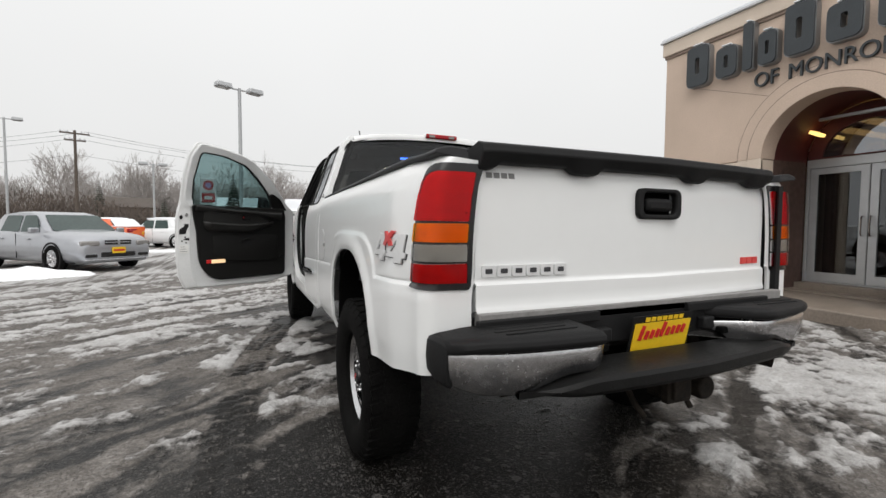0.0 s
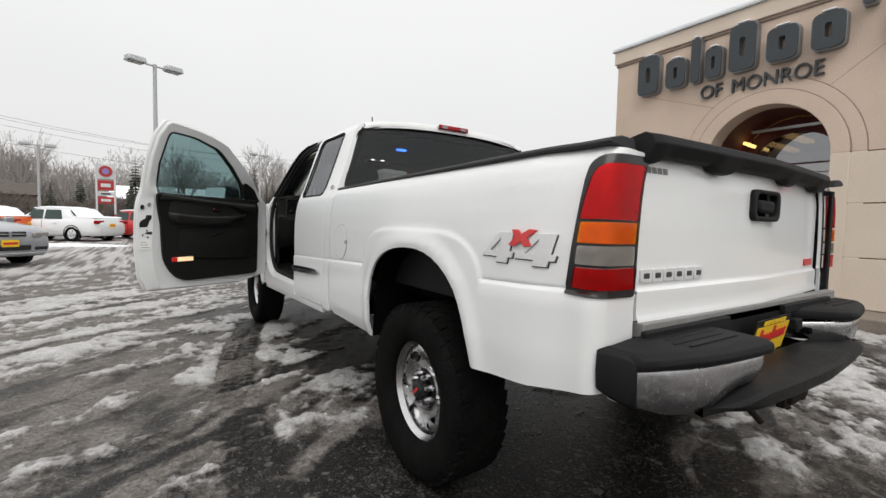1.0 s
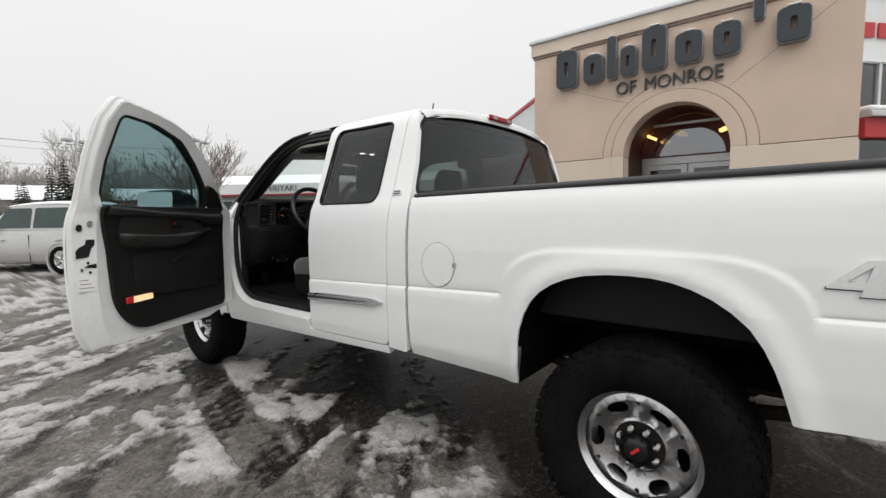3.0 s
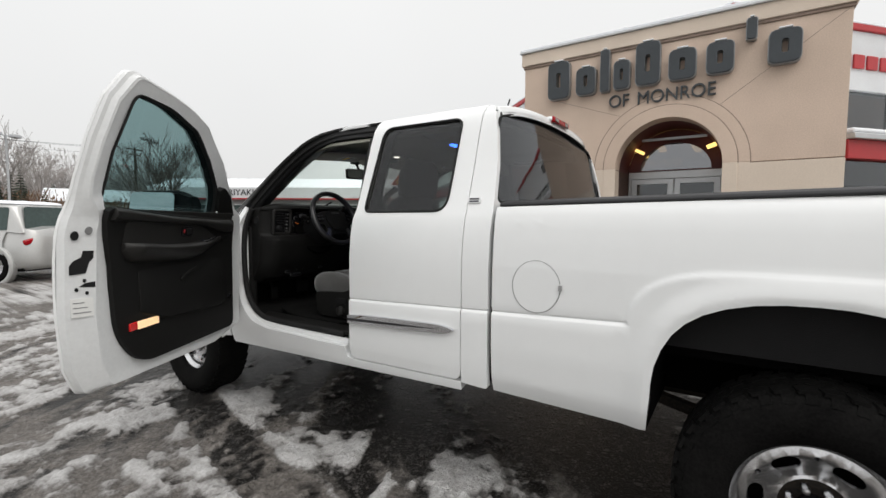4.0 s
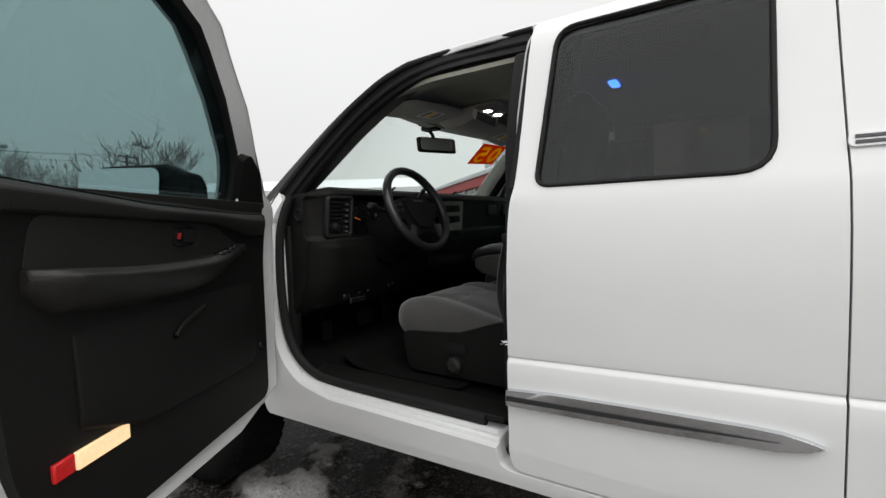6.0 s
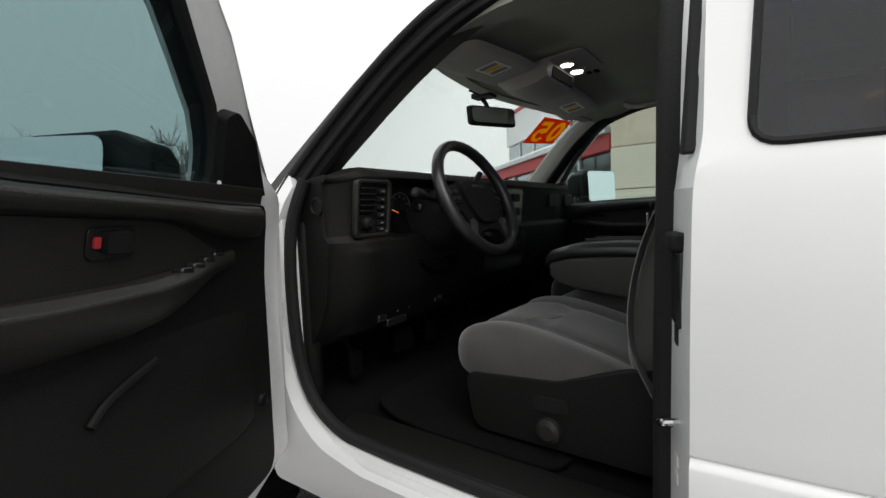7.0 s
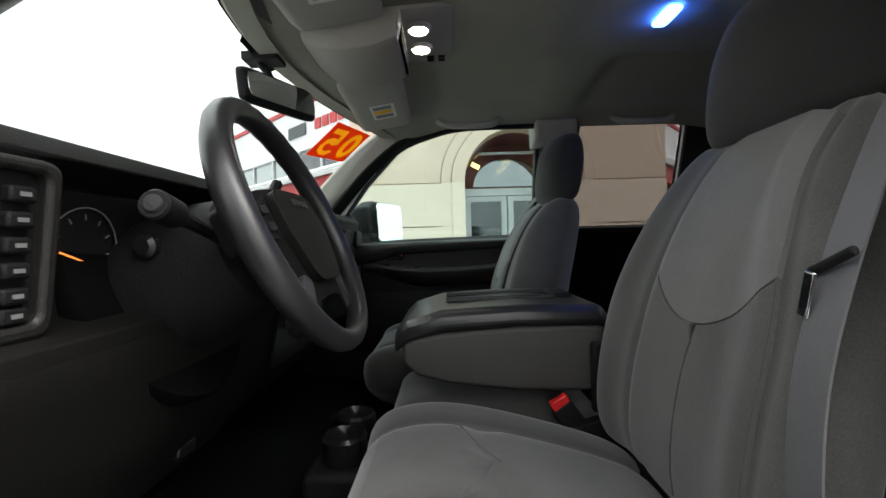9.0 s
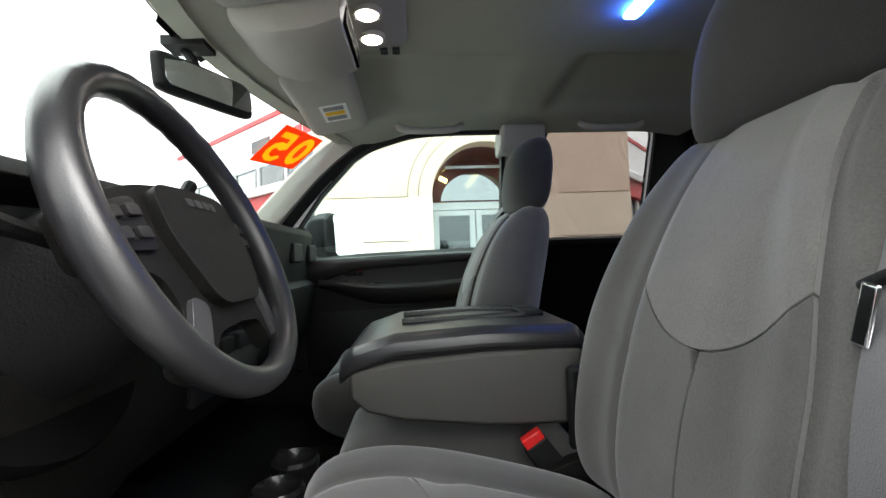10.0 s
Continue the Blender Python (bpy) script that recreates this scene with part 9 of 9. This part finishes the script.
    box(bm, (0, hl_ - 0.03, 0.30), (hw * 1.66, 0.10, 0.022))
    part("bumper_lip", bm, CHROME, c, bevel=0.008)
    for z_, h_, w_ in ((hood - 0.235, 0.11, 0.62), (0.42, 0.12, 0.80)):
        bm = bmesh.new()
        box(bm, (0, hl_ - 0.012, z_), (w_, 0.08, h_))
        gr_ = part("grille", bm, BLACKGL, c, bevel=0.02)
        if z_ > 0.5:
            for sz in ((w_, 0.02, 0.022), (0.05, 0.02, h_)):
                bm = bmesh.new()
                box(bm, (0, hl_ + 0.024, z_), sz)
                part("grille_bar", bm, paint, gr_, bevel=0.004)
    if plate:
        for y_, z_ in ((hl_ + 0.02, 0.52), (-hl_ - 0.01, deck - 0.30)):
            bm = bmesh.new()
            box(bm, (0, y_, z_), (0.32, 0.02, 0.15))
            part("dealer_plate", bm, PLATE, c, "plain yellow dealer plate", bevel=0.006)
            bm = bmesh.new()
            box(bm, (0, y_ + (0.012 if y_ > 0 else -0.012), z_), (0.26, 0.004, 0.045))
            part("plate_bar", bm, PLATE_R, c)
    for s in (-1, 1):
        bm = bmesh.new()
        box(bm, (s * (hw * 0.99), (cab0 + cab1) / 2 + 0.10, 0.60), (0.012, 0.012, 0.62))
        part("door_gap", bm, VOID, c)
        for y_ in (cab0 + 0.25, cab1 - 0.10):
            bm = bmesh.new()
            box(bm, (s * (hw + 0.012), y_, 0.79), (0.03, 0.16, 0.03))
            part("door_handle", bm, paint, c, bevel=0.008)
    bm = bmesh.new()
    box(bm, (0, 0, 0.27), (W * 0.86, L * 0.86, 0.10))
    part("underside", bm, VOID, c)
    if snow:
        bm = bmesh.new()
        pad(bm, lambda t: hw * 0.72, cab1 - cab0 + 0.05, lambda s, t: 0.02, lambda s, t: 0.05 + 0.012 * math.sin(9 * s + 7 * t), lambda x, d, z: Vector((x, cab0 + 0.02 + z, H - 0.02 - 0.03 * (abs(z - 0.7) / 0.8) ** 2 + d)), 18, 18, 6)
        part("roof_snow", bm, SNOW, c, "cap of snow on the roof", angle=60)
        if snow == "all":
            for y0, y1, zz in ((-hl_ + 0.12, cab0 - 0.30, deck + 0.03), (cab1 + 0.45, hl_ - 0.35, hood - 0.01)):
                bm = bmesh.new()
                pad(bm, lambda t: hw * 0.84, y1 - y0, lambda s, t: 0.0, lambda s, t: 0.06 + 0.01 * math.sin(7 * s + 5 * t), lambda x, d, z: Vector((x, y0 + z, zz + d)), 16, 12, 6)
                part("panel_snow", bm, SNOW, c, "layer of snow", angle=60)
            ya, za, yb, zb = gb[0][0] + 0.02, belt + 0.06, gb[1][0] - 0.05, H - 0.06
            bm = bmesh.new()
            pad(bm, lambda t: hw * 0.78 - 0.1 * t, 1.0, lambda s, t: 0.06, lambda s, t: 0.05, lambda x, d, z: Vector((x, ya + (yb - ya) * z - d * 0.7, za + (zb - za) * z + d * 0.7)), 14, 10, 6)
            part("screen_snow", bm, SNOW, c, angle=60)
    return c


def heading(x, y, dx, dy):
    return pose(x, y, 0.0, 0, 0, math.degrees(math.atan2(-dx, dy)))


car("sedan", "silver-blue sedan with a yellow dealer plate", heading(-6.08, 12.83, 0.70, -0.71), SILVERCAR, snow=False)
car("muscle_sedan", "white sedan under a thick layer of snow", heading(-5.35, 24.5, -0.80, 0.60), WHITECAR, 5.0, 1.9, 1.46, snow="all")
car("coupe", "orange coupe with a snow-covered roof and boot", heading(-8.2, 25.5, -0.80, 0.60), ORANGECAR, 5.0, 1.9, 1.44, snow="all")
car("red_coupe", "red coupe under snow at the edge of the lot", heading(-2.4, 26.2, -0.80, 0.60), REDCAR, 5.0, 1.9, 1.44, snow="all", plate=False)
car("hatchback", "champagne retro hatchback with rounded tail", heading(-0.15, 14.2, -0.49, 0.87), GREYCAR, 4.3, 1.72, 1.62, hood=1.0, deck=1.10, cab0=-1.55, cab1=0.35, tall=1.0, snow=True, plate=False)
car("white_hatchback", "white car buried under snow in the far row", heading(-11.6, 27.5, -0.80, 0.60), WHITECAR, 4.6, 1.85, 1.5, snow="all", plate=False)
car("snowy_coupe", "white coupe under snow in the far row", heading(1.6, 29.5, -0.80, 0.60), WHITECAR, 4.8, 1.85, 1.45, snow="all", plate=False)
car("snowy_sedan", "red sedan with a snowy roof far off", heading(4.8, 33.0, -0.80, 0.60), REDCAR, 4.8, 1.85, 1.45, snow="all", plate=False)
car("dark_wagon", "dark car with a snowy roof behind the row", heading(-14.5, 25.0, 0.53, -0.85), BLACKGL, 4.8, 1.85, 1.6, snow=True, plate=False)

# ---- snow banks at the edge of the parking island ----
def bank(label, pts, w, h):
    bm = bmesh.new()
    line = smooth_line([(x, y, 0) for x, y in pts], 6)
    rings = []
    for i, p in enumerate(line):
        d = (line[min(i + 1, len(line) - 1)] - line[max(i - 1, 0)]).normalized()
        s = Vector((-d.y, d.x, 0))
        e_ = math.sin(math.pi * (i + 0.15) / (len(line) - 0.7)) ** 0.5
        rr = []
        for k in range(13):
            u = -1 + k / 6
            nz = noise.fractal(Vector((p.x * 1.4 + u, p.y * 1.4, u * 2)), 1.0, 2.0, 4)
            rr.append(p + s * (u * w * (0.7 + 0.3 * e_)) + Vector((0, 0, max(-0.02, (1 - u * u) * h * e_ * (1 + 0.5 * nz)) - 0.01)))
        rings.append(rr)
    loft(bm, rings, closed=False, caps=False)
    return solid("snow_bank", bm, SNOW, label, "snow bank", group="snow banks", angle=70)


bank("low ploughed snow bank beside the parked sedan", [(-4.7, 10.3), (-5.6, 9.9), (-6.8, 9.9), (-9.5, 11.0), (-13, 12.5)], 0.55, 0.22)
bank("low snow bank before the row of cars", [(-16, 21), (-10, 20.2), (-5, 19.5), (-2.5, 19.0)], 0.5, 0.12)

# ---- poles, lines and signs ----
def lamp_post(label, x, y, h, turn):
    t = thing("street_lamp", label, "lamp post", pose(x, y, 0, 0, 0, turn), "car park lamps")
    bm = bmesh.new()
    lathe(bm, [(0.03, 0.0), (0.28, 0.0), (0.28, 0.62), (0.24, 0.66), (0.03, 0.66)], None, 20)
    part("base", bm, CONCRETE, t, "concrete foot")
    bm = bmesh.new()
    tube(bm, [(0, 0, 0.6), (0, 0, h * 0.6), (0, 0, h)], [0.085, 0.075, 0.065], 12)
    part("pole", bm, POLE, t, "pale metal pole")
    bm = bmesh.new()
    tube(bm, [(-0.42, 0, h - 0.06), (0.42, 0, h - 0.06)], 0.035, 8)
    part("arm", bm, POLE, t)
    for s in (-1, 1):
        bm = bmesh.new()
        box(bm, (s * 0.66, 0, h), (0.62, 0.42, 0.20), None, (0.9, 0.85))
        hd_ = part("lamp_head", bm, POLE, t, bevel=0.03)
        bm = bmesh.new()
        box(bm, (s * 0.66, 0, h - 0.112), (0.46, 0.30, 0.03))
        part("lens", bm, LENS_C, hd_)
    return t


lamp_post("tall grey car park lamp with two heads", -1.73, 18.6, 6.85, 25)
lamp_post("grey twin-headed lamp behind the bare tree", 13.4, 37.3, 7.2, 40)
lamp_post("grey twin-headed lamp far across the lot", -16.5, 37.5, 8.3, 20)
lamp_post("grey twin-headed lamp by the road", -8.3, 39.3, 5.9, 20)
lamp_post("twin-headed lamp beyond the open door", 6.5, 42.0, 7.0, 30)

pole = thing("utility_pole", "dark wooden utility pole with crossarms", "utility pole", pose(-17.5, 54.5, 0, 0, 0, 20), "utility poles")
bm = bmesh.new()
tube(bm, [(0, 0, 0), (0, 0, 10.6)], [0.17, 0.12], 10)
part("shaft", bm, WOODPOLE, pole)
for z_, w_ in ((10.3, 2.4), (9.6, 1.7)):
    bm = bmesh.new()
    box(bm, (0, 0, z_), (w_, 0.12, 0.14))
    ca_ = part("crossarm", bm, WOODPOLE, pole)
    for k in (-1, -0.5, 0.5, 1):
        bm = bmesh.new()
        lathe(bm, [(0.02, 0), (0.05, 0.02), (0.03, 0.10), (0.05, 0.16), (0.02, 0.2)], pose(k * w_ * 0.46, 0, z_ + 0.07), 8)
        part("insulator", bm, POLE, ca_)
copy_thing(pole, pose(-62, 78, 0, 0, 0, 20))
copy_thing(pole, pose(24, 66, 0, 0, 0, 20))
for dz, off in ((10.5, -1.0), (10.5, 1.0), (9.8, 0.0), (8.2, 0.1)):
    bm = bmesh.new()
    for a_, b_ in (((-62 + off, 78), (-17.5 + off, 54.5)), ((-17.5 + off, 54.5), (24 + off, 66))):
        tube(bm, [(a_[0] + (b_[0] - a_[0]) * k / 12, a_[1] + (b_[1] - a_[1]) * k / 12, dz - 1.4 * (1 - (2 * k / 12 - 1) ** 2)) for k in range(13)], 0.013, 5)
    solid("overhead_cable", bm, RUBBER, "thin sagging overhead cable between poles", "cable", group="overhead cables")

gas = thing("fuel_sign", "white fuel station sign with red panels", "sign", pose(-5.65, 55.0, 0, 0, 0, 8))
for x_ in (-0.75, 0.75):
    bm = bmesh.new()
    box(bm, (x_, 0, 3.2), (0.16, 0.2, 6.3))
    part("post", bm, WHITEWALL, gas)
bm = bmesh.new()
box(bm, (0, 0, 5.6), (1.5, 0.2, 1.5))
part("board", bm, WHITEWALL, gas, bevel=0.03)
bm = bmesh.new()
lathe(bm, [(0.02, 0), (0.56, 0), (0.56, 0.05), (0.02, 0.05)], pose(0, -0.13, 5.6, 90, 0, 0), 24)
part("disc", bm, REDBAND, gas, "plain red disc")
bm = bmesh.new()
lathe(bm, [(0.02, 0), (0.30, 0), (0.30, 0.03), (0.02, 0.03)], pose(0, -0.19, 5.6, 90, 0, 0), 24)
part("disc", bm, mat("violet_disc", (0.25, 0.2, 0.45), 0.5), gas, "plain violet disc")
for z_, h_, m_ in ((4.2, 1.0, REDBAND), (3.35, 0.45, WHITEWALL), (2.7, 0.7, REDBAND)):
    bm = bmesh.new()
    box(bm, (0, 0, z_), (1.32, 0.16, h_))
    pn = part("panel", bm, m_, gas, "plain red panel" if m_ is REDBAND else "", bevel=0.02)
    bm = bmesh.new()
    box(bm, (0, -0.10, z_), (0.8, 0.04, h_ * 0.35))
    part("bar", bm, WHITEWALL if m_ is REDBAND else SIGNTEXT, pn)
bd = thing("board_sign", "small white board on a post among the cars", "sign", pose(-1.0, 30.5, 0, 0, 0, 0))
bm = bmesh.new()
tube(bm, [(0, 0, 0), (0, 0, 2.6)], 0.05, 8)
part("post", bm, POLE, bd)
bm = bmesh.new()
box(bm, (0, -0.03, 2.6), (0.75, 0.05, 0.75))
part("board", bm, WHITEWALL, bd, bevel=0.01)

# ---- far buildings ----
d0 = Vector((29.01 - 22.13, 34.3 - 44.47, 0)).normalized()
ang = math.degrees(math.atan2(d0.y, d0.x))
tk = thing("restaurant", "low pale restaurant with a snow-covered roof", "building", pose(24.6, 40.8, 0, 0, 0, ang))
bm = bmesh.new()
box(bm, (3, 4.0, 1.7), (26, 8, 3.4))
part("wall", bm, mat("grey_restaurant_wall", (0.30, 0.31, 0.31), 0.8), tk)
bm = bmesh.new()
box(bm, (3, -0.35, 3.95), (27, 0.7, 1.05))
fs = part("fascia", bm, WHITEWALL, tk, "white fascia", bevel=0.02)
bm = bmesh.new()
box(bm, (3, -0.36, 3.36), (27, 0.74, 0.12))
part("red_trim", bm, REDBAND, fs)
bm = bmesh.new()
loft(bm, [[Vector((x_, -0.7, 4.48)), Vector((x_, 4.0, 5.75)), Vector((x_, 8.7, 4.48))] for x_ in (-10.6, 16.6)])
part("roof_snow", bm, SNOW, tk, "snow-covered roof")
for k in range(8):
    bm = bmesh.new()
    box(bm, (-8.5 + 3.1 * k, -0.03, 1.75), (2.4, 0.1, 2.2))
    fr_ = part("window", bm, ALU, tk)
    bm = bmesh.new()
    box(bm, (-8.5 + 3.1 * k, -0.09, 1.75), (2.2, 0.05, 2.0))
    part("pane", bm, CARGLASS, fr_)
bm = text_bm("TERIYAKI", 0.85, 0.03, Matrix.Translation((-1.75, -0.74, 3.95)) @ Matrix(((1, 0, 0, 0), (0, 0, -1, 0), (0, 1, 0, 0), (0, 0, 0, 1))))
for piece in islands(bm):
    part("letter", piece, SIGNTEXT, fs, "dark letter of the word TERIYAKI")


def house(label, x, y, turn, w, d, h, roof_m, wall_m, snow=True):
    t = thing("house", label, "house", pose(x, y, 0, 0, 0, turn), "far houses")
    bm = bmesh.new()
    box(bm, (0, 0, h / 2), (w, d, h))
    part("wall", bm, wall_m, t)
    bm = bmesh.new()
    loft(bm, [[Vector((x_, -d / 2 - 0.5, h)), Vector((x_, 0, h + d * 0.26)), Vector((x_, d / 2 + 0.5, h))] for x_ in (-w / 2 - 0.4, w / 2 + 0.4)])
    part("roof", bm, SNOW if snow else roof_m, t, "snow-dusted pitched roof" if snow else "dark pitched roof")
    for k in range(4):
        bm = bmesh.new()
        box(bm, (-w / 2 + w * (k + 0.5) / 4, -d / 2 - 0.02, h * 0.55), (w * 0.12, 0.08, h * 0.35))
        part("window", bm, CARGLASS, t)


house("brown house with a dark roof among bare trees", -17.5, 78, 12, 5.5, 6, 3.6, ROOFDARK, HOUSEWALL, False)
house("low grey building behind the parked cars", 4, 92, -4, 22, 9, 4.0, ROOFDARK, mat("grey_siding", (0.3, 0.3, 0.29), 0.8))
house("pale shed beside the trees", 27, 88, -20, 12, 8, 4.0, ROOFDARK, mat("pale_siding", (0.45, 0.45, 0.44), 0.8))

# ---- trees ----
def branches(bm, rnd, p, d, length, r, depth, gravity=0.0, spread=0.5, fork=3, minr=0.006):
    """A tapered limb that forks again and again."""
    pts_, rs = [p], [r]
    q, dd = p.copy(), d.copy()
    nseg = 4 if depth > 1 else 3
    for k in range(nseg):
        dd = (dd + Vector((rnd.uniform(-1, 1), rnd.uniform(-1, 1), rnd.uniform(-0.6, 0.8) + gravity)) * 0.16).normalized()
        q = q + dd * length / nseg
        pts_.append(q.copy())
        rs.append(max(minr, r * (1 - 0.55 * (k + 1) / nseg)))
    tube(bm, pts_, rs, 7 if depth > 2 else 4, caps=False)
    if depth <= 0:
        return
    for k in range(fork + (depth > 2)):
        at_ = rnd.uniform(0.35, 1.0)
        i = min(nseg - 1, int(at_ * nseg))
        base = pts_[i].lerp(pts_[i + 1], at_ * nseg - i)
        side = Vector((rnd.uniform(-1, 1), rnd.uniform(-1, 1), rnd.uniform(-0.1, 0.9))).normalized()
        branches(bm, rnd, base, (dd * (1 - spread) + side * spread).normalized(), length * rnd.uniform(0.55, 0.78), rs[i] * 0.62, depth - 1, gravity, spread, fork, minr)


def bare_tree(name, label, x, y, h, seed, depth=4, minr=0.006, group="", fork=3, trunk=None):
    rnd = random.Random(seed)
    t = thing(name, label, "tree", pose(x, y, 0), group)
    bm = bmesh.new()
    r = trunk or h * 0.018
    th = h * 0.30
    tube(bm, [(0, 0, -0.05), (0.02, 0, th * 0.5), (0, 0.03, th)], [r * 1.25, r, r * 0.9], 10)
    part("trunk", bm, BARK, t)
    bm = bmesh.new()
    for k in range(5):
        a = 2 * math.pi * k / 5 + rnd.uniform(-0.4, 0.4)
        branches(bm, rnd, Vector((0, 0.02, th * rnd.uniform(0.75, 1.0))), Vector((math.cos(a) * 0.5, math.sin(a) * 0.5, 1.0)).normalized(), h * 0.34, r * 0.55, depth - 1, 0.1, 0.45, fork, minr)
    # far crowns take the twig colour with haze painted in
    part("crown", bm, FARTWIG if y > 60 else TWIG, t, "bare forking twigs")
    return t


bare_tree("bare_tree", "small bare ornamental tree at the car park's edge", 4.25, 15.5, 4.0, 3, 5, 0.005)
tA = bare_tree("bare_tree", "tall bare winter tree in the far wood", -30, 92, 15, 11, 4, 0.02, "far bare trees", 4)
tB = bare_tree("bare_tree", "tall bare winter tree in the far wood", -20, 96, 13, 12, 4, 0.02, "far bare trees", 4)
tC = bare_tree("bare_tree", "slender bare birch in the far wood", 2, 88, 14, 13, 4, 0.018, "far bare trees", 3)
rnd = random.Random(5)
for k in range(46):
    x_ = -75 + 2.75 * k + rnd.uniform(-2, 2)
    copy_thing((tA, tB, tC)[k % 3], pose(x_, 92 + rnd.uniform(-8, 22) - 0.25 * max(0, x_), 0, 0, 0, rnd.uniform(0, 360)) @ Matrix.Scale(rnd.uniform(0.6, 1.0), 4))


def fir(name, label, x, y, h, seed, group="", width=0.2):
    rnd = random.Random(seed)
    t = thing(name, label, "tree", pose(x, y, 0), group)
    bm = bmesh.new()
    tube(bm, [(0, 0, 0), (0, 0, h * 0.95)], [h * 0.018, 0.02], 8)
    part("trunk", bm, BARK, t)
    bm = bmesh.new()
    layers = int(14 + h)
    for k in range(layers):
        f = k / layers
        z_ = h * (0.10 + 0.90 * f)
        R_ = h * width * (1 - f) ** 0.85 + 0.06
        nb = max(5, int(13 * (1 - f) + 4))
        for j in range(nb):
            a = 2 * math.pi * (j + rnd.random()) / nb
            rr = R_ * rnd.uniform(0.65, 1.1)
            dx, dy = math.cos(a), math.sin(a)
            px_, py_ = -dy, dx
            w_ = rr * 0.30
            tip = Vector((dx * rr, dy * rr, z_ - rr * rnd.uniform(0.25, 0.5)))
            mid = Vector((dx * rr * 0.55, dy * rr * 0.55, z_ - rr * 0.08))
            vs = [bm.verts.new(p) for p in (Vector((0, 0, z_)), mid + Vector((px_ * w_, py_ * w_, -0.05 * rr)), tip, mid - Vector((px_ * w_, py_ * w_, -0.02)), mid + Vector((0, 0, -0.25 * rr)))]
            for fc in ((0, 1, 2), (0, 2, 3), (0, 4, 1), (0, 3, 4), (1, 4, 2), (4, 3, 2)):
                bm.faces.new([vs[i] for i in fc])
    part("crown", bm, FIR, t, "dark drooping evergreen boughs", flat=True)
    return t


f1 = fir("fir_tree", "dark fir tree beyond the road", -3.5, 71.5, 9.3, 1, "fir trees")
f2 = fir("fir_tree", "narrow dark conifer far off", 13.8, 74.5, 7.6, 2, "fir trees", 0.15)
for x_, y_, s_ in ((-1.2, 74, 0.7), (-10, 78, 0.75), (16, 80, 0.9), (8.5, 78, 0.75), (20, 82, 0.6), (-24, 88, 0.9), (27, 74, 0.6), (33, 70, 0.7), (-40, 90, 1.1), (11.5, 72, 1.0), (9.8, 70, 0.85)):
    copy_thing(f1 if s_ > 0.72 else f2, pose(x_, y_, 0, 0, 0, 37 * x_) @ Matrix.Scale(s_, 4))
sh1 = fir("clipped_conifer", "narrow clipped conifer by the far cars", -3.4, 50.0, 4.2, 7, "clipped conifers", 0.22)
for x_, y_ in ((3.5, 45), (8.3, 47), (10.5, 50), (-9.5, 52)):
    copy_thing(sh1, pose(x_, y_, 0, 0, 0, 50 * x_) @ Matrix.Scale(0.95, 4))

# brushwood and far ridge: too fine to count; haze is put into their paler colours
def thicket(name, label, m_, x0, x1, y0, y1, h0, h1, count, seed, w=0.5):
    rnd = random.Random(seed)
    vs, fs_ = [], []
    for k in range(count):
        f = rnd.random()
        x_, y_ = x0 + (x1 - x0) * f, y0 + (y1 - y0) * f + rnd.uniform(-4, 4)
        h_ = rnd.uniform(h0, h1) * (0.75 + 0.5 * noise.noise(Vector((x_ * 0.07, 3.3, seed))))
        for j in range(7):
            z_ = h_ * rnd.random() ** 0.8
            s_ = w * rnd.uniform(0.5, 1.3)
            c_ = Vector((x_ + rnd.uniform(-1.4, 1.4), y_ + rnd.uniform(-1, 1), z_))
            n0 = len(vs)
            lean = rnd.uniform(-0.35, 0.35) * s_
            for q in range(4):
                vs.append(c_ + Vector((rnd.uniform(-s_, s_) * 0.4 + lean * (q - 1.5), rnd.uniform(-s_, s_) * 0.4, rnd.uniform(-s_, s_) * 0.5 + s_ * 2.4 * (q / 3 - 0.5))))
            fs_ += [(n0, n0 + 1, n0 + 2), (n0, n0 + 2, n0 + 3), (n0, n0 + 3, n0 + 1), (n0 + 1, n0 + 3, n0 + 2)]
    me = bpy.data.meshes.new(name)
    me.from_pydata(vs, [], fs_)
    me.materials.append(m_)
    return tagged(new(name, me), label, "shrubs", kind="stuff")


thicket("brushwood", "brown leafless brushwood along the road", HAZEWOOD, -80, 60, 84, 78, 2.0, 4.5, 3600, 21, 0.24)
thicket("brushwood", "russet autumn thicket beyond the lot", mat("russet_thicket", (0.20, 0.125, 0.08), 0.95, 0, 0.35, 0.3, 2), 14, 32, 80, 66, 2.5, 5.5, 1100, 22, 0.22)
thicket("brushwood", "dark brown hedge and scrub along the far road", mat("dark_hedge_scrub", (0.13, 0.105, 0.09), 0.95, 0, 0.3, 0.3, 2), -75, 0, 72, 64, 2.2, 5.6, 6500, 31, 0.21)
thicket("brushwood", "pale hazy tops of a far wood", mat("haze_painted_wood", (0.50, 0.48, 0.47), 0.95, 0, 0.2, 0.12, 1), -130, 70, 140, 122, 8.0, 18.0, 9000, 33, 0.36)
thicket("brushwood", "grey twigs of a far wood", mat("haze_painted_twigs", (0.34, 0.315, 0.30), 0.95, 0, 0.25, 0.2, 2), -95, 70, 112, 100, 4.5, 11.5, 15000, 23, 0.36)
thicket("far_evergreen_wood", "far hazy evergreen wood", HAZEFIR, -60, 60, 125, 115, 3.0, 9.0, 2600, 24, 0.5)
